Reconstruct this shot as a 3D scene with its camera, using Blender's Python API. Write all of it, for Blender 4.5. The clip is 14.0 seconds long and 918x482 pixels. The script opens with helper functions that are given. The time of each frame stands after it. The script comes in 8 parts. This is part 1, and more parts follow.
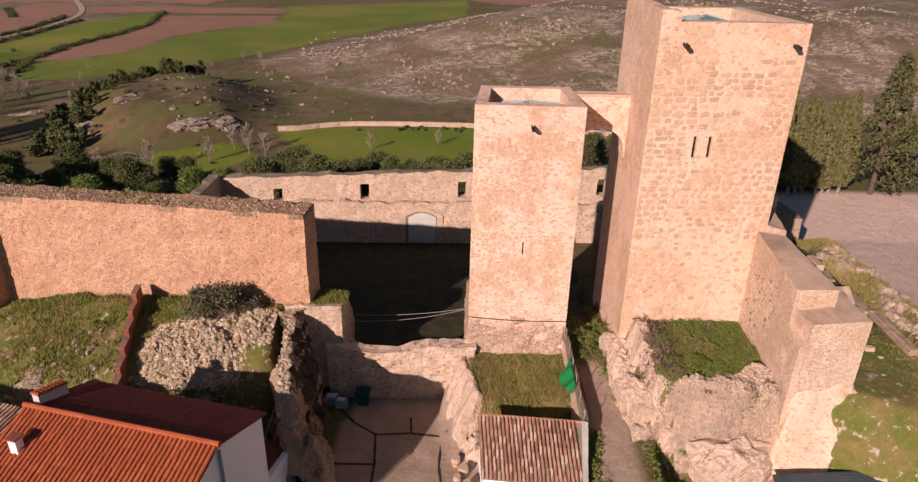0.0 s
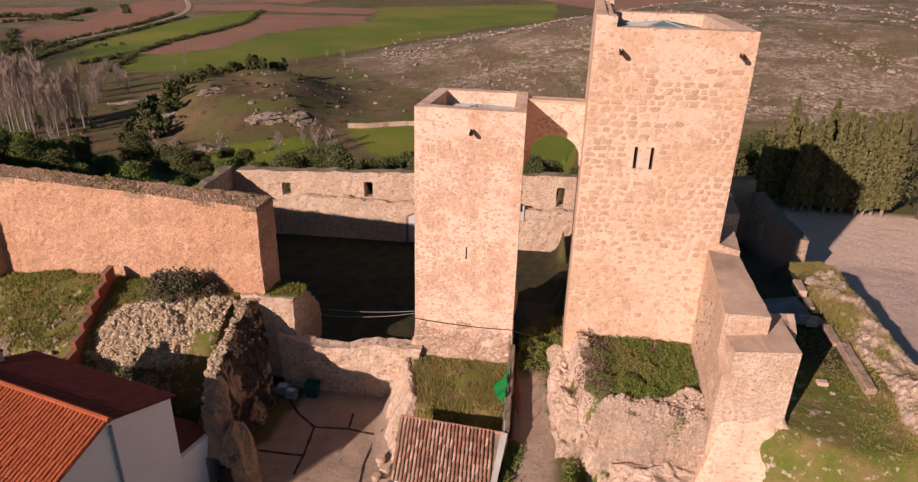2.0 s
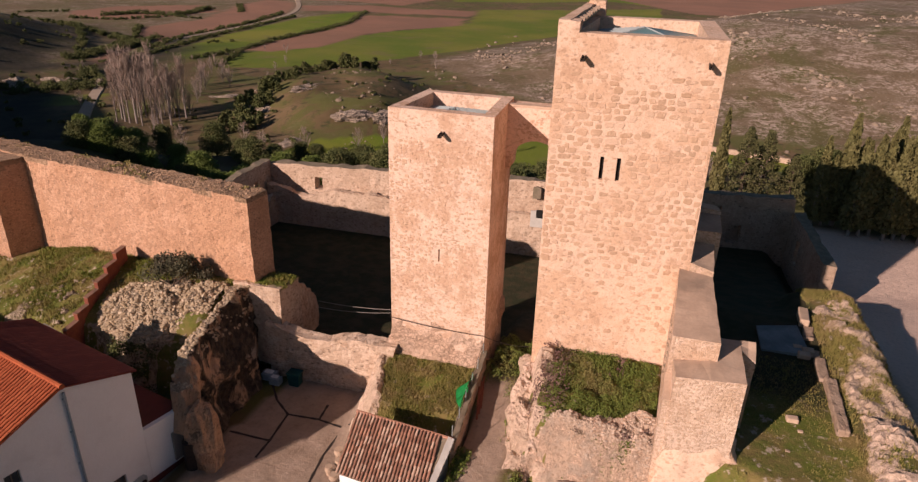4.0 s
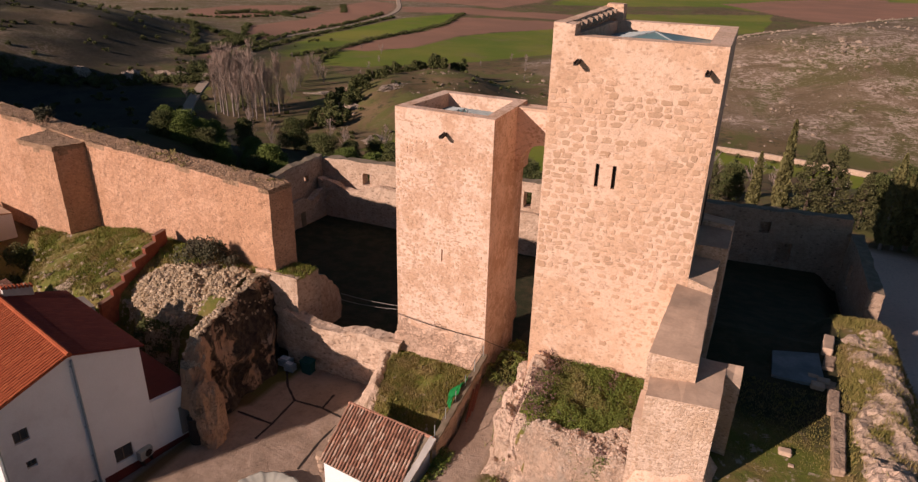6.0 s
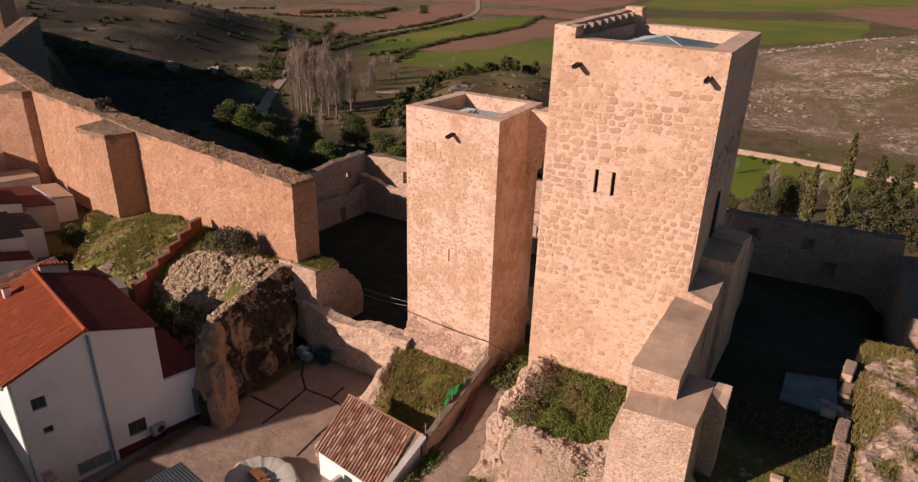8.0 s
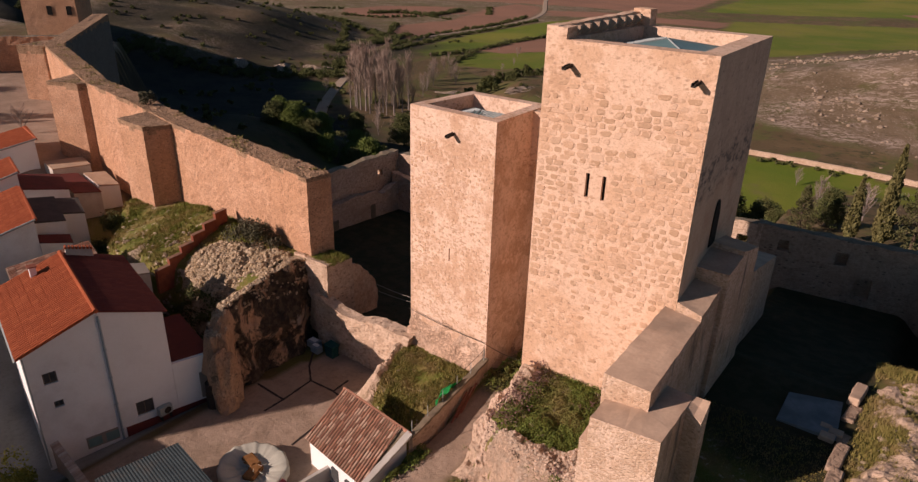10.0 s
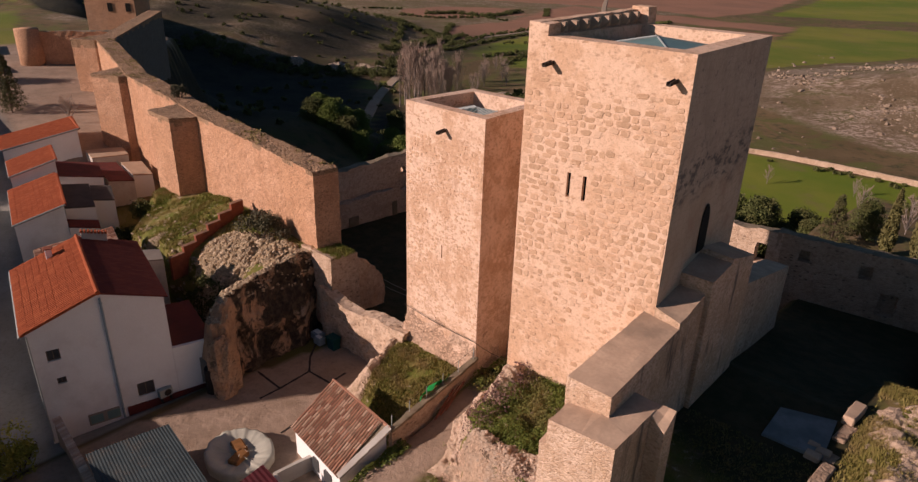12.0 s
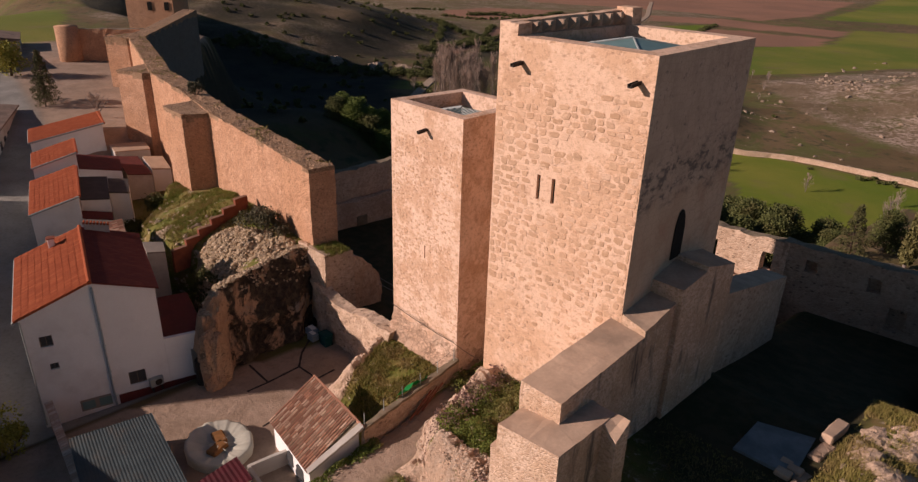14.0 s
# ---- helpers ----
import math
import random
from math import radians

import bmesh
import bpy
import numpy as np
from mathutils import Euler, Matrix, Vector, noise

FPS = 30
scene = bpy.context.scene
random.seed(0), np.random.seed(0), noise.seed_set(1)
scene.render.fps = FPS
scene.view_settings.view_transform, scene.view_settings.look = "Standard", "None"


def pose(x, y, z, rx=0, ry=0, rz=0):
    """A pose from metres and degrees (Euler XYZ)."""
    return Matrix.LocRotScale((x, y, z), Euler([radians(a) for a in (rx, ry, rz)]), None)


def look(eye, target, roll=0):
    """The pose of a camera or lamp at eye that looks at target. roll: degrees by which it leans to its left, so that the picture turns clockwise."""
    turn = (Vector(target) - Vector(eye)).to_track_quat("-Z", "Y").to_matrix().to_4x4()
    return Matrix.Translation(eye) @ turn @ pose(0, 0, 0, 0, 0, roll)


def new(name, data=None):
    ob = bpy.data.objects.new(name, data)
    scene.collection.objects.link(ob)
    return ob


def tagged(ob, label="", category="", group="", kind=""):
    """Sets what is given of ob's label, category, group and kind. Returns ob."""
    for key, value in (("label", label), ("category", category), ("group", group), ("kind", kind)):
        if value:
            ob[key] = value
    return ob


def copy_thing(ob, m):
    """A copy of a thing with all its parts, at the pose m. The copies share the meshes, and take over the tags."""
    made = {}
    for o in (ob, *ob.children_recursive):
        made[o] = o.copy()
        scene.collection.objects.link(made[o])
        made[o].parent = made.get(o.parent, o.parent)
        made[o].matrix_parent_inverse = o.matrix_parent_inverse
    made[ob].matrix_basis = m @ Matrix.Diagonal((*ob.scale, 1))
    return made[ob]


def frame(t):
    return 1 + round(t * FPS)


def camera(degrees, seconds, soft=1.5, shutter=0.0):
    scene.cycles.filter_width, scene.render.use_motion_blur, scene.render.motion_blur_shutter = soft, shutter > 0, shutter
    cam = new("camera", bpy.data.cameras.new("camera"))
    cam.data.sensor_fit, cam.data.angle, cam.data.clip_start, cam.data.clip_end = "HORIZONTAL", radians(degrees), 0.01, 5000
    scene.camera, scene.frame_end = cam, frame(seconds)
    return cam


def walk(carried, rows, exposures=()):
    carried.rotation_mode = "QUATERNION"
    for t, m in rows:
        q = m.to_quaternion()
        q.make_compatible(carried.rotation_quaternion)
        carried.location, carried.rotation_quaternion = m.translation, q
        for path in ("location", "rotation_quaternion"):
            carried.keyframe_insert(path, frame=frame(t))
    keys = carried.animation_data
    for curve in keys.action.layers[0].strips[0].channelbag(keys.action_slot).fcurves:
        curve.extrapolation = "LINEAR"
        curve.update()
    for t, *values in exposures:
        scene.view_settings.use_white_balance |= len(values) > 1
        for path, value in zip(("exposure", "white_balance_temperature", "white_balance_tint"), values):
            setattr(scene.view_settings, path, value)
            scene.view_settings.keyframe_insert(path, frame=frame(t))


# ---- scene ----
cam = camera(68.6, 14.0, soft=1.35)
METRES, EYE = 36.0, 28.8
ROWS = [
    (0.0, 0.0, 0.0, 0.0, 0.54, -24.16, -1.19),
    (0.5, 0.0593, 0.0017, 0.0012, 2.5, -24.15, -1.24),
    (1.0, 0.1223, 0.0061, 0.0026, 4.55, -24.16, -1.28),
    (1.5, 0.1789, 0.0125, 0.0033, 6.4, -24.15, -1.3),
    (2.0, 0.2381, 0.0212, 0.0042, 8.36, -24.13, -1.35),
    (2.5, 0.2902, 0.0307, 0.0052, 10.36, -24.12, -1.38),
    (3.0, 0.3436, 0.0423, 0.0064, 12.61, -24.1, -1.41),
    (5.5, 0.5426, 0.1054, 0.0096, 23.28, -24.1, -1.39),
    (6.0, 0.5728, 0.1182, 0.0101, 25.29, -24.09, -1.38),
    (6.5, 0.5984, 0.1295, 0.0108, 27.02, -24.08, -1.39),
    (7.0, 0.6243, 0.1423, 0.0111, 28.85, -24.09, -1.41),
    (7.5, 0.6466, 0.1547, 0.0118, 30.45, -24.1, -1.43),
    (8.0, 0.6701, 0.1689, 0.0115, 31.99, -24.1, -1.45),
    (10.5, 0.7748, 0.2432, 0.0116, 39.02, -24.14, -1.51),
    (11.0, 0.7951, 0.2602, 0.0104, 40.38, -24.15, -1.52),
    (11.5, 0.8132, 0.2761, 0.0086, 41.47, -24.15, -1.53),
    (12.0, 0.8321, 0.2938, 0.0065, 42.54, -24.15, -1.55),
    (12.5, 0.8489, 0.3106, 0.0047, 43.47, -24.15, -1.55),
    (13.0, 0.8665, 0.3284, 0.0043, 44.44, -24.14, -1.57),
    (13.5, 0.8821, 0.3452, 0.0049, 45.2, -24.14, -1.58),
    (14.0, 0.8983, 0.3638, 0.0061, 46.22, -24.14, -1.59),
]
EXPOSURES = [(0.0, 0.53, 6200, 9), (3.0, 0.45, 6430, 9), (6.5, 0.36, 6520, 9), (11.0, 0.27, 6540, 9), (14.0, 0.23, 6520, 9)]
walk(cam, [(t, pose(0, 0, EYE) @ pose(METRES * x, METRES * y, METRES * z, 90 + pitch, roll, yaw)) for t, x, y, z, yaw, pitch, roll in ROWS], EXPOSURES)

# ---- sky and sun ----
TO_SUN = Vector((-0.62, -1.0, 0.502)).normalized()
sun_data = bpy.data.lights.new("sun", "SUN")
sun_data.energy, sun_data.angle, sun_data.color = 4.4, radians(0.6), (1.0, 0.772, 0.692)
sun = new("sun", sun_data)
sun.matrix_world = look((0, 0, 60), Vector((0, 0, 60)) - TO_SUN)
world = bpy.data.worlds.new("sky")
scene.world = world
world.use_nodes = True
sky = world.node_tree.nodes.new("ShaderNodeTexSky")
sky.sky_type, sky.sun_disc = "NISHITA", False
sky.ozone_density, sky.dust_density = 4.0, 0.4
sky.sun_elevation = math.asin(TO_SUN.z)
sky.sun_rotation = math.atan2(TO_SUN.x, TO_SUN.y)
world.node_tree.links.new(sky.outputs[0], world.node_tree.nodes["Background"].inputs[0])
world.node_tree.nodes["Background"].inputs[1].default_value = 0.035

# ---- materials ----
class Nodes:
    """A small builder of node materials."""

    def __init__(self, name, rough=0.9, metal=0.0):
        self.m = bpy.data.materials.new(name)
        self.m.use_nodes = True
        self.t = self.m.node_tree
        self.b = self.t.nodes["Principled BSDF"]
        self.b.inputs["Roughness"].default_value = rough
        self.b.inputs["Metallic"].default_value = metal
        self.b.inputs["Specular IOR Level"].default_value = 0.25
        self.pos = self.t.nodes.new("ShaderNodeNewGeometry").outputs["Position"]

    def link(self, a, b):
        self.t.links.new(a, b)

    def stretch(self, v, sx, sy, sz):
        n = self.t.nodes.new("ShaderNodeMapping")
        n.inputs["Scale"].default_value = (sx, sy, sz)
        self.link(v, n.inputs["Vector"])
        return n.outputs[0]

    def noise(self, scale, detail=4.0, rough=0.55, v=None, warp=0.0):
        n = self.t.nodes.new("ShaderNodeTexNoise")
        n.inputs["Scale"].default_value, n.inputs["Detail"].default_value, n.inputs["Roughness"].default_value = scale, detail, rough
        n.inputs["Distortion"].default_value = warp
        self.link(v or self.pos, n.inputs["Vector"])
        return n.outputs["Fac"]

    def cells(self, scale, v=None, feature="F1", jitter=1.0):
        n = self.t.nodes.new("ShaderNodeTexVoronoi")
        n.feature = feature
        n.inputs["Scale"].default_value, n.inputs["Randomness"].default_value = scale, jitter
        self.link(v or self.pos, n.inputs["Vector"])
        return n

    def ramp(self, fac, lo, hi, a=0.0, b=1.0):
        n = self.t.nodes.new("ShaderNodeMapRange")
        n.interpolation_type = "SMOOTHSTEP"
        for k, val in zip(("From Min", "From Max", "To Min", "To Max"), (lo, hi, a, b)):
            n.inputs[k].default_value = val
        self.link(fac, n.inputs["Value"])
        return n.outputs[0]

    def math(self, op, a, b=None):
        n = self.t.nodes.new("ShaderNodeMath")
        n.operation = op
        for i, val in enumerate((a, b)):
            if val is None:
                continue
            if isinstance(val, (int, float)):
                n.inputs[i].default_value = val
            else:
                self.link(val, n.inputs[i])
        return n.outputs[0]

    def mix(self, fac, a, b, how="MIX"):
        n = self.t.nodes.new("ShaderNodeMix")
        n.data_type, n.blend_type = "RGBA", how
        for i, val in ((0, fac), (6, a), (7, b)):
            if isinstance(val, (int, float)):
                n.inputs[i].default_value = val
            elif isinstance(val, tuple):
                n.inputs[i].default_value = (*val, 1)
            else:
                self.link(val, n.inputs[i])
        return n.outputs[2]

    def colour(self, c):
        self.link(c, self.b.inputs["Base Color"])

    def bump(self, h, depth, strength=0.6):
        n = self.t.nodes.new("ShaderNodeBump")
        n.inputs["Distance"].default_value, n.inputs["Strength"].default_value = depth, strength
        self.link(h, n.inputs["Height"])
        self.link(n.outputs[0], self.b.inputs["Normal"])

    def random(self):
        return self.t.nodes.new("ShaderNodeObjectInfo").outputs["Random"]

    def island(self):
        return self.t.nodes.new("ShaderNodeNewGeometry").outputs["Random Per Island"]

    def layer(self, name):
        n = self.t.nodes.new("ShaderNodeAttribute")
        n.attribute_name = name
        s = self.t.nodes.new("ShaderNodeSeparateColor")
        self.link(n.outputs["Color"], s.inputs[0])
        return s.outputs


def plain(name, a, b, scale=2.0, rough=0.85, depth=0.01, metal=0.0, fine=30.0, dirt=None):
    """Two tones in large stains, a fine grain and a little relief."""
    n = Nodes(name, rough, metal)
    c = n.mix(n.ramp(n.noise(scale, 5), 0.3, 0.7), a, b)
    if dirt:
        c = n.mix(n.ramp(n.noise(scale * 0.37, 6, 0.65), 0.52, 0.72), c, dirt)
    c = n.mix(n.ramp(n.noise(fine, 3), 0.25, 0.75, 0.0, 0.35), c, tuple(v * 0.6 for v in a))
    n.colour(c)
    if depth:
        n.bump(n.noise(fine, 5), depth)
    return n.m


def rubble(name, stone, stone2, mortar, scale, depth=0.03, show=0.5, flat=1.6, stain=(0.22, 0.15, 0.10), stains=0.5, lichen=None, gaps=0.0, patch=0.28, blotch=0.75, streak=0.0):
    """Rubble masonry: irregular stones half covered by lime mortar, in pale and ochre patches."""
    n = Nodes(name, 0.92)
    warp = n.t.nodes.new("ShaderNodeVectorMath")
    warp.operation = "ADD"
    wn = n.t.nodes.new("ShaderNodeTexNoise")
    wn.inputs["Scale"].default_value = scale * 0.8
    n.link(n.pos, wn.inputs["Vector"])
    wm = n.t.nodes.new("ShaderNodeVectorMath")
    wm.operation = "SCALE"
    wm.inputs["Scale"].default_value = 0.3 / scale
    n.link(wn.outputs["Color"], wm.inputs[0])
    n.link(n.pos, warp.inputs[0])
    n.link(wm.outputs[0], warp.inputs[1])
    v = n.stretch(warp.outputs[0], 1, 1, flat)
    cell = n.cells(scale, v, jitter=0.85)
    edge = n.cells(scale, v, "DISTANCE_TO_EDGE", 0.85).outputs["Distance"]
    rnd = n.t.nodes.new("ShaderNodeSeparateColor")
    n.link(cell.outputs["Color"], rnd.inputs[0])
    base = n.mix(n.ramp(n.noise(patch, 6, 0.6), 0.44, 0.57), mortar, stone2)
    base = n.mix(n.ramp(n.noise(1.5, 7, 0.68), 0.47, 0.62, 0.0, blotch), base, tuple(min(0.82, 1.07 * q) for q in mortar))
    base = n.mix(n.ramp(n.noise(0.8, 6, 0.65, warp=0.5), 0.56, 0.68, 0.0, 0.66 * blotch), base, stone)
    tone = n.mix(rnd.outputs[0], stone, stone2)
    seen = n.ramp(n.math("ADD", n.noise(0.5, 5, 0.6), n.math("MULTIPLY", rnd.outputs[1], 0.5)), show, show + 0.12)
    body = n.math("MULTIPLY", n.ramp(edge, 0.02, 0.12), seen)
    c = n.mix(n.math("MULTIPLY", body, 0.85), base, tone)
    if gaps:
        joint = n.math("MULTIPLY", n.ramp(edge, 0.0, 0.13, 1.0, 0.0), n.ramp(n.noise(0.9, 6, 0.7), 0.4, 0.62, 0.15, 1.0))
        c = n.mix(n.math("MULTIPLY", joint, gaps), c, stain)
    small = n.cells(scale * 0.75, n.stretch(warp.outputs[0], 0.8, 0.8, 1.5), jitter=0.75)
    srnd = n.t.nodes.new("ShaderNodeSeparateColor")
    n.link(small.outputs["Color"], srnd.inputs[0])
    hole = n.math("MULTIPLY", n.ramp(small.outputs["Distance"], 0.12, 0.36, 1.0, 0.0), n.ramp(n.math("ADD", srnd.outputs[0], n.math("MULTIPLY", n.noise(0.45, 5, 0.6), 0.9)), 1.0, 1.1))
    c = n.mix(n.math("MULTIPLY", hole, stains), c, stain)
    c = n.mix(n.ramp(n.noise(5.0, 7, 0.75), 0.5, 0.66, 0.0, 0.5), c, tuple(0.68 * q for q in stone))
    c = n.mix(n.ramp(n.noise(14.0, 6, 0.7), 0.54, 0.66, 0.0, 0.45), c, tuple(0.6 * q for q in stone))
    c = n.mix(n.ramp(n.noise(8.0, 6, 0.7), 0.34, 0.44, 0.4, 0.0), c, tuple(min(0.82, 1.1 * q) for q in mortar))
    if streak:
        side = n.t.nodes.new("ShaderNodeSeparateXYZ")
        n.link(n.t.nodes.new("ShaderNodeNewGeometry").outputs["Normal"], side.inputs[0])
        runs = n.math("MULTIPLY", n.ramp(n.noise(1.0, 6, 0.65, n.stretch(n.pos, 1.1, 1.1, 0.16)), 0.52, 0.66), n.ramp(side.outputs[0], 0.4, 0.9, 0.12, 1.0))
        c = n.mix(n.math("MULTIPLY", runs, streak), c, (0.10, 0.085, 0.075))
    if lichen:
        zed = n.t.nodes.new("ShaderNodeSeparateXYZ")
        n.link(n.pos, zed.inputs[0])
        high = n.ramp(n.math("ADD", zed.outputs[2], n.math("MULTIPLY", n.noise(0.5, 5, 0.6), 3.0)), lichen[0] + 1.2, lichen[1] + 1.6)
        grey = n.mix(n.ramp(n.noise(1.2, 6, 0.65), 0.4, 0.65), (0.40, 0.35, 0.31), (0.22, 0.205, 0.19))
        c = n.mix(n.math("MULTIPLY", high, 0.7), c, grey)
    n.colour(c)
    h = n.math("SUBTRACT", n.math("ADD", n.math("MULTIPLY", body, 0.3), n.noise(7.0, 7, 0.7)), n.math("MULTIPLY", hole, 0.6))
    if gaps:
        h = n.math("ADD", h, n.math("MULTIPLY", n.ramp(edge, 0.0, 0.2), 0.6))
    n.bump(h, depth)
    return n.m


STONE, STONE2, MORTAR = (0.47, 0.285, 0.18), (0.58, 0.375, 0.245), (0.68, 0.465, 0.33)
M = {}
M["tower"] = rubble("tower_masonry", STONE, (0.62, 0.40, 0.265), (0.71, 0.495, 0.36), 4.2, 0.045, 0.92, 1.5, (0.36, 0.225, 0.15), 0.6, None, 0.0, 0.22, 0.8)

M["spur"] = rubble("buttress_masonry", (0.50, 0.32, 0.21), (0.60, 0.415, 0.285), (0.72, 0.53, 0.40), 6.0, 0.06, 0.66, 1.7, (0.30, 0.20, 0.135), 0.7, None, 0.25, 0.3, 0.8, 0.85)


def east_mat():
    """Smooth weathered ashlar, greyer above, with a band of dark lichen across it."""
    n = Nodes("weathered_tower_masonry", 0.94)
    zed = n.t.nodes.new("ShaderNodeSeparateXYZ")
    n.link(n.pos, zed.inputs[0])
    c = n.mix(n.ramp(n.noise(0.45, 6, 0.6), 0.36, 0.64), (0.60, 0.455, 0.335), (0.52, 0.375, 0.265))
    c = n.mix(n.ramp(n.noise(0.9, 5, 0.6), 0.5, 0.7, 0.0, 0.6), c, (0.50, 0.32, 0.225))
    level = n.math("ADD", zed.outputs[2], n.math("MULTIPLY", n.noise(0.55, 6, 0.65), 2.6))
    c = n.mix(n.ramp(level, 19.4, 20.4, 0.0, 0.8), c, n.mix(n.ramp(n.noise(0.8, 6, 0.65), 0.4, 0.62), (0.55, 0.435, 0.34), (0.45, 0.35, 0.27)))
    band = n.math("MULTIPLY", n.ramp(level, 19.2, 20.2), n.ramp(level, 21.3, 22.6, 1.0, 0.0))
    spots = n.ramp(n.noise(1.5, 7, 0.7, n.stretch(n.pos, 1, 1, 1.8)), 0.48, 0.60)
    c = n.mix(n.math("MULTIPLY", n.math("MULTIPLY", band, spots), 0.85), c, (0.115, 0.105, 0.10))
    c = n.mix(n.math("MULTIPLY", n.ramp(n.noise(2.3, 7, 0.72), 0.58, 0.66), n.ramp(level, 19.5, 21.5, 0.0, 0.7)), c, (0.16, 0.14, 0.125))
    wave_n = n.cells(2.3, n.stretch(n.pos, 1, 0.7, 1.3), "DISTANCE_TO_EDGE", 0.5)
    joint = n.ramp(wave_n.outputs["Distance"], 0.0, 0.06, 0.3, 0.0)
    c = n.mix(joint, c, (0.30, 0.215, 0.155))
    c = n.mix(n.ramp(n.noise(9.0, 6, 0.7), 0.5, 0.7, 0.0, 0.35), c, (0.33, 0.24, 0.175))
    n.colour(c)
    n.bump(n.noise(6.0, 7, 0.7), 0.03)
    return n.m


M["tower_east"] = east_mat()
M["tower_small"] = rubble("small_tower_masonry", (0.44, 0.26, 0.165), (0.565, 0.36, 0.24), (0.72, 0.515, 0.39), 5.0, 0.05, 0.88, 1.8, (0.34, 0.21, 0.135), 0.45, None, 0.0, 0.3, 0.9)
M["rampart"] = rubble("rampart_rubble", (0.48, 0.25, 0.145), (0.62, 0.352, 0.21), (0.68, 0.408, 0.265), 6.0, 0.09, 0.60, 1.4, (0.22, 0.12, 0.07), 0.95, None, 0.6, 0.14, 0.45)
M["rampart_crest"] = rubble("weathered_crest_rubble", (0.30, 0.185, 0.11), (0.41, 0.26, 0.16), (0.47, 0.30, 0.19), 6.0, 0.12, 0.6, 1.2, (0.085, 0.06, 0.035), 0.95, None, 0.9, 0.9)
# darker copy of the rampart rubble, with the shade of its far side painted in
M["rampart_shade"] = rubble("shaded_back_rubble", (0.13, 0.115, 0.10), (0.18, 0.16, 0.145), (0.20, 0.18, 0.165), 5.0, 0.06, 0.6, 1.4, (0.06, 0.055, 0.05), 0.8, None, 0.4, 0.3)
M["ruin"] = rubble("ruin_masonry", (0.42, 0.28, 0.19), (0.53, 0.375, 0.265), (0.60, 0.44, 0.325), 3.4, 0.06, 0.72, 1.5, (0.20, 0.135, 0.09), 0.85, None, 0.2, 0.4)
M["ruin_warm"] = rubble("ochre_ruin_masonry", (0.43, 0.265, 0.165), (0.55, 0.36, 0.24), (0.60, 0.42, 0.295), 3.0, 0.05, 0.7, 1.3, (0.24, 0.15, 0.09), 0.7, None, 0.15, 0.35)
M["old_roof"] = plain("weathered_roof", (0.20, 0.14, 0.11), (0.28, 0.20, 0.155), 0.8, 0.9, 0.03, 0, 5.0, (0.13, 0.10, 0.08))
# darker copy of the ruin masonry, shade painted into its tones
M["ruin_shade"] = rubble("shaded_ruin_masonry", (0.31, 0.205, 0.14), (0.41, 0.285, 0.20), (0.45, 0.32, 0.23), 3.4, 0.06, 0.72, 1.5, (0.12, 0.085, 0.06), 0.85, None, 0.4, 0.4)
M["base"] = plain("tower_footing", (0.58, 0.41, 0.28), (0.47, 0.31, 0.20), 0.9, 0.95, 0.05, 0, 6.0, (0.36, 0.24, 0.15))
M["render"] = plain("lime_render", (0.52, 0.38, 0.27), (0.43, 0.30, 0.21), 0.6, 0.92, 0.01, 0, 20.0, (0.33, 0.24, 0.18))
M["coping"] = plain("mortar_coping", (0.60, 0.425, 0.305), (0.45, 0.315, 0.225), 0.8, 0.92, 0.015, 0, 7.0, (0.33, 0.24, 0.175))
# weathered wall tops; also used for panels that paint shade
M["moss_and_shade"] = plain("wall_top_and_shade", (0.26, 0.20, 0.14), (0.17, 0.14, 0.09), 1.5, 0.95, 0.06, 0, 7.0, (0.34, 0.26, 0.18))
M["white"] = plain("whitewash", (0.88, 0.875, 0.86), (0.82, 0.81, 0.79), 0.35, 0.85, 0.004, 0, 25.0, (0.66, 0.63, 0.60))
M["white2"] = plain("old_whitewash", (0.60, 0.56, 0.50), (0.50, 0.45, 0.40), 0.8, 0.9, 0.006, 0, 18.0, (0.36, 0.31, 0.26))
M["skirting"] = plain("red_skirting", (0.16, 0.035, 0.03), (0.11, 0.03, 0.025), 1.0, 0.8, 0.004)
M["slate"] = plain("dark_slate", (0.085, 0.075, 0.07), (0.06, 0.055, 0.052), 1.2, 0.8, 0.01, 0, 8.0, (0.12, 0.10, 0.085))
M["maroon"] = plain("maroon_sheet", (0.10, 0.014, 0.02), (0.07, 0.012, 0.016), 1.2, 0.6, 0.003, 0, 10.0, (0.05, 0.012, 0.014))
# near-black that paints the unlit inside of slits and openings
M["dark"] = plain("dark_void", (0.015, 0.013, 0.012), (0.02, 0.018, 0.016), 3, 0.95, 0)
M["glass"] = plain("window_glass", (0.07, 0.07, 0.07), (0.09, 0.09, 0.09), 3, 0.08, 0)
M["frame"] = plain("window_frame", (0.20, 0.15, 0.11), (0.15, 0.11, 0.08), 6, 0.6, 0)
M["pipe"] = plain("grey_pipe", (0.30, 0.36, 0.40), (0.25, 0.31, 0.35), 3, 0.45, 0)
M["iron"] = plain("dark_iron", (0.03, 0.025, 0.022), (0.05, 0.035, 0.028), 6, 0.7, 0.002)
M["brick"] = plain("red_brick", (0.28, 0.09, 0.05), (0.20, 0.06, 0.04), 2.5, 0.9, 0.01, 0, 25.0)
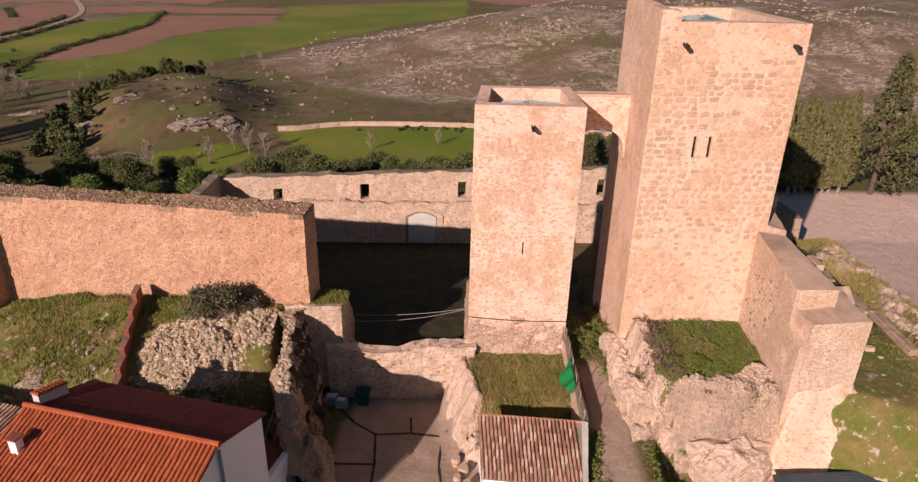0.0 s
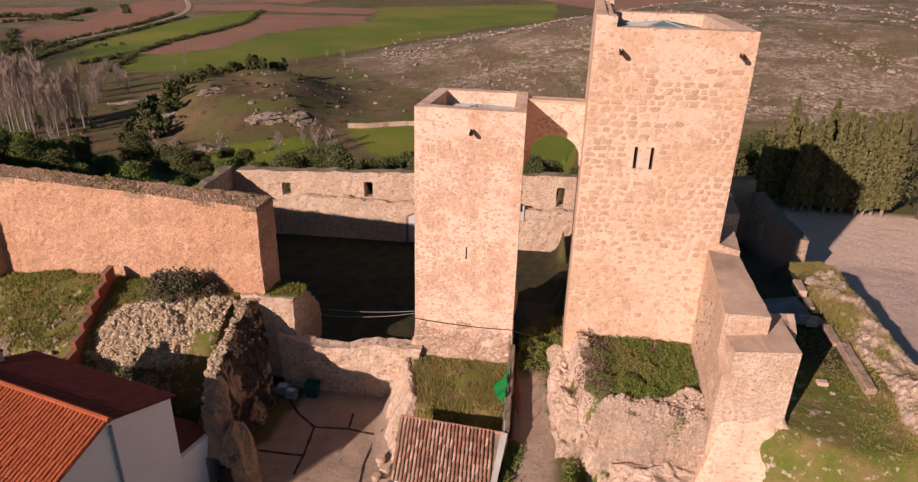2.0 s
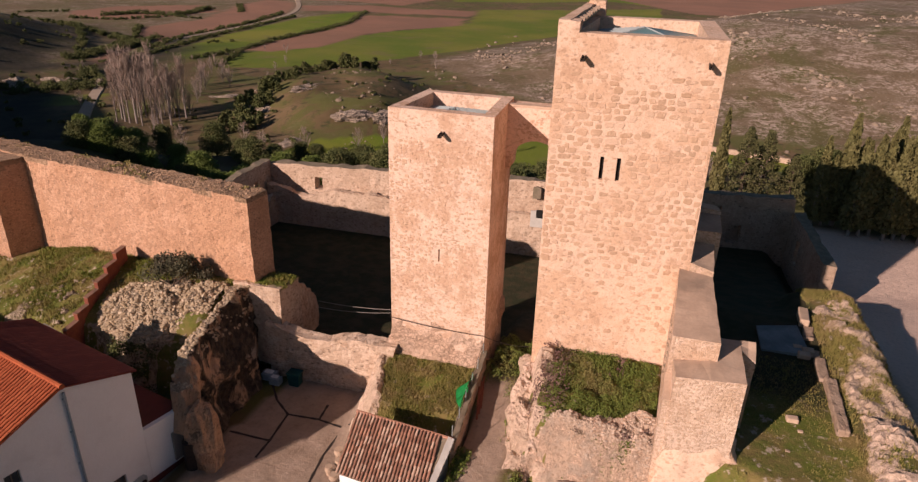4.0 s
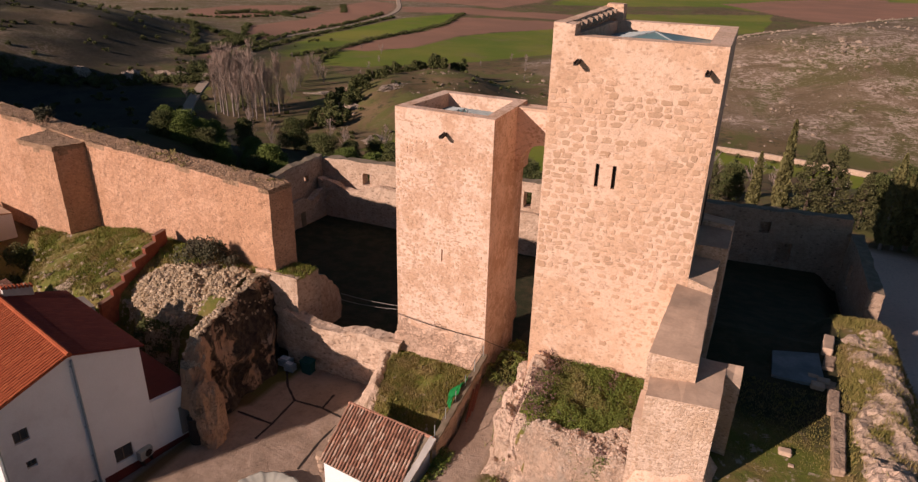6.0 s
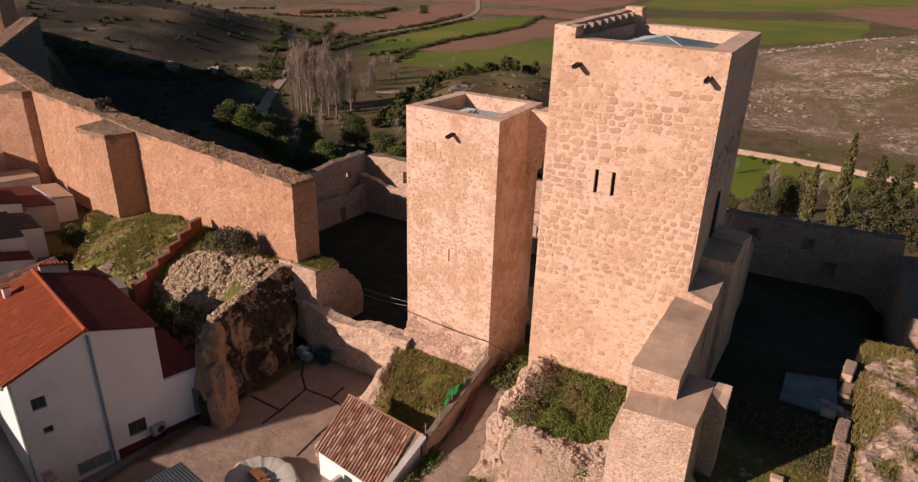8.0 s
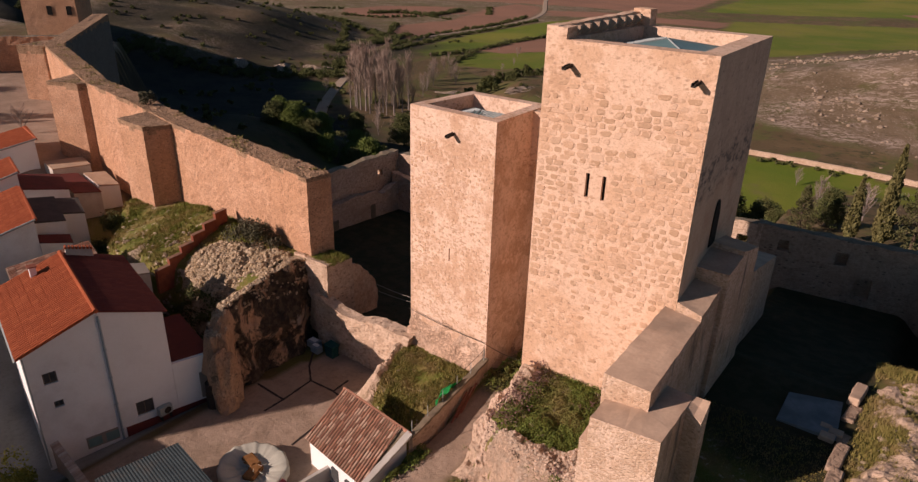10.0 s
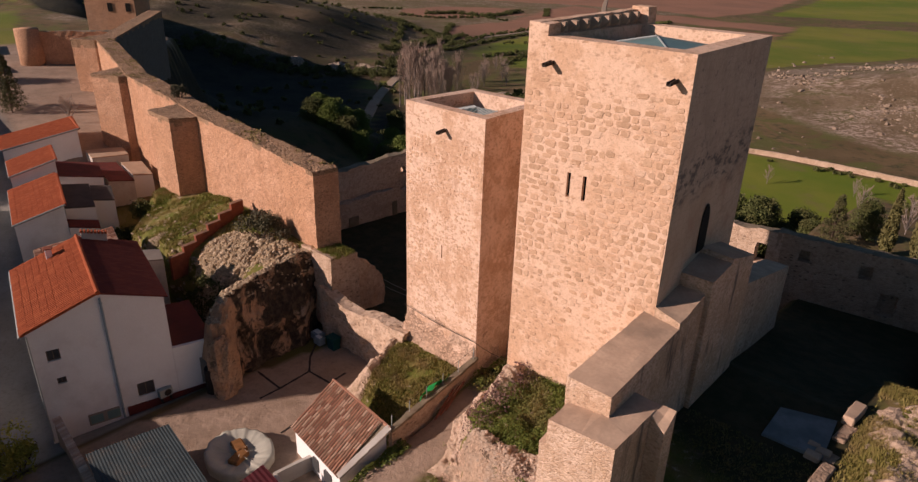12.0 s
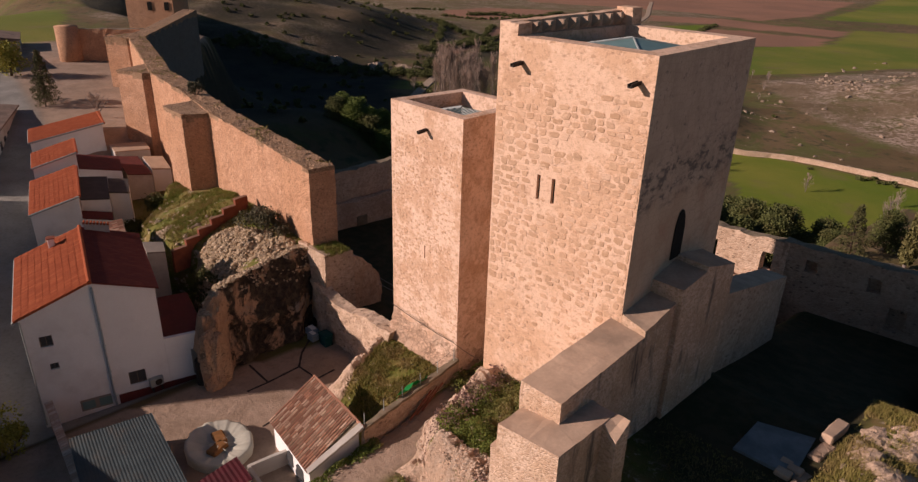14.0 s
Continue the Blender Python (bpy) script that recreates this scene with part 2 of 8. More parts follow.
M["brick_dark"] = plain("weathered_brick", (0.30, 0.17, 0.115), (0.22, 0.115, 0.08), 2.5, 0.9, 0.01, 0, 22.0, (0.12, 0.08, 0.06))
M["concrete"] = plain("grey_concrete", (0.34, 0.30, 0.26), (0.26, 0.23, 0.20), 0.6, 0.9, 0.01)
M["slab"] = plain("pale_concrete", (0.25, 0.27, 0.275), (0.15, 0.17, 0.18), 0.9, 0.85, 0.01, 0, 5.0, (0.07, 0.065, 0.05))
M["plastic_teal"] = plain("teal_roof_sheet", (0.17, 0.27, 0.265), (0.13, 0.22, 0.215), 1.2, 0.35, 0.002)
M["slat"] = plain("pale_grey_metal", (0.42, 0.45, 0.43), (0.34, 0.37, 0.36), 2.0, 0.45, 0.002, 0.2)
M["tin"] = plain("corrugated_sheet", (0.065, 0.085, 0.09), (0.045, 0.06, 0.066), 0.9, 0.7, 0.003, 0.0, 14.0, (0.10, 0.085, 0.07))
M["canvas"] = plain("cream_tarpaulin", (0.52, 0.50, 0.42), (0.43, 0.415, 0.345), 1.0, 0.7, 0.01)
M["rust"] = plain("rusty_brown", (0.30, 0.14, 0.05), (0.20, 0.09, 0.03), 3.0, 0.85, 0.01)
M["green_net"] = plain("green_netting", (0.02, 0.30, 0.07), (0.03, 0.38, 0.10), 3.0, 0.7, 0.005)
M["bark"] = plain("bark", (0.13, 0.09, 0.065), (0.09, 0.06, 0.045), 3.0, 0.95, 0.02)
M["pale_bark"] = plain("pale_bark", (0.30, 0.25, 0.22), (0.22, 0.18, 0.16), 3.0, 0.95, 0.01)


def tile_mat(name, tones, island=False):
    n = Nodes(name, 0.85)
    r = n.island() if island else n.random()
    c = n.mix(n.ramp(r, 0.0, 0.45), tones[0], tones[1])
    c = n.mix(n.ramp(r, 0.55, 1.0), c, tones[2])
    c = n.mix(n.ramp(n.noise(7.0, 5, 0.65), 0.5, 0.75, 0.0, 0.6), c, tones[3])
    n.colour(c)
    n.bump(n.noise(40.0, 4), 0.006)
    return n.m


OLD_TILES = ((0.44, 0.22, 0.145), (0.24, 0.115, 0.075), (0.56, 0.38, 0.28), (0.15, 0.09, 0.065))
RED_TILES = ((0.38, 0.092, 0.034), (0.33, 0.078, 0.029), (0.42, 0.11, 0.042), (0.27, 0.064, 0.027))
M["old_tile"], M["old_tile_i"] = tile_mat("old_clay_tile", OLD_TILES), tile_mat("old_clay_tiles", OLD_TILES, True)
M["pale_tile"] = tile_mat("lime_stained_tile", ((0.52, 0.40, 0.32), (0.42, 0.30, 0.23), (0.62, 0.52, 0.44), (0.30, 0.21, 0.16)))
# dark copy of the orange tiles, for a slope whose shade is painted in
SHADED_TILES = ((0.20, 0.045, 0.032), (0.17, 0.038, 0.03), (0.23, 0.055, 0.038), (0.13, 0.03, 0.025))
M["shade_tile"], M["shade_tile_i"] = tile_mat("shaded_red_tile", SHADED_TILES), tile_mat("shaded_red_tiles", SHADED_TILES, True)
M["red_tile"], M["red_tile_i"] = tile_mat("orange_clay_tile", RED_TILES), tile_mat("orange_clay_tiles", RED_TILES, True)


def block_mat(name, island=False, pale=0.0):
    """Weathered face stones: brown, ochre and grey-pink blocks, partly smeared with lime."""
    n = Nodes(name, 0.93)
    r = n.island() if island else n.random()
    c = n.mix(n.ramp(r, 0.0, 0.5), (0.465, 0.295, 0.185), (0.56, 0.37, 0.245))
    c = n.mix(n.ramp(r, 0.5, 0.7), c, (0.46, 0.30, 0.195))
    c = n.mix(n.ramp(r, 0.7, 0.95), c, (0.64, 0.44, 0.315))
    c = n.mix(n.ramp(n.noise(0.55, 5, 0.6), 0.42, 0.62, 0.0, 0.75), c, (0.585, 0.375, 0.25))
    c = n.mix(n.ramp(n.noise(2.6, 7, 0.7), 0.52, 0.64, 0.0, 0.8), c, MORTAR)
    c = n.mix(n.ramp(n.noise(13.0, 5, 0.7), 0.52, 0.72, 0.0, 0.55), c, (0.27, 0.165, 0.10))
    if pale:
        c = n.mix(pale, c, MORTAR)
    n.colour(c)
    n.bump(n.noise(11.0, 7, 0.7), 0.05)
    return n.m


M["block"], M["blocks"] = block_mat("face_stone"), block_mat("face_stones", True)
M["pale_block"], M["pale_blocks"] = block_mat("pale_face_stone", False, 0.2), block_mat("pale_face_stones", True, 0.2)


def rock_mat(name, a, b, crack, soil=None, moss=(0.12, 0.11, 0.035), grain=1.0, cracks=0.8, deep=0.2):
    n = Nodes(name, 0.95)
    c = n.mix(n.ramp(n.noise(0.8 * grain, 6, 0.6), 0.35, 0.65), a, b)
    if soil:
        c = n.mix(n.ramp(n.noise(0.45 * grain, 6, 0.65), 0.46, 0.56), c, soil)
    bent = n.t.nodes.new("ShaderNodeVectorMath")
    bent.operation = "ADD"
    bn = n.t.nodes.new("ShaderNodeTexNoise")
    bn.inputs["Scale"].default_value, bn.inputs["Detail"].default_value = 1.6 * grain, 4
    n.link(n.pos, bn.inputs["Vector"])
    n.link(n.pos, bent.inputs[0])
    n.link(bn.outputs["Color"], bent.inputs[1])
    v = n.stretch(bent.outputs[0], 1, 1, 1.6)
    e1 = n.ramp(n.cells(1.5 * grain, v, "DISTANCE_TO_EDGE").outputs["Distance"], 0.0, 0.07)
    e2 = n.ramp(n.cells(4.2 * grain, v, "DISTANCE_TO_EDGE").outputs["Distance"], 0.0, 0.12)
    gap = n.math("MULTIPLY", n.math("SUBTRACT", 1.0, n.math("MULTIPLY", e1, e2)), n.ramp(n.noise(0.9 * grain, 5, 0.65), 0.38, 0.6))
    c = n.mix(n.ramp(n.noise(4.0 * grain, 6, 0.7), 0.5, 0.68), c, crack)
    c = n.mix(n.math("MULTIPLY", gap, cracks), c, tuple(0.6 * q for q in crack))
    c = n.mix(n.ramp(n.noise(1.1 * grain, 6, 0.7, warp=0.6), 0.58, 0.68, 0.0, 0.75), c, moss)
    n.colour(c)
    n.bump(n.math("ADD", n.noise(3.0 * grain, 8, 0.65), n.math("MULTIPLY", n.math("MULTIPLY", e1, e2), 0.35)), deep / grain, 0.9)
    return n.m


M["rock"] = rock_mat("pale_limestone", (0.60, 0.47, 0.335), (0.48, 0.37, 0.255), (0.20, 0.14, 0.09), None, (0.26, 0.205, 0.10), 1.3)
M["rock_far"] = rock_mat("far_limestone", (0.54, 0.42, 0.325), (0.43, 0.33, 0.25), (0.12, 0.09, 0.065), None, (0.13, 0.12, 0.05), 0.35)
M["rock_warm"] = rock_mat("ochre_rock", (0.58, 0.42, 0.31), (0.50, 0.36, 0.26), (0.36, 0.25, 0.175), (0.65, 0.47, 0.355), (0.30, 0.215, 0.125), 1.0, 0.3, 0.06)
M["rubble_bank"] = rock_mat("crumbling_rubble", (0.60, 0.415, 0.295), (0.47, 0.355, 0.27), (0.36, 0.235, 0.155), (0.69, 0.475, 0.345), (0.30, 0.225, 0.16), 1.4, 0.5, 0.16)
M["rock_ochre"] = rock_mat("orange_ochre_rock", (0.50, 0.31, 0.19), (0.40, 0.25, 0.155), (0.20, 0.13, 0.085), (0.54, 0.36, 0.235), (0.10, 0.075, 0.05), 1.0, 0.4, 0.1)
M["footing"] = rock_mat("eroded_footing", (0.66, 0.465, 0.345), (0.57, 0.385, 0.275), (0.40, 0.255, 0.17), (0.64, 0.425, 0.30), (0.46, 0.31, 0.21), 0.9, 0.5, 0.14)
M["crest_stone"] = tile_mat("crest_stone", ((0.43, 0.275, 0.165), (0.31, 0.19, 0.11), (0.55, 0.355, 0.225), (0.17, 0.11, 0.065)), True)
M["hill_stone"] = tile_mat("hill_stone", ((0.30, 0.225, 0.165), (0.23, 0.17, 0.12), (0.37, 0.285, 0.215), (0.15, 0.115, 0.08)), True)
M["pebble_ochre"] = tile_mat("ochre_limestone_rubble", ((0.47, 0.355, 0.235), (0.36, 0.265, 0.165), (0.57, 0.44, 0.31), (0.20, 0.145, 0.085)), True)
M["pebble"] = tile_mat("loose_rubble", ((0.55, 0.41, 0.31), (0.44, 0.34, 0.26), (0.64, 0.48, 0.37), (0.34, 0.25, 0.18)), True)


def stained_rock_mat():
    """Ochre rock with broad black stains that run over its face."""
    n = Nodes("stained_rock", 0.95)
    c = n.mix(n.ramp(n.noise(0.9, 6, 0.62), 0.36, 0.64), (0.46, 0.285, 0.175), (0.35, 0.22, 0.14))
    c = n.mix(n.ramp(n.noise(0.5, 4, 0.6, warp=0.4), 0.55, 0.68, 0.0, 0.8), c, (0.30, 0.25, 0.21))
    zed = n.t.nodes.new("ShaderNodeSeparateXYZ")
    n.link(n.pos, zed.inputs[0])
    # the stains lie deepest where water runs out of the middle of the face
    along_face = n.ramp(zed.outputs[1], 29.4, 32.2, -0.12, 0.06)
    soot = n.ramp(n.math("ADD", n.noise(0.42, 6, 0.66, n.stretch(n.pos, 1, 1, 0.75), 0.6), along_face), 0.46, 0.53)
    c = n.mix(n.math("MULTIPLY", soot, 0.96), c, n.mix(n.ramp(n.noise(2.2, 6, 0.7), 0.42, 0.62), (0.018, 0.016, 0.014), (0.075, 0.055, 0.038)))
    c = n.mix(n.ramp(n.noise(5.0, 7, 0.72), 0.52, 0.68, 0.0, 0.6), c, (0.10, 0.068, 0.045))
    n.colour(c)
    n.bump(n.noise(2.6, 8, 0.66), 0.16, 0.9)
    return n.m


M["rock_dark"] = stained_rock_mat()


def leaf_mat(name, a, b, c3):
    n = Nodes(name, 0.75)
    r = n.island()
    c = n.mix(r, a, b)
    c = n.mix(n.ramp(n.noise(0.6, 4), 0.45, 0.7), c, c3)
    n.colour(c)
    return n.m


M["leaf_pine"] = leaf_mat("pine_needles", (0.065, 0.078, 0.024), (0.12, 0.128, 0.04), (0.11, 0.10, 0.036))
M["leaf_cypress"] = leaf_mat("cypress_scales", (0.105, 0.098, 0.036), (0.165, 0.145, 0.052), (0.135, 0.115, 0.045))
# sunlight on the pine row, put into a brighter leaf colour; weeds share it
M["leaf_lit"] = leaf_mat("bright_leaves", (0.10, 0.135, 0.03), (0.165, 0.20, 0.042), (0.135, 0.165, 0.038))
M["leaf_conifer"] = leaf_mat("dark_conifer_needles", (0.07, 0.072, 0.028), (0.12, 0.112, 0.042), (0.10, 0.088, 0.036))
M["leaf_yellow"] = leaf_mat("yellowing_leaves", (0.26, 0.24, 0.04), (0.34, 0.29, 0.05), (0.22, 0.23, 0.04))
M["leaf_bush"] = leaf_mat("bush_leaves", (0.085, 0.08, 0.045), (0.12, 0.11, 0.06), (0.10, 0.085, 0.055))
M["leaf_ivy"] = leaf_mat("weed_leaves", (0.09, 0.12, 0.022), (0.17, 0.20, 0.04), (0.19, 0.16, 0.055))
M["leaf_purple"] = leaf_mat("faded_flower_heads", (0.16, 0.09, 0.08), (0.22, 0.13, 0.11), (0.12, 0.09, 0.05))
M["twig"] = leaf_mat("bare_twigs", (0.33, 0.24, 0.19), (0.44, 0.33, 0.265), (0.38, 0.28, 0.22))
M["blade"] = leaf_mat("grass_blades", (0.12, 0.155, 0.022), (0.21, 0.21, 0.038), (0.27, 0.195, 0.065))
M["blade_dry"] = leaf_mat("dry_grass_blades", (0.28, 0.215, 0.072), (0.20, 0.185, 0.046), (0.30, 0.215, 0.095))

# ---- builders ----
def part(name, bm, material, parent=None, label=""):
    """Links a bmesh as one mesh object, under a thing or a part."""
    me = bpy.data.meshes.new(name)
    bm.to_mesh(me)
    bm.free()
    me.materials.append(material)
    ob = new(name, me)
    if parent:
        ob.parent = parent
    return tagged(ob, label)


def raw(name, verts, faces, material, parent=None, label=""):
    me = bpy.data.meshes.new(name)
    me.from_pydata(verts, [], faces)
    me.materials.append(material)
    ob = new(name, me)
    if parent:
        ob.parent = parent
    return tagged(ob, label)


def thing(name, label, category, at=(0, 0, 0), group="", kind=""):
    ob = new(name)
    ob.empty_display_size = 0.2
    ob.location = at
    return tagged(ob, label, category, group, kind)


def local(ob, parent):
    """Keeps world coordinates of a part whose thing stands elsewhere."""
    ob.matrix_parent_inverse = Matrix.Translation(parent.location).inverted()
    return ob


def shade_smooth(ob):
    ob.data.polygons.foreach_set("use_smooth", [True] * len(ob.data.polygons))
    return ob


def prism(bm, foot, z0, tops):
    """A prism over a footprint; tops: one height, or one for each corner."""
    if isinstance(tops, (int, float)):
        tops = [tops] * len(foot)
    if isinstance(z0, (int, float)):
        z0 = [z0] * len(foot)
    lo = [bm.verts.new((x, y, z)) for (x, y), z in zip(foot, z0)]
    hi = [bm.verts.new((x, y, z)) for (x, y), z in zip(foot, tops)]
    k = len(foot)
    faces = [bm.faces.new(lo[::-1]), bm.faces.new(hi)]
    for i in range(k):
        j = (i + 1) % k
        faces.append(bm.faces.new((lo[i], lo[j], hi[j], hi[i])))
    return faces


def box(bm, x0, x1, y0, y1, z0, z1):
    return prism(bm, [(x0, y0), (x1, y0), (x1, y1), (x0, y1)], z0, z1)


def soft_box(bm, x0, x1, y0, y1, z0, z1, r=0.03):
    b2 = bmesh.new()
    box(b2, x0, x1, y0, y1, z0, z1)
    bmesh.ops.bevel(b2, geom=b2.edges[:], offset=r, segments=1, affect="EDGES")
    join(bm, b2)


def join(bm, other, m=None):
    if m is not None:
        bmesh.ops.transform(other, matrix=m, verts=other.verts[:])
    me = bpy.data.meshes.new("tmp")
    other.to_mesh(me)
    other.free()
    bm.from_mesh(me)
    bpy.data.meshes.remove(me)


def rod(bm, a, b, r0, r1=None, n=6):
    a, b = Vector(a), Vector(b)
    d = b - a
    if d.length < 1e-6:
        return
    q = d.to_track_quat("Z", "Y").to_matrix()
    r1 = r0 if r1 is None else r1
    rings = []
    for p, r in ((a, r0), (b, r1)):
        rings.append([bm.verts.new(p + q @ Vector((r * math.cos(2 * math.pi * k / n), r * math.sin(2 * math.pi * k / n), 0))) for k in range(n)])
    for k in range(n):
        bm.faces.new((rings[0][k], rings[0][(k + 1) % n], rings[1][(k + 1) % n], rings[1][k]))
    bm.faces.new(rings[0][::-1])
    bm.faces.new(rings[1])


def roughen(bm, amp, size, keep_base=None, seed=0.0):
    """Uneven masonry: moves vertices by noise; keep_base: height below which nothing moves."""
    for v in bm.verts:
        if keep_base is not None and v.co.z < keep_base:
            continue
        p = v.co / size + Vector((seed, seed * 1.7, 0))
        v.co += amp * Vector((noise.noise(p), noise.noise(p + Vector((31, 7, 3))), noise.noise(p + Vector((5, 47, 11)))))


def cut_fine(bm, step):
    """Splits long edges until none is longer than step."""
    for _ in range(9):
        long = [e for e in bm.edges if e.calc_length() > step * 1.5]
        if not long:
            break
        bmesh.ops.subdivide_edges(bm, edges=long, cuts=1, use_grid_fill=True)
    bmesh.ops.triangulate(bm, faces=[f for f in bm.faces if len(f.verts) > 4])


# ---- the lie of the land ----
def step(a, b, v):
    t = np.clip((v - a) / (b - a), 0, 1)
    return t * t * (3 - 2 * t)


def lerp(a, b, m):
    return a + (b - a) * m


def wave(x, y, size, seed):
    """A cheap smooth noise from sines, about -1 to 1."""
    u, v = x / size, y / size
    s = 0
    for k, (a, b, c) in enumerate(((1.0, 0.6, 0.3), (-0.7, 1.1, 1.9), (1.9, -1.3, 4.2), (2.3, 2.1, 0.7), (-3.7, 1.4, 2.6), (3.1, -4.3, 5.1))):
        s = s + np.sin(a * u + b * v + c + seed * (k + 1.3)) / (1 + 0.55 * k)
    return s / 2.6


WALL_X = [-123.0, -103.0, -92.0, -82.0, -62.0, -54.0, -40.0, -30.4, -9.3]
WALL_Y = [82.0, 67.4, 59.1, 51.5, 46.2, 44.0, 42.4, 40.6, 38.3]


def wall_y(x):
    return np.interp(x, WALL_X, WALL_Y)


def hill_mask(x, y):
    """The stony hill across the valley."""
    edge = np.interp(y, [240, 300, 373, 430, 482, 658, 900], [-45, -85, -128, -108, -90, 5, 160])
    return step(-10, 190, x - edge) * step(244, 420, y) * step(1300, 700, y)


def far_land(x, y):
    z = -36.0 + 1.2 * wave(x, y, 90, 0.3)
    z = z + 30 * hill_mask(x, y)
    knoll = np.exp(-(((x + 114) + 0.2 * (y - 262)) / 36) ** 2 - ((y - 264) / 46) ** 2)
    z = z + 9.5 * step(0.08, 0.8, knoll) * (1 + 0.12 * wave(x, y, 9, 1.0)) + 0.8 * wave(x, y, 5, 2.0) * step(0.1, 0.5, knoll)
    spurs = step(-282, -360, x + 0.25 * (y - 320)) * step(480, 330, y)
    z = z + (40 * np.exp(-((x + 470) / 150) ** 2 - ((y - 250) / 120) ** 2) + 2.5 * wave(x, y, 22, 2.0)) * spurs
    z = z + 2.2 * wave(x, y, 30, 4.0) * hill_mask(x, y)
    # the ridge beyond the far gate, its unseen crest raised to shade the gorge
    z = z + 78 * np.exp(-((y - 96 + 0.05 * (x + 300)) / 34) ** 2) * (np.interp(x, [-900, -560, -430, -344, -300, -271, -232, -201, -165, -140], [0, 20, 52, 68, 64, 57, 52, 44, 12, 0]) / 78) * (1 + 0.08 * wave(x, y, 25, 3.0))
    return z + 14 * step(900, 2600, y) + 10 * step(500, 2500, np.abs(x))


def land(x, y):
    x, y = np.asarray(x, float), np.asarray(y, float)
    far = far_land(x, y)
    # town below the castle, rising along the street towards the far gate
    town = np.interp(x, [-110, -75, -60, -40, -20, -11, -8.5, 8, 40], [7.0, 5.4, 3.0, 0.2, -0.9, -0.9, 0.0, 0.6, 1.5])
    town = town + 0.02 * wave(x, y, 1.5, 3)
    prom = step(-53, -61, x) * step(33, 38, y + 0.06 * (x + 60))
    z = lerp(town, np.maximum(town, 5.2), prom)
    # grass terrace under the rampart
    wy = wall_y(x)
    terr = 4.6 + 2.1 * np.clip((y - 31.5) / 7, 0, 1) - 1.5 * step(-22, -33, x) + 0.12 * wave(x, y, 1.3, 2)
    edge_y = 31.0 + 0.5 * wave(x, y, 2.5, 5) + 4.5 * step(-29, -35, x)
    m = step(0, 1.6, y - edge_y) * step(-38, -35.5, x + 0.5 * wave(x, y, 2, 1)) * step(-10.4, -11.4, x)
    terr = terr - 0.5 * np.clip(34.5 - y, 0, 4) * step(-20, -18.5, x)
    z = lerp(z, terr, m)
    # hollow behind the house, between the outcrop and the fin of rock
    m = step(-18.5, -16.8, x + 0.5 * wave(x, y, 1.2, 4)) * step(-10.4, -11.2, x) * step(26, 27, y) * step(0, -1.6, y - np.interp(x, [-18, -15, -13.4, -11], [30.6, 31.2, 33.5, 34.5]))
    z = lerp(z, -0.6, m)
    # courtyard behind the ramparts
    court = 1.0 - (y - 42) / 22.0
    m = step(39.2, 40.6, y) * step(-25, -24, x) * step(10.2, 9.6, x)
    z = lerp(z, court, m)
    # lane that climbs between the towers
    lane = np.interp(y, [15, 24, 27, 30.5, 33, 35.5, 38, 44, 52], [0.9, 1.7, 2.25, 2.75, 3.05, 3.5, 4.05, 3.6, 0.8])
    m = step(6.9, 7.6, x) * step(12.2, 11.0, x) * step(53, 50, y)
    z = lerp(z, lane, m)
    # bed in front of the small tower
    bed = 2.55 + 0.2 * np.clip(y - 31.5, 0, 7) + 0.08 * wave(x, y, 0.9, 7)
    bed = lerp(1.1, bed, step(32.4, 34.0, y + 0.4 * wave(x, y, 1.1, 3)))
    m = step(-0.4, 1.6, x + 0.35 * wave(x, y, 0.8, 2) + 0.18 * (y - 31.5)) * step(7.6, 7.3, x) * step(31.0, 31.4, y) * step(39.5, 38.8, y)
    z = lerp(z, bed, m)
    # rock platform in front of the tall tower, and the terrace beyond the buttress
    plat = 6.3 + 0.09 * (y - 31) + 0.1 * wave(x, y, 1.1, 4)
    plat = lerp(plat, 7.1 + 0.06 * wave(x, y, 1.2, 5), step(18.6, 19.4, x))
    edge_x = 10.3 + 0.35 * wave(x, y, 1.2, 6) + 0.05 * np.clip(36 - y, 0, 12)
    front = np.interp(x, [10.3, 11, 13, 15, 17, 19.5, 24], [33.0, 32.2, 31.0, 30.2, 29.9, 29.6, 27.6]) + 0.25 * wave(x, y, 1.6, 8)
    m = step(0, 1.0, x - edge_x) * step(-1.2, 0.6, y - front)
    z = lerp(z, plat, m)
    # the ground behind the buttress falls back to the ruin, and the open square lies beyond the ridge of rock
    back = np.interp(y, [44, 52, 64, 90], [7.1, 5.2, 2.8, 1.2])
    back = lerp(back, np.interp(y, [44, 50, 52.5, 64, 90], [7.1, 7.0, 5.0, 2.8, 1.2]), step(25.6, 26.8, x))
    back = lerp(1.0 - (y - 42) / 22.0 * step(75, 60, y), back, step(16.6, 18.0, x))
    m = step(10.2, 10.9, x) * step(45, 47, y)
    z = lerp(z, back, m)
    square = np.interp(y, [20, 42, 53, 64, 80, 110], [4.4, 3.8, 2.4, 1.1, 0.9, 0.3])
    m = step(29.6, 32.2, x + 0.9 * wave(x, y, 3.5, 9) - 2.0 * step(40, 30, y)) * step(18, 24, y)
    m = np.maximum(m, step(27, 29, x) * step(50, 52, y))
    z = lerp(z, square, m)
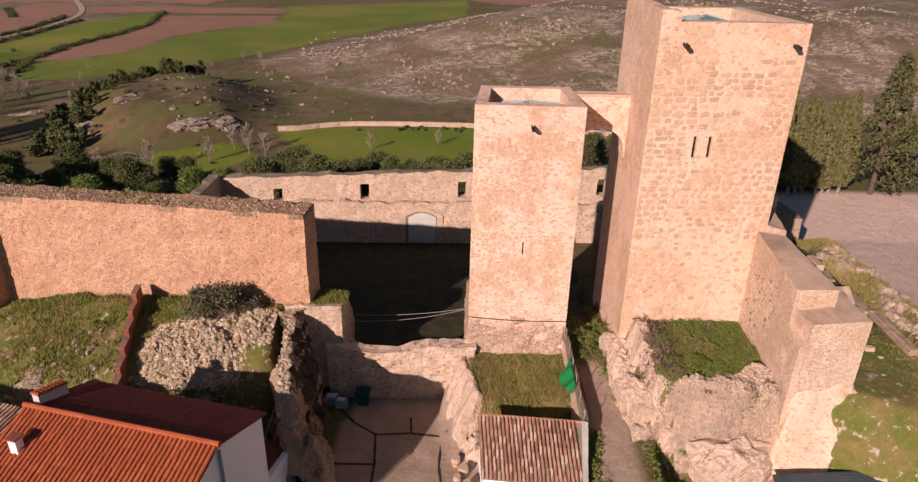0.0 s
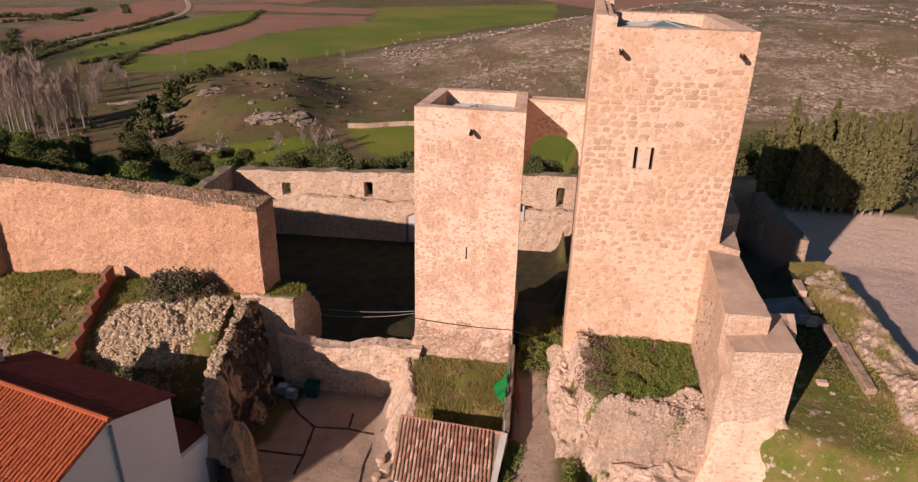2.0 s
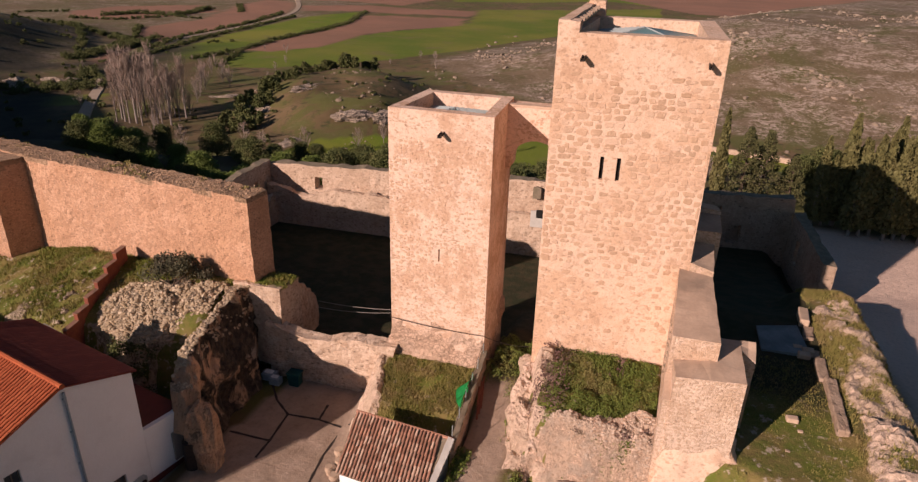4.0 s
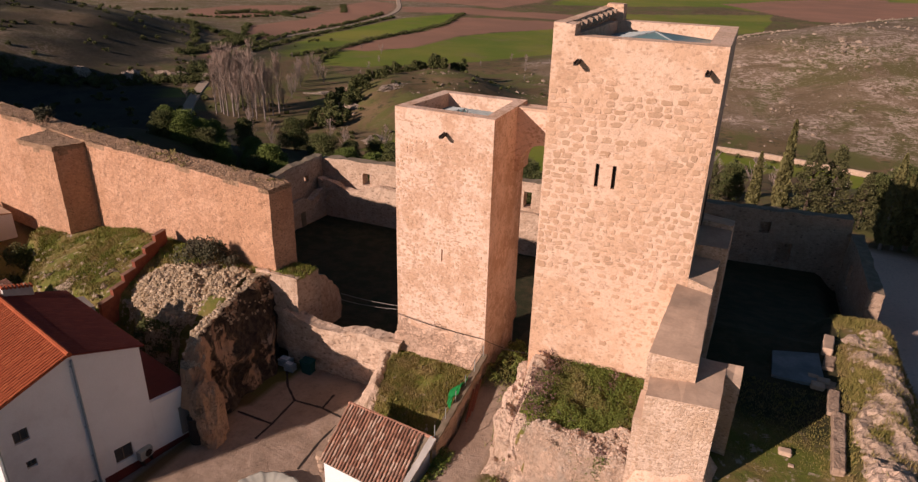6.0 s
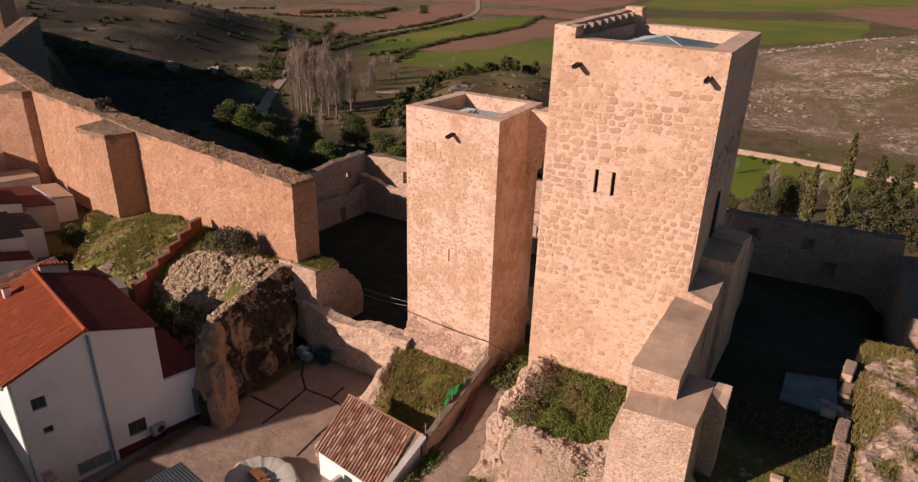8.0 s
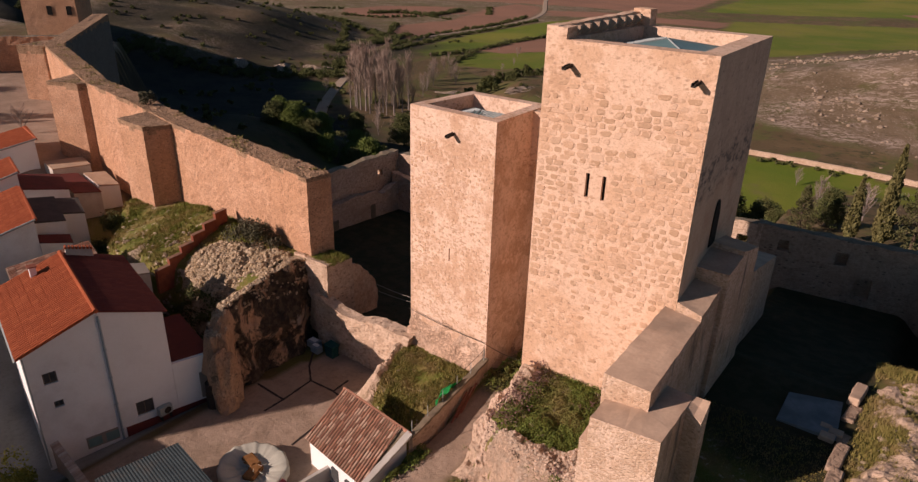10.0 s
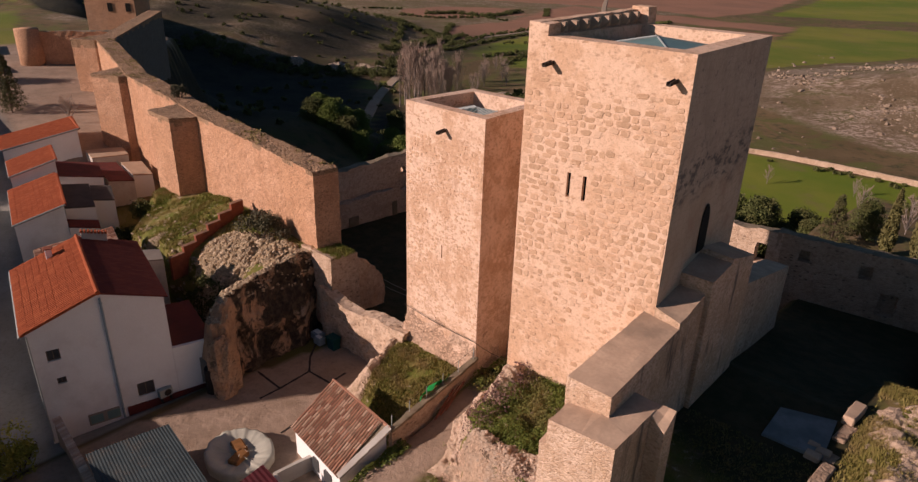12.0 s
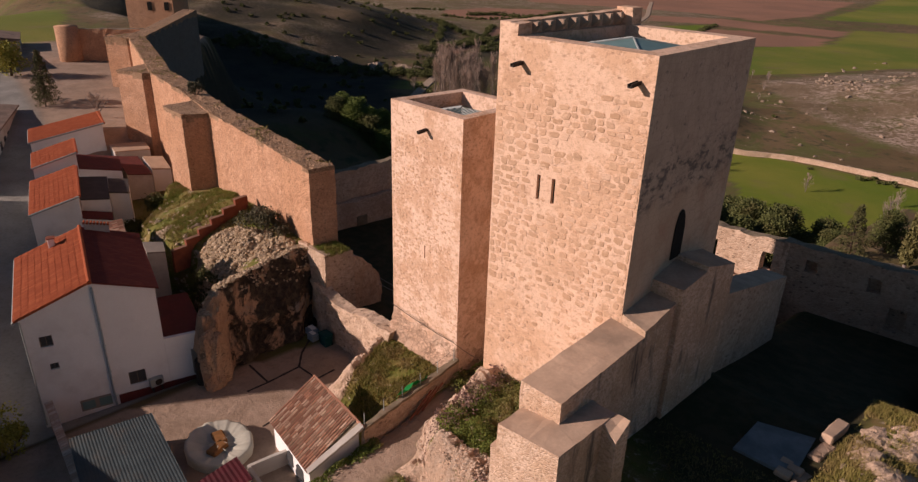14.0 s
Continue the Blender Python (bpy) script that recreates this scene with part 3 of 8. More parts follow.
    ridge = np.exp(-((x - 28.9 - 0.05 * (y - 40)) / 1.7) ** 2) * step(51, 48.5, y) * step(24, 28, y)
    z = z + ridge * (0.5 + 0.35 * wave(x, y, 0.9, 3))
    # edge of the castle hill
    lip = np.where(x < -24.5, wy + 1.6, np.where(x < 13, 66.6, np.interp(x, [16, 70], [92, 94])))
    d = y - lip
    cliff = step(-70, -98, x)
    drop = lerp(0.13 * np.clip(d, 0, 26) + 0.34 * np.clip(d - 26, 0, 9e9), 2.4 * np.clip(d, 0, 8) + 0.52 * np.clip(d - 8, 0, 9e9), cliff)
    out = d > 0
    fall = z - drop * (1 + 0.10 * wave(x, y, 9, 6)) - 0.8 * step(0, 3, d)
    mix_far = step(60, 190, d)
    z = np.where(out, lerp(np.maximum(fall, far), far, mix_far), z)
    # outside the town the land sinks to the plain
    r = np.maximum(np.maximum(-x - 180, x - 110), -y - 60)
    z = np.where(d < 0, lerp(z, far, step(0, 160, r)), z)
    return z


def land_at(x, y):
    return float(land(np.array([x]), np.array([y]))[0])


def axis(*runs):
    out = []
    for a, b, s in runs:
        out += list(np.arange(a, b, s))
    return np.array(out + [runs[-1][1]])


GX = axis((-4200, -1000, 320), (-1000, -560, 40), (-560, -130, 5.0), (-130, -50, 2.0), (-50, 48, 0.55), (48, 120, 2.4), (120, 400, 6), (400, 1000, 40), (1000, 4200, 320))
GY = axis((-3000, -200, 350), (-200, 0, 20), (0, 14, 2), (14, 70, 0.55), (70, 130, 1.8), (130, 560, 3.6), (560, 1100, 9), (1100, 1600, 40), (1600, 4800, 320))
XX, YY = np.meshgrid(GX, GY)
ZZ = land(XX, YY)


def inside(poly, x, y):
    c = np.zeros(x.shape, bool)
    for (x0, y0), (x1, y1) in zip(poly, poly[1:] + poly[:1]):
        if y0 != y1:
            c ^= ((y0 > y) != (y1 > y)) & (x < (x1 - x0) * (y - y0) / (y1 - y0) + x0)
    return c


def along(line, x, y):
    """Distance to a polyline."""
    best = np.full(x.shape, 1e9)
    for (x0, y0), (x1, y1) in zip(line, line[1:]):
        t = np.clip(((x - x0) * (x1 - x0) + (y - y0) * (y1 - y0)) / ((x1 - x0) ** 2 + (y1 - y0) ** 2), 0, 1)
        best = np.minimum(best, np.hypot(x - x0 - t * (x1 - x0), y - y0 - t * (y1 - y0)))
    return best


GREEN_FIELDS = []
GREEN_FIELDS.append([(-261, 336), (-281, 392), (-290, 470), (-296, 554), (-267, 622), (-240, 535), (-236, 477), (-239, 413), (-234, 360), (-238, 328)])
GREEN_FIELDS.append([(-212, 312), (-226, 356), (-199, 400), (-196, 460), (-181, 505), (-152, 590), (-178, 712), (3, 834), (3, 658), (-60, 555), (-106, 434), (-134, 378), (-160, 352), (-186, 322)])
GREEN_FIELDS.append([(-68, 236), (-49, 243), (2, 246), (60, 241), (120, 222), (110, 160), (80, 130), (20, 112), (-20, 150), (-43, 200)])
GREEN_FIELDS.append([(-102, 188), (-98, 206), (-78, 222), (-64, 205), (-75, 190)])
GREEN_FIELDS.append([(-215, 61), (-208, 78), (-131, 55), (-128, 44), (-150, 40)])
GREEN_FIELDS.append([(-222, 208), (-232, 226), (-216, 240), (-205, 222)])
GREEN_FIELDS.append([(-230, 780), (-330, 1500), (700, 1500), (500, 760), (120, 760), (-60, 900)])
SOIL_FIELDS = []
SOIL_FIELDS.append([(-235, 368), (-238, 413), (-234, 477), (-240, 530), (-255, 595), (-233, 606), (-166, 621), (-154, 568), (-184, 508), (-198, 455), (-196, 400), (-212, 370)])
SOIL_FIELDS.append([(-262, 284), (-291, 307), (-302, 334), (-327, 387), (-364, 436), (-359, 500), (-400, 618), (-411, 686), (-372, 676), (-320, 575), (-312, 500), (-311, 420), (-303, 372), (-276, 318)])
SOIL_FIELDS.append([(-490, 495), (-486, 554), (-431, 600), (-383, 564), (-391, 507), (-412, 463), (-451, 455)])
SOIL_FIELDS.append([(-345, 640), (-288, 679), (-172, 690), (-166, 640), (-269, 625), (-320, 600)])
SOIL_FIELDS.append([(-330, 720), (-520, 660), (-700, 900), (-300, 1100), (-250, 800), (-260, 700)])
SOIL_FIELDS.append([(-60, 945), (40, 780), (260, 800), (500, 1000), (100, 1200)])
ROAD = [(-162, 168), (-178, 186), (-196, 206), (-222, 240), (-238, 264), (-264, 306), (-290, 348), (-301, 400), (-304, 470), (-307, 520), (-316, 571), (-340, 628), (-383, 702), (-440, 800)]
wx, wy2 = XX + 2.5 * wave(XX, YY, 16, 1), YY + 2.5 * wave(XX, YY, 16, 8)
green = np.zeros(XX.shape)
soil = np.zeros(XX.shape)
for p, w in zip(GREEN_FIELDS, (1.0, 0.85, 1.0, 1.0, 0.8, 0.8, 0.9)):
    green[inside(p, wx, wy2)] = w
for p in SOIL_FIELDS:
    soil[inside(p, wx, wy2)] = 1
hillside = step(0.0, 0.07, hill_mask(XX, YY)) * (YY > 150)
green *= 1 - hillside * (YY > 250) * (XX > -60)
track = step(3.6, 2.2, along(ROAD, XX, YY))
# near the castle: bare yard and lane, gravel square, lawn
yard = inside([(-8.6, 10), (-8.0, 30), (-6.5, 38.6), (0.8, 38.6), (1.2, 31.5), (7.4, 31.3), (7.3, 10)], XX, YY) * 1.0
lane_m = step(7.1, 7.6, XX) * step(10.4, 9.9, XX + 0.3 * wave(XX, YY, 1.5, 3)) * (YY > 5) * step(39, 37, YY)
courty = inside([(-24.5, 40), (-24.5, 65), (10.2, 65), (10.2, 40)], XX, YY) * 1.0
promen = step(-44, -52, XX) * step(30, 37, YY + 0.06 * (XX + 60)) * (YY < wall_y(XX) + 1) * (XX > -135)
bare = np.clip(yard + lane_m + promen, 0, 1)
ridge_m = step(27.2, 27.9, XX) * step(33.5, 31.5, XX) * (YY > 24) * (YY < 50)
square_m = np.maximum(step(31, 33, XX + 0.9 * wave(XX, YY, 3.5, 9) - 2.0 * step(40, 30, YY)), step(30.5, 32.5, XX) * step(50, 52, YY)) * (YY > 20) * (YY < 79) * (XX < 110)
# mask of the terrace, lane end and courtyard whose shade is painted dark
shaded_ground = inside([(18, 24), (18, 68), (27.2, 68), (27.5, 24)], XX, YY) * step(35.0, 37.5, YY + 0.8 * wave(XX, YY, 1.8, 2) + 0.5 * (XX - 23))
shaded_ground = np.maximum(shaded_ground, step(7.2, 7.6, XX + 3.5 * step(44, 47, YY)) * step(10.5, 10.2, XX) * step(36.5, 38, YY) * step(65, 63, YY))
shaded_ground = np.maximum(shaded_ground, inside([(18, 47), (18, 68), (31.5, 68), (31.5, 54), (27.3, 50.5), (27.0, 47)], XX, YY) * 1.0)
# scrub inside the gorge's shadow edge and on the far spurs, painted darker
shaded_scrub = step(-45, -75, XX) * (YY > wall_y(XX) + 2) * step(12, -18, YY - np.interp(XX, [-320, -287, -261, -235, -212, -195, -161, -120, -60], [196, 206, 218, 236, 216, 206, 196, 176, 130]) + 7 * wave(XX, YY, 9, 3)) * step(-345, -310, XX) * (1 - track)
shaded_scrub = np.maximum(shaded_scrub, 0.85 * step(-225, -265, XX) * (YY > 150) * step(440, 330, YY) * step(-1.0, 0.3, wave(XX, YY, 13, 5)) * (1 - track))
shaded_ground = np.maximum(shaded_ground, courty)
street = step(31, 29, YY + 0.12 * (XX + 30)) * (XX < -9.2) * (XX > -130) * (YY > -60) * 1.0
lawn = np.maximum(step(7, 8, ZZ * 0 + 8.5) * inside([(18, 24), (18, 66), (27.4, 66), (27.4, 24)], XX, YY), inside([(-38, 30), (-38, 42), (-9, 42), (-9, 30)], XX, YY)) * 1.0
lawn = np.maximum(lawn, inside([(1.0, 31.2), (0.6, 38.4), (7.4, 38.4), (7.4, 31.2)], XX, YY) * 1.0)
lawn = np.maximum(lawn, inside([(10.8, 29.5), (10.4, 37.5), (18.4, 37.5), (18.4, 29.5)], XX, YY) * 1.0)


def ground_mat():
    n = Nodes("land", 0.95)
    near, wide = n.layer("cover"), n.layer("cover_wide")
    grit = n.noise(0.7, 8, 0.65)
    scrub = n.mix(n.ramp(n.noise(0.025, 8, 0.65), 0.35, 0.65), (0.115, 0.078, 0.036), (0.18, 0.12, 0.06))
    scrub = n.mix(n.ramp(n.noise(0.22, 6, 0.7), 0.5, 0.66), scrub, (0.055, 0.055, 0.022))
    scrub = n.mix(n.ramp(n.noise(0.035, 7, 0.7, warp=1.0), 0.46, 0.58), scrub, (0.115, 0.11, 0.032))
    streak = n.stretch(n.pos, 0.75, 1.0, 2.0)
    stones = n.math("MULTIPLY", n.ramp(n.noise(0.16, 9, 0.72, streak, 0.8), 0.53, 0.60), n.ramp(n.noise(0.016, 4, 0.6), 0.45, 0.58))
    scrub = n.mix(n.math("MULTIPLY", stones, wide[2]), scrub, (0.36, 0.275, 0.205))
    crop = n.mix(n.ramp(n.noise(0.012, 5, 0.6), 0.35, 0.65), (0.115, 0.17, 0.010), (0.22, 0.215, 0.03))
    crop = n.mix(n.ramp(n.noise(0.05, 6, 0.6), 0.55, 0.7, 0.0, 0.6), crop, (0.19, 0.15, 0.06))
    earth = n.mix(n.ramp(n.noise(0.02, 6, 0.6), 0.35, 0.65), (0.32, 0.165, 0.105), (0.26, 0.14, 0.09))
    stony = n.mix(n.ramp(n.noise(0.05, 8, 0.7), 0.35, 0.65), (0.145, 0.10, 0.056), (0.205, 0.145, 0.09))
    stony = n.mix(n.ramp(n.noise(0.03, 6, 0.65, warp=0.8), 0.48, 0.6), stony, (0.12, 0.10, 0.038))
    streaks = n.math("MULTIPLY", n.ramp(n.noise(0.30, 9, 0.80, streak, 1.4), 0.48, 0.55), n.ramp(n.noise(0.028, 7, 0.7, streak, 0.8), 0.45, 0.57))
    stony = n.mix(streaks, stony, (0.44, 0.335, 0.265))
    stony = n.mix(n.ramp(n.noise(1.1, 6, 0.75, streak), 0.58, 0.66, 0.0, 0.8), stony, (0.52, 0.43, 0.36))
    stony = n.mix(n.ramp(n.noise(0.6, 5, 0.7), 0.58, 0.66, 0.0, 0.8), stony, (0.06, 0.055, 0.03))
    scrub = n.mix(n.ramp(wide[2], 0.4, 0.9), scrub, stony)
    c = n.mix(wide[0], scrub, crop)
    c = n.mix(wide[1], c, earth)
    yard_c = n.mix(n.ramp(n.noise(0.4, 6, 0.6), 0.35, 0.65), (0.385, 0.28, 0.21), (0.305, 0.22, 0.16))
    yard_c = n.mix(n.ramp(grit, 0.5, 0.7, 0.0, 0.5), yard_c, (0.25, 0.175, 0.12))
    square_c = n.mix(n.ramp(n.noise(0.12, 6, 0.6), 0.35, 0.65), (0.74, 0.535, 0.42), (0.67, 0.475, 0.37))
    grass = n.mix(n.ramp(n.noise(0.6, 7, 0.65), 0.38, 0.62), (0.12, 0.135, 0.022), (0.21, 0.155, 0.055))
    grass = n.mix(n.ramp(n.noise(1.8, 7, 0.7), 0.57, 0.63), grass, (0.44, 0.35, 0.26))
    c = n.mix(near[0], c, yard_c)
    c = n.mix(near[1], c, square_c)
    c = n.mix(near[2], c, grass)
    c = n.mix(n.layer("cover_town")[0], c, n.mix(n.ramp(n.noise(0.3, 6, 0.6), 0.35, 0.65), (0.32, 0.30, 0.27), (0.25, 0.235, 0.21)))
    town = n.layer("cover_town")
    # shade of terrace, lane end and courtyard, painted as near-black ground
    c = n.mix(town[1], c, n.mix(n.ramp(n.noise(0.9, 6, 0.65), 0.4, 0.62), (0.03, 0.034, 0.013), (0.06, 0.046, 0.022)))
    # the gorge's shade is painted into this near-black scrub colour
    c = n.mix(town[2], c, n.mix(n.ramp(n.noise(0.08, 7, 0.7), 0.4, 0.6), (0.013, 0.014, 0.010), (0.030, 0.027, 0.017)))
    c = n.mix(n.ramp(n.noise(4.0, 5, 0.7), 0.45, 0.8, 0.0, 0.35), c, (0.06, 0.045, 0.03))
    n.colour(c)
    n.bump(n.math("ADD", n.noise(0.5, 9, 0.7), n.math("MULTIPLY", n.noise(12.0, 4), 0.1)), 0.35, 0.6)
    return n.m


M["land"] = ground_mat()
M["track"] = plain("pale_track", (0.44, 0.34, 0.25), (0.36, 0.27, 0.195), 0.15, 0.95, 0.02, 0, 2.0)
ny, nx = XX.shape
ids = np.arange(nx * ny).reshape(ny, nx)
quads = np.stack([ids[:-1, :-1], ids[:-1, 1:], ids[1:, 1:], ids[1:, :-1]], -1).reshape(-1, 4)
me = bpy.data.meshes.new("ground")
me.from_pydata(np.stack([XX, YY, ZZ], -1).reshape(-1, 3).tolist(), [], quads.tolist())
rocky = np.clip(hillside + 0.9 * np.exp(-((XX + 172) / 22) ** 2 - ((YY - 88) / 16) ** 2) + 0.55 * step(-245, -300, XX) + 0.12, 0, 1)
for name, layers in (("cover", (np.clip(bare, 0, 1), np.clip(square_m * (1 - ridge_m), 0, 1), np.maximum(lawn, ridge_m))), ("cover_wide", (green, np.clip(soil, 0, 1), rocky)), ("cover_town", (street, shaded_ground, shaded_scrub))):
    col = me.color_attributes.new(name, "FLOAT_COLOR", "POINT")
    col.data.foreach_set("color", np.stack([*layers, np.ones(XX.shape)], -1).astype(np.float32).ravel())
me.materials.append(M["land"])
ground = shade_smooth(tagged(new("ground", me), "rocky castle hill above a valley of green and red fields", "ground", kind="structure"))


# the road through the valley, a ribbon that follows the land
def smooth_line(pts, n):
    out = []
    for i in range(len(pts) - 1):
        p0, p1, p2, p3 = [Vector(pts[min(max(k, 0), len(pts) - 1)]) for k in (i - 1, i, i + 1, i + 2)]
        for j in range(n):
            t = j / n
            out.append(0.5 * (2 * p1 + (p2 - p0) * t + (2 * p0 - 5 * p1 + 4 * p2 - p3) * t * t + (3 * p1 - p0 - 3 * p2 + p3) * t ** 3))
    return out + [Vector(pts[-1])]


line = smooth_line(ROAD, 12)
vs, fs = [], []
for i, p in enumerate(line):
    d = (line[min(i + 1, len(line) - 1)] - line[max(i - 1, 0)]).normalized()
    zc = max(land_at(p.x - d.y * s, p.y + d.x * s) for s in (-3.4, -1.7, 0, 1.7, 3.4)) + 0.35
    for s, dz in ((-3.0, -1.2), (-2.1, 0), (2.1, 0), (3.0, -1.2)):
        vs.append((p.x - d.y * s, p.y + d.x * s, zc + dz))
for i in range(len(line) - 1):
    for k in range(3):
        a = 4 * i + k
        fs.append((a + 1, a, a + 4, a + 5))
tagged(raw("road", vs, fs, M["track"]), "pale dirt road winding through the valley", "road", kind="structure")

# ---- the castle ----
def masonry(name, foot, z0, tops, mat, parent=None, label="", cell=0.5, amp=0.05, size=0.6):
    bm = bmesh.new()
    prism(bm, foot, z0, tops)
    if cell:
        cut_fine(bm, cell)
        roughen(bm, amp, size, None, foot[0][0] + foot[0][1])
    return part(name, bm, mat, parent, label)


def tower(name, label, corners, z0, z1, thick, deck, mat, slits, east=None):
    """A square tower with a parapet round a sunken deck; slits: (u along the front, low, high, width)."""
    top = thing(name, label, "tower", (corners[0][0], corners[0][1], z0))
    bm = bmesh.new()
    (ax, ay), (bx, by), (cx, cy), (dx, dy) = corners
    fx, fy = bx - ax, by - ay
    L = math.hypot(fx, fy)
    fx, fy = fx / L, fy / L
    nxt = (-fy, fx)
    us = sorted({0.0, L, *[s[0] - s[3] / 2 for s in slits], *[s[0] + s[3] / 2 for s in slits]})
    zs = sorted({z0, z1, *[s[1] for s in slits], *[s[2] for s in slits]})
    grid = {}

    def vert(i, j, deep=0.0):
        key = (i, j, deep)
        if key not in grid:
            u = us[i]
            grid[key] = bm.verts.new((ax + fx * u + nxt[0] * deep, ay + fy * u + nxt[1] * deep, zs[j]))
        return grid[key]

    holes = set()
    for s in slits:
        i, j = us.index(s[0] - s[3] / 2), zs.index(s[1])
        for jj in range(j, zs.index(s[2])):
            holes.add((i, jj))
    for i in range(len(us) - 1):
        for j in range(len(zs) - 1):
            if (i, j) in holes:
                bm.faces.new((vert(i, j, 0.18), vert(i + 1, j, 0.18), vert(i + 1, j + 1, 0.18), vert(i, j + 1, 0.18))).material_index = 2
                for (p, q) in (((i, j), (i, j + 1)), ((i + 1, j + 1), (i + 1, j)), ((i, j + 1), (i + 1, j + 1)), ((i + 1, j), (i, j))):
                    side = (min(p[0], q[0]), min(p[1], q[1]))
                    other = (i - 1 if p[0] == q[0] == i else i + 1 if p[0] == q[0] else i, j + 1 if p[1] == q[1] == j + 1 else j - 1 if p[1] == q[1] else j)
                    if other not in holes:
                        bm.faces.new((vert(*p), vert(*q), vert(*q, 0.18), vert(*p, 0.18)))
            else:
                bm.faces.new((vert(i, j), vert(i + 1, j), vert(i + 1, j + 1), vert(i, j + 1)))
    back = [bm.verts.new((x, y, z)) for x, y, z in ((cx, cy, z0), (dx, dy, z0), (dx, dy, z1), (cx, cy, z1))]
    right = [vert(len(us) - 1, j) for j in range(len(zs))]
    left = [vert(0, j) for j in range(len(zs))]
    bm.faces.new(back)
    bm.faces.new([*right, back[3], back[0]][::-1])
    bm.faces.new([*left, back[2], back[1]])
    mx, my = sum(c[0] for c in corners) / 4, sum(c[1] for c in corners) / 4
    inner = []
    for k, (x, y) in enumerate(corners):
        px, py = corners[k - 1]
        qx, qy = corners[(k + 1) % 4]
        e1, e2 = Vector((px - x, py - y)).normalized(), Vector((qx - x, qy - y)).normalized()
        inner.append((x + (e1.x + e2.x) * thick, y + (e1.y + e2.y) * thick))
    hi = [bm.verts.new((x, y, z1)) for x, y in inner]
    lo = [bm.verts.new((x, y, deck)) for x, y in inner]
    front_top = [vert(i, len(zs) - 1) for i in range(len(us))]
    ring = [front_top, [front_top[-1], back[3]], [back[3], back[2]], [back[2], front_top[0]]]
    for k in range(4):
        j = (k + 1) % 4
        bm.faces.new([*ring[k], hi[j], hi[k]])
        bm.faces.new((hi[k], hi[j], lo[j], lo[k]))
    bm.faces.new(lo)
    bmesh.ops.recalc_face_normals(bm, faces=bm.faces[:])
    cut_fine(bm, 0.7)
    roughen(bm, 0.009, 0.5, None, ax)
    bm.normal_update()
    shaft = local(part("shaft", bm, mat, top), top)
    shaft.data.materials.append(east or mat)
    shaft.data.materials.append(M["dark"])
    if east:
        for p in shaft.data.polygons:
            if p.normal.x > 0.8 and p.center.x > corners[1][0] - 0.45:
                p.material_index = 1
    return top, inner


TT = [(10.35, 36.95), (18.47, 37.35), (18.1, 46.7), (10.6, 46.5)]
ST = [(0.72, 38.1), (7.1, 37.95), (6.9, 43.75), (1.2, 43.65)]
tall, tall_in = tower("tall_tower", "tall square tower of pale rubble and ashlar with a sunken roof", TT, 3.0, 25.1, 0.95, 23.9, M["tower"],
                      [(2.85, 17.7, 18.95, 0.2), (3.72, 17.7, 18.95, 0.2)], M["tower_east"])
small, small_in = tower("small_tower", "smaller square tower of pale rubble with a sunken roof", ST, 0.5, 20.25, 0.7, 19.1, M["tower_small"], [(3.25, 10.9, 11.75, 0.09)])


def lattice_roof(owner, inner, z0, z1, slats):
    """A low pyramid of teal sheets with pale slats over one half."""
    roof = thing("hipped_roof_light", "low teal pyramid roof with pale metal slats", "roof", (inner[0][0], inner[0][1], z0))
    cx, cy = sum(p[0] for p in inner) / 4, sum(p[1] for p in inner) / 4
    base = [Vector((x + (cx - x) * 0.03, y + (cy - y) * 0.03, z0)) for x, y in inner]
    apex = Vector((cx, cy, z1))
    for i in range(4):
        a, b = base[i], base[(i + 1) % 4]
        bm = bmesh.new()
        vs = [bm.verts.new(p) for p in (a, b, apex)] + [bm.verts.new(p - Vector((0, 0, 0.06))) for p in (a, b, apex)]
        for f in ((0, 1, 2), (5, 4, 3), (0, 3, 4, 1), (1, 4, 5, 2), (2, 5, 3, 0)):
            bm.faces.new([vs[q] for q in f])
        local(part("sheet", bm, M["plastic_teal"], roof), roof)
        bm = bmesh.new()
        rod(bm, a, apex, 0.05, 0.05, 6)
        local(part("hip_bar", bm, M["slat"], roof), roof)
        if i not in slats:
            continue
        for s in range(1, 16):
            t = s / 16
            p = a.lerp(b, t)
            q = p + (apex - (a + b) / 2) * (1 - abs(2 * t - 1)) * 0.98
            bm = bmesh.new()
            rod(bm, p + Vector((0, 0, 0.04)), q + Vector((0, 0, 0.04)), 0.05, 0.05, 4)
            local(part("slat", bm, M["slat"], roof), roof)


lattice_roof(tall, tall_in, 24.35, 25.02, (3,))
lattice_roof(small, small_in, 19.35, 19.9, (0, 1, 3))

# raised parapet on the tall tower's west side, with its stepped blocks
bm = bmesh.new()
prism(bm, [(10.36, 36.98), (10.92, 37.0), (11.1, 46.5), (10.62, 46.48)], 25.05, [25.66, 25.66, 25.85, 25.85])
cut_fine(bm, 0.6)
roughen(bm, 0.05, 0.5)
local(part("raised_parapet", bm, M["tower"], tall), tall)
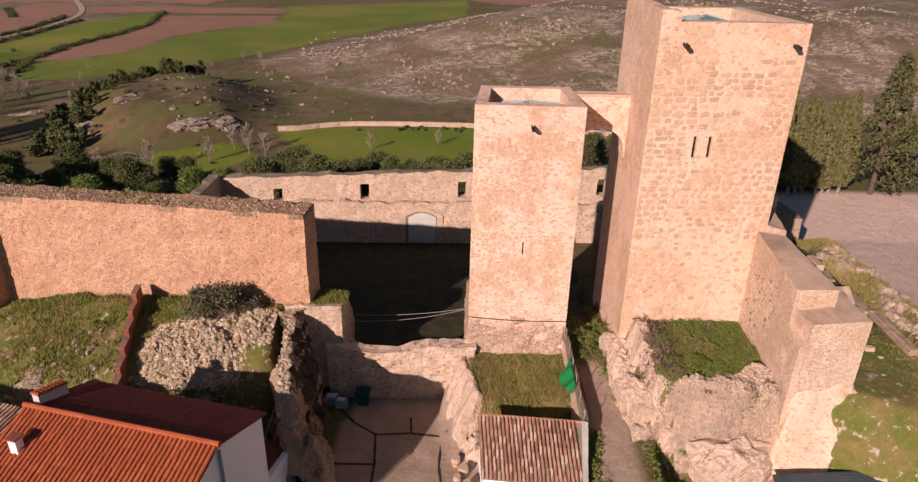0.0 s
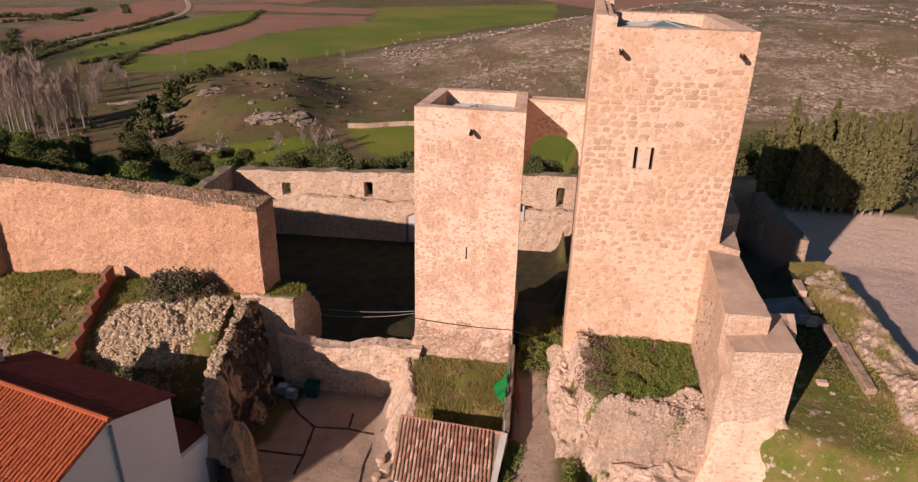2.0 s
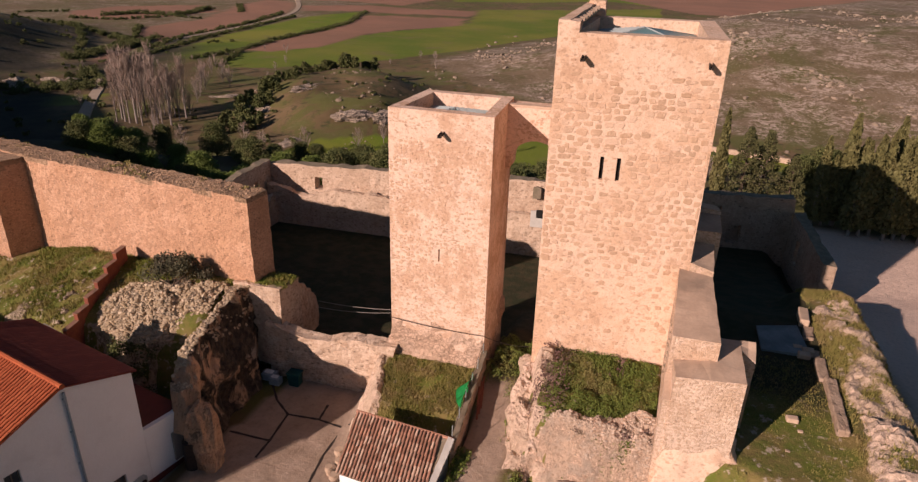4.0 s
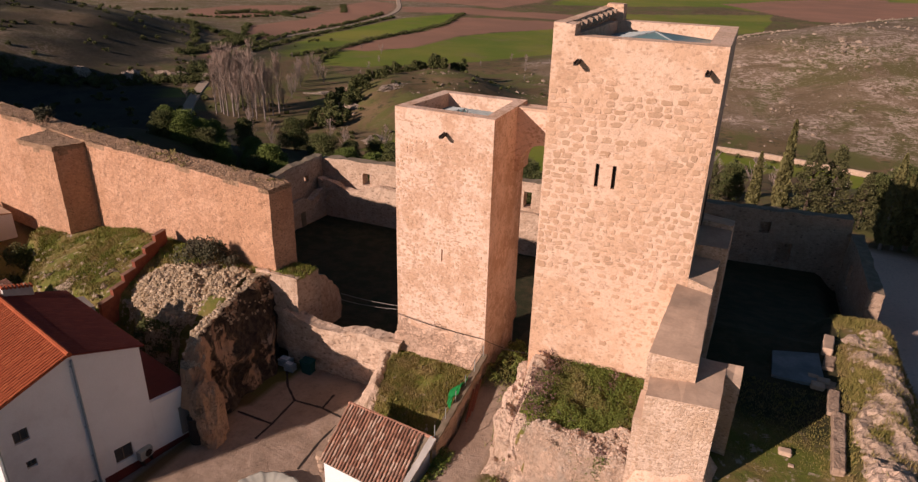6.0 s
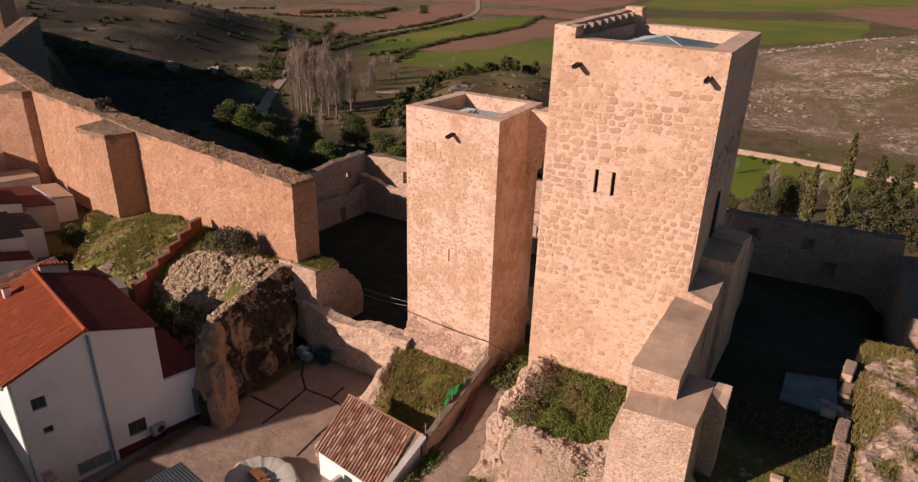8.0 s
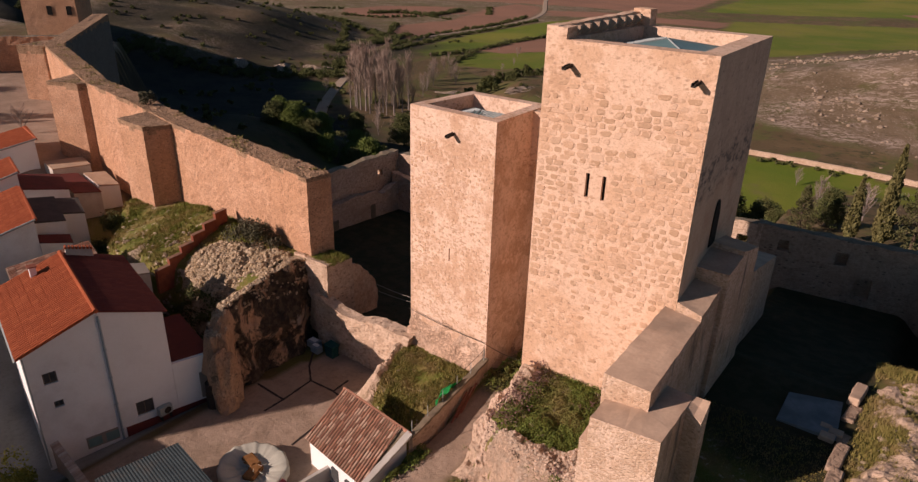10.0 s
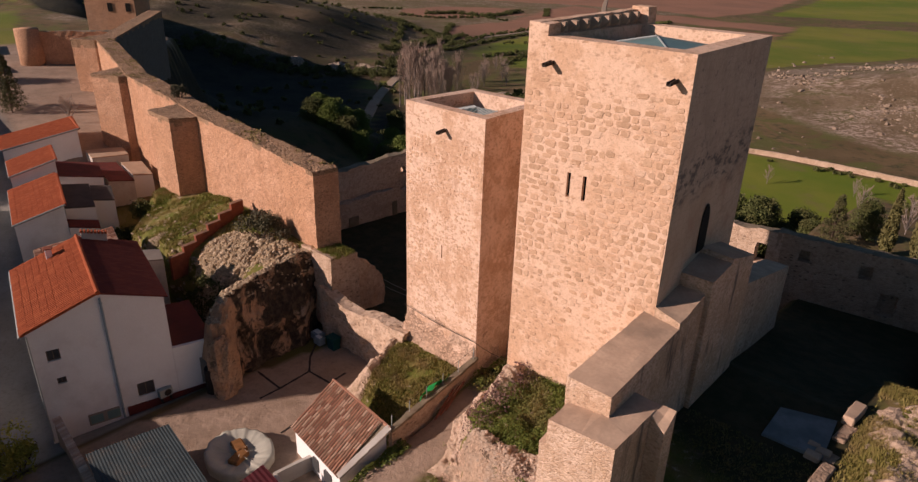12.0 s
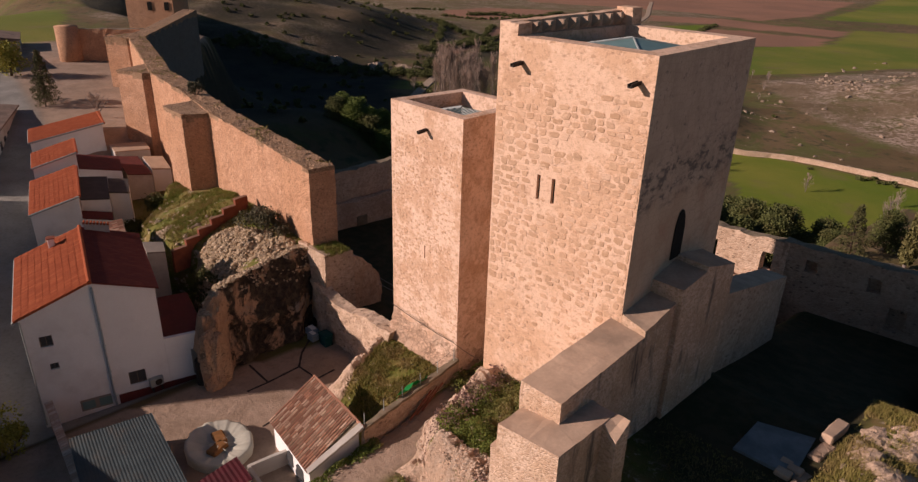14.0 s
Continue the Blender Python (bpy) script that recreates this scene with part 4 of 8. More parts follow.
for k in range(8):
    y = 38.3 + k * 0.95
    bm = bmesh.new()
    x = 10.86 + 0.02 * (y - 37)
    prism(bm, [(x, y), (x + 0.42, y + 0.16), (x + 0.42, y + 0.4), (x, y + 0.55)], [25.0, 25.45, 25.45, 25.0], 25.6 + 0.02 * k)
    roughen(bm, 0.03, 0.4)
    local(part("corbel", bm, M["coping"], tall), tall)
bm = bmesh.new()
prism(bm, [(10.75, 45.65), (11.75, 45.7), (11.75, 46.6), (10.75, 46.55)], 25.0, 26.0)
cut_fine(bm, 0.4)
roughen(bm, 0.06, 0.4)
local(part("corner_merlon", bm, M["tower"], tall), tall)
bm = bmesh.new()
prism(bm, [(10.34, 36.94), (11.4, 37.0), (11.4, 37.95), (10.36, 37.9)], 25.04, [25.68, 25.62, 25.66, 25.7])
cut_fine(bm, 0.4)
roughen(bm, 0.04, 0.4)
local(part("corner_merlon", bm, M["tower"], tall), tall)


def spout(owner, x, y, z):
    bm = bmesh.new()
    b2 = bmesh.new()
    box(b2, -0.1, 0.1, -0.68, 0.3, -0.06, 0.0)
    box(b2, -0.1, -0.055, -0.68, 0.3, -0.002, 0.1)
    box(b2, 0.055, 0.1, -0.68, 0.3, -0.002, 0.1)
    join(bm, b2, pose(x, y, z, 6))
    local(part("water_spout", bm, M["iron"], owner, "dark stone water spout"), owner)


spout(tall, 11.75, 37.0, 23.95)
spout(tall, 17.75, 37.3, 23.95)
spout(small, 4.1, 38.0, 19.05)

# the doorway with a pointed arch in the tall tower's east face
bm = bmesh.new()
outline = [(0.0, 15.0), (0.95, 15.0)]
for k in range(7):
    a = k / 6
    outline.append((0.95 - 0.475 * a ** 1.5 * 1.0, 16.5 + 1.05 * math.sin(a * math.pi / 2)))
for k in range(5, -1, -1):
    a = k / 6
    outline.append((0.475 * a ** 1.5, 16.5 + 1.05 * math.sin(a * math.pi / 2)))
ring0 = [bm.verts.new((18.36, 41.3 + u, z)) for u, z in outline]
ring1 = [bm.verts.new((18.30 + 0.03, 41.3 + u, z)) for u, z in outline]
bm.faces.new(ring0)
for i in range(len(outline)):
    j = (i + 1) % len(outline)
    bm.faces.new((ring0[i], ring0[j], ring1[j], ring1[i]))
bmesh.ops.recalc_face_normals(bm, faces=bm.faces[:])
local(part("doorway", bm, M["dark"], tall, "dark doorway with a pointed arch"), tall)

# footing of the small tower
bm = bmesh.new()
prism(bm, [(0.3, 37.3), (7.09, 37.3), (6.95, 43.7), (0.6, 43.6)], 0.2, [6.5, 6.4, 6.2, 6.2])
for v in bm.verts:
    if v.co.z > 3 and v.co.y < 40:
        v.co.y += 0.86 if v.co.x < 3 else 0.74
        v.co.x += 0.48 if v.co.x < 3 else -0.05
cut_fine(bm, 0.2)
roughen(bm, 0.2, 1.1)
roughen(bm, 0.11, 0.3)
local(shade_smooth(part("footing", bm, M["footing"], small, "eroded pale footing")), small)

# the arched bridge between the towers
bridge = thing("arched_bridge", "pale masonry bridge over a round arch between the towers", "bridge", (6.9, 41.9, 16))
bm = bmesh.new()
zt, y0, y1, xa, xb, spring = 20.05, 41.9, 43.6, 6.9, 10.6, 16.6
arc = [(7.25 + 3.15 * (0.5 - 0.5 * math.cos(math.pi * k / 14)), spring + 1.45 * math.sin(math.pi * k / 14)) for k in range(15)]
low = [(xa, spring - 0.4), (7.25, spring - 0.4)] + arc + [(10.4, spring - 0.4), (xb, spring - 0.4)]
loops = []
for yy in (y0, y1):
    loops.append([bm.verts.new((x, yy, z)) for x, z in low + [(xb, zt), (xa, zt)]])
f0, f1 = bm.faces.new(loops[0]), bm.faces.new(loops[1][::-1])
for i in range(len(loops[0])):
    j = (i + 1) % len(loops[0])
    bm.faces.new((loops[0][j], loops[0][i], loops[1][i], loops[1][j]))
bmesh.ops.recalc_face_normals(bm, faces=bm.faces[:])
local(part("arch_wall", bm, M["tower_small"], bridge), bridge)
bm = bmesh.new()
box(bm, xa, xb, y0 - 0.05, y0 + 0.45, zt + 0.003, zt + 0.14)
cut_fine(bm, 0.4)
roughen(bm, 0.03, 0.4)
local(part("coping", bm, M["coping"], bridge), bridge)

# the west rampart: four straight stretches with bastions
def rampart(name, label, pts, z0, z1, thick):
    """A thick rubble wall along a line of front points; the top is weathered and uneven."""
    top = thing(name, label, "castle wall", (pts[0][0], pts[0][1], z0), "west rampart")
    for (x0, y0), (x1, y1), za, zb in zip(pts, pts[1:], z1, z1[1:]):
        d = Vector((x1 - x0, y1 - y0)).normalized()
        nn = Vector((d.y, -d.x)) * thick
        if nn.y < 0:
            nn = -nn
        foot = [(x1, y1), (x0, y0), (x0 + nn.x, y0 + nn.y), (x1 + nn.x, y1 + nn.y)]
        bm = bmesh.new()
        prism(bm, foot, z0, [zb, za, za, zb])
        bmesh.ops.recalc_face_normals(bm, faces=bm.faces[:])
        cut_fine(bm, 0.36)
        roughen(bm, 0.07, 0.4, None, x0)
        for v in bm.verts:
            if v.co.z > min(za, zb) - 0.3:
                v.co.z += 0.1 * noise.noise(v.co * 0.8) + 0.1 * noise.noise(v.co * 2.6)
        bm.normal_update()
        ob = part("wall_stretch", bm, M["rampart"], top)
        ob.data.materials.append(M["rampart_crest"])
        ob.data.materials.append(M["rampart_shade"])
        for p in ob.data.polygons:
            if p.normal.z > 0.6 and p.center.z > 8 or p.center.z > min(za, zb) - 0.14 - 0.5 * noise.noise(p.center * 0.5):
                p.material_index = 1
            # faces turned to the gorge take the painted-shade rubble
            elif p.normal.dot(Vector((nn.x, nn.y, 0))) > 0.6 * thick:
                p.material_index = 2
        local(ob, top)
    return top


def bastion(foot, z0, z1):
    top = thing("bastion", "square rubble bastion on the rampart", "castle wall", (foot[0][0], foot[0][1], z0), "west rampart")
    bm = bmesh.new()
    prism(bm, foot, z0, z1)
    bmesh.ops.recalc_face_normals(bm, faces=bm.faces[:])
    cut_fine(bm, 0.35)
    roughen(bm, 0.05, 0.4, None, foot[0][0])
    bm.normal_update()
    ob = part("bastion_body", bm, M["rampart"], top)
    ob.data.materials.append(M["rampart_crest"])
    for p in ob.data.polygons:
        if p.center.z > 12.5 + 0.4 * noise.noise(p.center):
            p.material_index = 1
    local(ob, top)
    cx, cy = sum(p[0] for p in foot) / 4, sum(p[1] for p in foot) / 4
    bm = bmesh.new()
    prism(bm, [(cx + (x - cx) * 1.015, cy + (y - cy) * 1.015) for x, y in foot], [z - 0.12 for z in z1], [z + 0.07 for z in z1])
    bmesh.ops.recalc_face_normals(bm, faces=bm.faces[:])
    cut_fine(bm, 0.25)
    roughen(bm, 0.09, 0.35, None, foot[0][1])
    local(part("crest", bm, M["rampart_crest"], top, "weathered stony crest"), top)


rampart("rampart_wall", "long rubble rampart with a weathered grassy top", [(-9.65, 38.4), (-30.4, 40.5), (-40.5, 42.4)], 1.5, [13.1, 13.1, 13.0], 2.2)
rampart("rampart_wall", "long rubble rampart with a weathered grassy top", [(-40.5, 42.4), (-54, 43.9), (-62, 46.2), (-82, 51.5)], 1.5, [13.0, 13.2, 13.3, 13.8], 2.4)
rampart("rampart_wall", "rubble rampart that bends towards the far gate", [(-82, 51.5), (-109, 72.0)], -6, [13.8, 14.6], 2.6)
bastion([(-36.2, 38.35), (-31.7, 38.25), (-30.6, 41.0), (-37.0, 42.0)], 1.5, [12.95, 12.95, 12.9, 12.9])
bastion([(-58.0, 41.4), (-54.2, 43.0), (-53.6, 44.4), (-60.6, 46.2)], 1.5, [13.05, 13.05, 13.0, 13.0])
bastion([(-84.5, 48.8), (-81.4, 51.0), (-80.8, 52.0), (-87, 54.8)], 1.5, [13.6, 13.6, 13.6, 13.6])

# stub of wall at the rampart's end, and the low wall that runs on to the small tower
stub = thing("broken_wall", "broken end of a lower rubble wall with grass on top", "wall", (-9.5, 38.2, 0))
for name, x0, x1, prof, mat, amp in (("stub", -11.2, -7.55, [(38.05, 0.5), (40.7, 0.5), (40.7, 6.5), (40.2, 6.62), (38.05, 6.85)], "ruin", 0.06),
                                     ("broken_run", -9.4, -7.75, [(40.72, 0.3), (43.5, 0.3), (43.45, 2.6), (43.2, 3.6), (42.6, 4.5), (41.9, 5.15), (41.3, 5.75), (40.72, 5.85)], "ruin_warm", 0.09)):
    bm = bmesh.new()
    ends = [[bm.verts.new((x, y, z)) for y, z in prof] for x in (x0, x1)]
    bm.faces.new(ends[0])
    bm.faces.new(ends[1][::-1])
    for i in range(len(prof)):
        j = (i + 1) % len(prof)
        bm.faces.new((ends[0][i], ends[0][j], ends[1][j], ends[1][i]))
    bmesh.ops.recalc_face_normals(bm, faces=bm.faces[:])
    bmesh.ops.triangulate(bm, faces=[f for f in bm.faces if len(f.verts) > 4])
    cut_fine(bm, 0.28)
    roughen(bm, amp * 1.8, 0.9, None, 3)
    roughen(bm, amp, 0.3, None, 3)
    bm.normal_update()
    local(part(name, bm, M[mat], stub), stub)
low_wall = thing("low_wall", "low rubble wall between yard and courtyard", "wall", (-7, 38, 0))
bm = bmesh.new()
prism(bm, [(-8.6, 37.6), (1.2, 37.25), (1.2, 38.3), (-8.6, 38.5)], -0.3, [4.4, 4.45, 4.5, 4.4])
bmesh.ops.recalc_face_normals(bm, faces=bm.faces[:])
cut_fine(bm, 0.35)
for v in bm.verts:
    if v.co.z > 3.5:
        v.co.z -= 0.75 * math.exp(-((v.co.x + 5.2) / 2.4) ** 2)
roughen(bm, 0.15, 0.6)
local(part("wall_body", bm, M["ruin"], low_wall), low_wall)


def pierced(name, label, a, b, z0, z1, thick, openings, mat, amp=0.08, group="", rise=0.0):
    """A straight wall from a to b with rectangular openings (u0, u1, low, high); the top is broken."""
    top = thing(name, label, "wall", (a[0], a[1], z0), group)
    L = math.hypot(b[0] - a[0], b[1] - a[1])
    d = Vector(((b[0] - a[0]) / L, (b[1] - a[1]) / L))
    nn = Vector((-d.y, d.x)) * thick
    us = sorted({0.0, L, *np.arange(0.6, L - 0.3, 0.6).round(3).tolist(), *[o[0] for o in openings], *[o[1] for o in openings]})
    zs = sorted({z0, z1, *np.arange(z0 + 0.6, z1 - 0.3, 0.6).round(3).tolist(), *[o[2] for o in openings], *[o[3] for o in openings]})
    bm = bmesh.new()
    grid = {}

    def vert(i, j, s):
        if (i, j, s) not in grid:
            p = Vector(a[:2]) + d * us[i] + nn * s
            grid[i, j, s] = bm.verts.new((p.x, p.y, zs[j]))
        return grid[i, j, s]

    def solid(i, j):
        if not (0 <= i < len(us) - 1 and 0 <= j < len(zs) - 1):
            return False
        u, z = (us[i] + us[i + 1]) / 2, (zs[j] + zs[j + 1]) / 2
        return not any(o[0] < u < o[1] and o[2] < z < o[3] for o in openings)

    for i in range(len(us) - 1):
        for j in range(len(zs) - 1):
            if not solid(i, j):
                continue
            bm.faces.new((vert(i, j, 0), vert(i + 1, j, 0), vert(i + 1, j + 1, 0), vert(i, j + 1, 0)))
            bm.faces.new((vert(i, j + 1, 1), vert(i + 1, j + 1, 1), vert(i + 1, j, 1), vert(i, j, 1)))
            for di, dj, p, q in ((-1, 0, (i, j + 1), (i, j)), (1, 0, (i + 1, j), (i + 1, j + 1)), (0, -1, (i, j), (i + 1, j)), (0, 1, (i + 1, j + 1), (i, j + 1))):
                if not solid(i + di, j + dj):
                    bm.faces.new((vert(*q, 0), vert(*p, 0), vert(*p, 1), vert(*q, 1)))
    bmesh.ops.recalc_face_normals(bm, faces=bm.faces[:])
    roughen(bm, amp, 0.6, None, a[0])
    for v in bm.verts:
        if v.co.z > z1 - 0.35:
            v.co.z += 0.22 * noise.noise(v.co * 0.7) + 0.1 * noise.noise(v.co * 2.3)
        if rise and v.co.z > z1 - 1.0:
            v.co.z += rise * ((v.co.x - a[0]) * d.x + (v.co.y - a[1]) * d.y) / L * (1 if v.co.z > z1 - 0.4 else 0.5)
    bm.normal_update()
    ob = part("wall_body", bm, mat, top)
    ob.data.materials.append(M["moss_and_shade"])
    for p in ob.data.polygons:
        if p.normal.z > 0.75 and p.center.z > z1 - 0.7:
            p.material_index = 1
    local(ob, top)
    return top, d, nn


# the ruined hall behind the towers
hall, _, _ = pierced("ruined_hall_wall", "ruined hall wall with windows and a blocked arch", (-24.6, 64.2), (16.0, 65.6), -0.6, 6.35, 1.1,
                     [(5.6, 6.5, 3.9, 5.3), (14.4, 15.3, 4.2, 5.6), (24.4, 25.2, 4.5, 5.8), (34.2, 35.0, 4.4, 5.8), (38.7, 39.6, 4.9, 5.9), (24.2, 25.3, 0.9, 2.9), (36.1, 36.8, 2.2, 3.4)], M["ruin"], rise=1.55)
bm = bmesh.new()
box(bm, -24, 15.7, 63.45, 64.15, -0.5, 4.45)
bmesh.ops.rotate(bm, cent=(-4, 64, 0), matrix=Matrix.Rotation(0.0345, 3, "Z"), verts=bm.verts[:])
cut_fine(bm, 0.6)
for v in bm.verts:
    if v.co.z > 3:
        v.co.z += 0.35 * noise.noise(Vector((v.co.x * 0.35, 0, 3))) + 0.3 * noise.noise(v.co * 0.9) + 0.14 * noise.noise(v.co * 2.5) - 0.9 * math.exp(-((v.co.x + 19.5) / 2.0) ** 2)
roughen(bm, 0.12, 0.6)
local(part("ledge", bm, M["ruin"], hall, "broken masonry ledge"), hall)
# the blocked arch and a pale niche in its lower storey
def arched_panel(name, x0, x1, z0, zs, rise, y, mat, label, deep=0.0):
    bm = bmesh.new()
    pts = [(x0, z0), (x1, z0)] + [(x1 - (x1 - x0) * k / 10, zs + rise * math.sin(math.pi * k / 10)) for k in range(11)]
    fr = [bm.verts.new((x, y + deep + 0.0345 * (x + 4), z)) for x, z in pts]
    bk = [bm.verts.new((x, y + 0.3 + 0.0345 * (x + 4), z)) for x, z in pts]
    bm.faces.new(fr)
    for i in range(len(pts)):
        j = (i + 1) % len(pts)
        bm.faces.new((fr[i], bk[i], bk[j], fr[j]))
    bmesh.ops.recalc_face_normals(bm, faces=bm.faces[:])
    local(part(name, bm, mat, hall, label), hall)


arched_panel("arch_ring", -6.4, -1.7, 0.2, 3.1, 1.0, 63.32, M["coping"], "dressed arch round the blocked doorway")
# a dark panel behind the filling paints the arch's shadow
arched_panel("arch_shadow", -5.5, -2.36, 0.2, 3.02, 0.56, 63.29, M["moss_and_shade"], "dark panel painting the shadow round the arch filling")
arched_panel("arch_filling", -5.2, -2.4, 0.2, 2.95, 0.5, 63.25, M["white2"], "pale plastered filling of the arch")
arched_panel("niche", 5.0, 6.5, 3.3, 4.9, 0.1, 63.30, M["white2"], "pale plastered niche in the ruined wall")
arched_panel("niche_opening", 5.55, 6.3, 4.3, 5.05, 0.02, 63.26, M["dark"], "small dark opening in the niche")
# a flat dark panel paints the shade of this recess
arched_panel("window_recess", 4.9, 5.7, 5.9, 7.0, 0.12, 64.3, M["moss_and_shade"], "dark panel standing in for a shaded window recess")
side, _, _ = pierced("ruined_side_wall", "ruined side wall of the castle courtyard", (-23.6, 42.0), (-24.3, 64.3), -0.6, 6.3, 1.0, [(18.7, 19.5, 4.3, 5.1)], M["ruin"], rise=0.5)
bm = bmesh.new()
box(bm, -23.75, -23.0, 43.0, 63.4, -0.6, 3.4)
cut_fine(bm, 0.5)
for v in bm.verts:
    if v.co.z > 2.6:
        v.co.z += 0.5 * noise.noise(Vector((0, v.co.y * 0.4, 8))) + 0.25 * noise.noise(v.co * 1.3) - 0.7 * math.exp(-((v.co.y - 60.0) / 1.2) ** 2)
roughen(bm, 0.14, 0.7)
local(part("ledge", bm, M["ruin"], side, "broken masonry ledge"), side)
# dark boxes on the ledge stand in for niches in shade
for y0, y1, z1 in ((58.2, 59.0, 1.9), (52.0, 53.4, 1.6), (48.6, 49.4, 1.9)):
    bm = bmesh.new()
    soft_box(bm, -23.2, -22.9, y0, y1, -0.5, z1, 0.08)
    local(part("niche", bm, M["moss_and_shade"], side, "dark box standing in for a shaded niche"), side)
# these range walls carry painted shade in their darker masonry
shaded, sd, sn = pierced("ruined_range_wall", "shaded ruined wall with niches", (15.6, 65.6), (29.0, 67.4), 0.0, 8.0, 1.1, [(1.8, 2.7, 6.0, 7.0), (6.2, 7.1, 5.8, 6.9), (8.0, 9.2, 3.2, 5.0)], M["ruin_shade"])
bm = bmesh.new()
for u0, u1 in ((1.4, 4.2), (5.8, 9.6)):
    p, q = Vector((15.6, 65.6)) + sd * u0 + sn * 0.62, Vector((15.6, 65.6)) + sd * u1 + sn * 0.62
    prism(bm, [(p.x, p.y), (q.x, q.y), (q.x + sn.x * 0.3, q.y + sn.y * 0.3), (p.x + sn.x * 0.3, p.y + sn.y * 0.3)], 1.0, 7.4)
local(part("niche_back", bm, M["ruin_shade"], shaded), shaded)
pierced("ruined_range_wall", "low broken end of a ruined range", (29.0, 67.4), (29.6, 55.8), 0.8, 6.8, 1.0, [(3.2, 4.4, 3.2, 5.4)], M["ruin_shade"])

# the buttress wall east of the tall tower
spur = thing("buttress_wall", "stepped buttress wall with mortar-capped blocks", "wall", (18.5, 36, 5))


def spur_block(name, foot, z0, tops, cap=True, amp=0.035, mat=None):
    bm = bmesh.new()
    prism(bm, foot, z0, tops)
    bmesh.ops.recalc_face_normals(bm, faces=bm.faces[:])
    cut_fine(bm, 0.4)
    roughen(bm, amp, 0.6, None, 1.5)
    bm.normal_update()
    ob = part(name, bm, mat or M["spur"], spur)
    if cap:
        ob.data.materials.append(M["coping"])
        for p in ob.data.polygons:
            if p.normal.z > 0.8:
                p.material_index = 1
    local(ob, spur)


spur_block("upper_block", [(17.78, 31.25), (19.93, 31.2), (19.72, 37.42), (17.95, 37.3)], 4.5, [12.42, 12.48, 12.85, 13.15])
spur_block("front_block", [(18.1, 29.6), (21.1, 29.68), (21.08, 33.5), (19.6, 33.5), (19.6, 31.22), (18.0, 31.22)], 2.0, [11.3, 11.53, 11.48, 11.48, 11.46, 11.2])
spur_block("front_ledge", [(17.72, 29.66), (18.6, 29.68), (18.6, 31.2), (17.72, 31.2)], 2.0, [9.95, 9.95, 10.4, 10.4])
spur_block("pier", [(21.09, 32.55), (21.8, 32.48), (21.8, 33.4), (21.09, 33.55)], 4.5, [11.46, 11.02, 11.6, 11.48])
spur_block("step_block", [(18.25, 37.36), (19.72, 37.44), (19.75, 39.9), (18.25, 39.9)], 4.5, [13.62, 13.15, 13.72, 13.8])
spur_block("landing", [(18.3, 39.9), (20.0, 39.9), (20.0, 42.1), (18.2, 42.1)], 4.0, [14.45, 14.5, 14.75, 14.8])
spur_block("rear_block", [(18.2, 42.1), (20.0, 42.1), (20.0, 45.2), (18.1, 45.2)], 4.0, [15.1, 15.0, 14.2, 14.4])
spur_block("rear_wall", [(18.05, 45.2), (19.6, 45.2), (19.0, 57.0), (17.4, 57.0)], 2.0, [12.2, 12.1, 9.1, 9.1], mat=M["ruin"])


bm = bmesh.new()
prism(bm, [(17.2, 28.6), (24.2, 28.4), (24.4, 31.4), (17.4, 31.2)], 2.2, 8.0)
for v in bm.verts:
    if v.co.z > 5:
        v.co.x = 18.3 if v.co.x < 19 else 21.0
        v.co.y = 29.8 if v.co.y < 30 else 31.5
cut_fine(bm, 0.25)
roughen(bm, 0.2, 1.3, None, 2.0)
roughen(bm, 0.06, 0.4, None, 5.0)
local(shade_smooth(part("battered_foot", bm, M["tower"], spur, "crumbling battered masonry foot")), spur)
rngp = random.Random(8)
# dark discs on the west face stand in for shaded putlog holes
for k in range(34):
    t = rngp.random() ** 0.6
    y = 31.6 + 5.5 * t
    z = 11.4 - 4.6 * rngp.random() * (0.35 + 0.65 * t)
    x = 17.75 + 0.25 * (y - 31.3) / 6.0
    r = rngp.uniform(0.04, 0.13)
    bm = bmesh.new()
    rod(bm, (x - 0.045, y, z), (x + 0.1, y, z), r * 0.8, r, 7)
    for v in bm.verts:
        v.co += Vector((0, rngp.uniform(-0.3, 0.3) * r, rngp.uniform(-0.3, 0.3) * r))
    local(part("pit", bm, M["moss_and_shade"], spur, "dark disc standing in for a shaded putlog pit"), spur)
# ---- roofs and houses ----
def tile_mesh(length, radius, sides=5, arch=0.8):
    """One clay barrel tile lying along y, its hollow down."""
    verts, faces = [], []
    for y, r, lift in ((0.0, radius, 0.0), (length, radius * 0.84, 0.02)):
        for k in range(sides + 1):
            a = math.pi * k / sides
            verts.append((-r * math.cos(a), y, lift + r * arch * math.sin(a)))
    n = sides + 1
    for k in range(sides):
        faces.append((k, k + 1, n + k + 1, n + k))
    faces.append(tuple(range(n))[::-1])
    return verts, faces


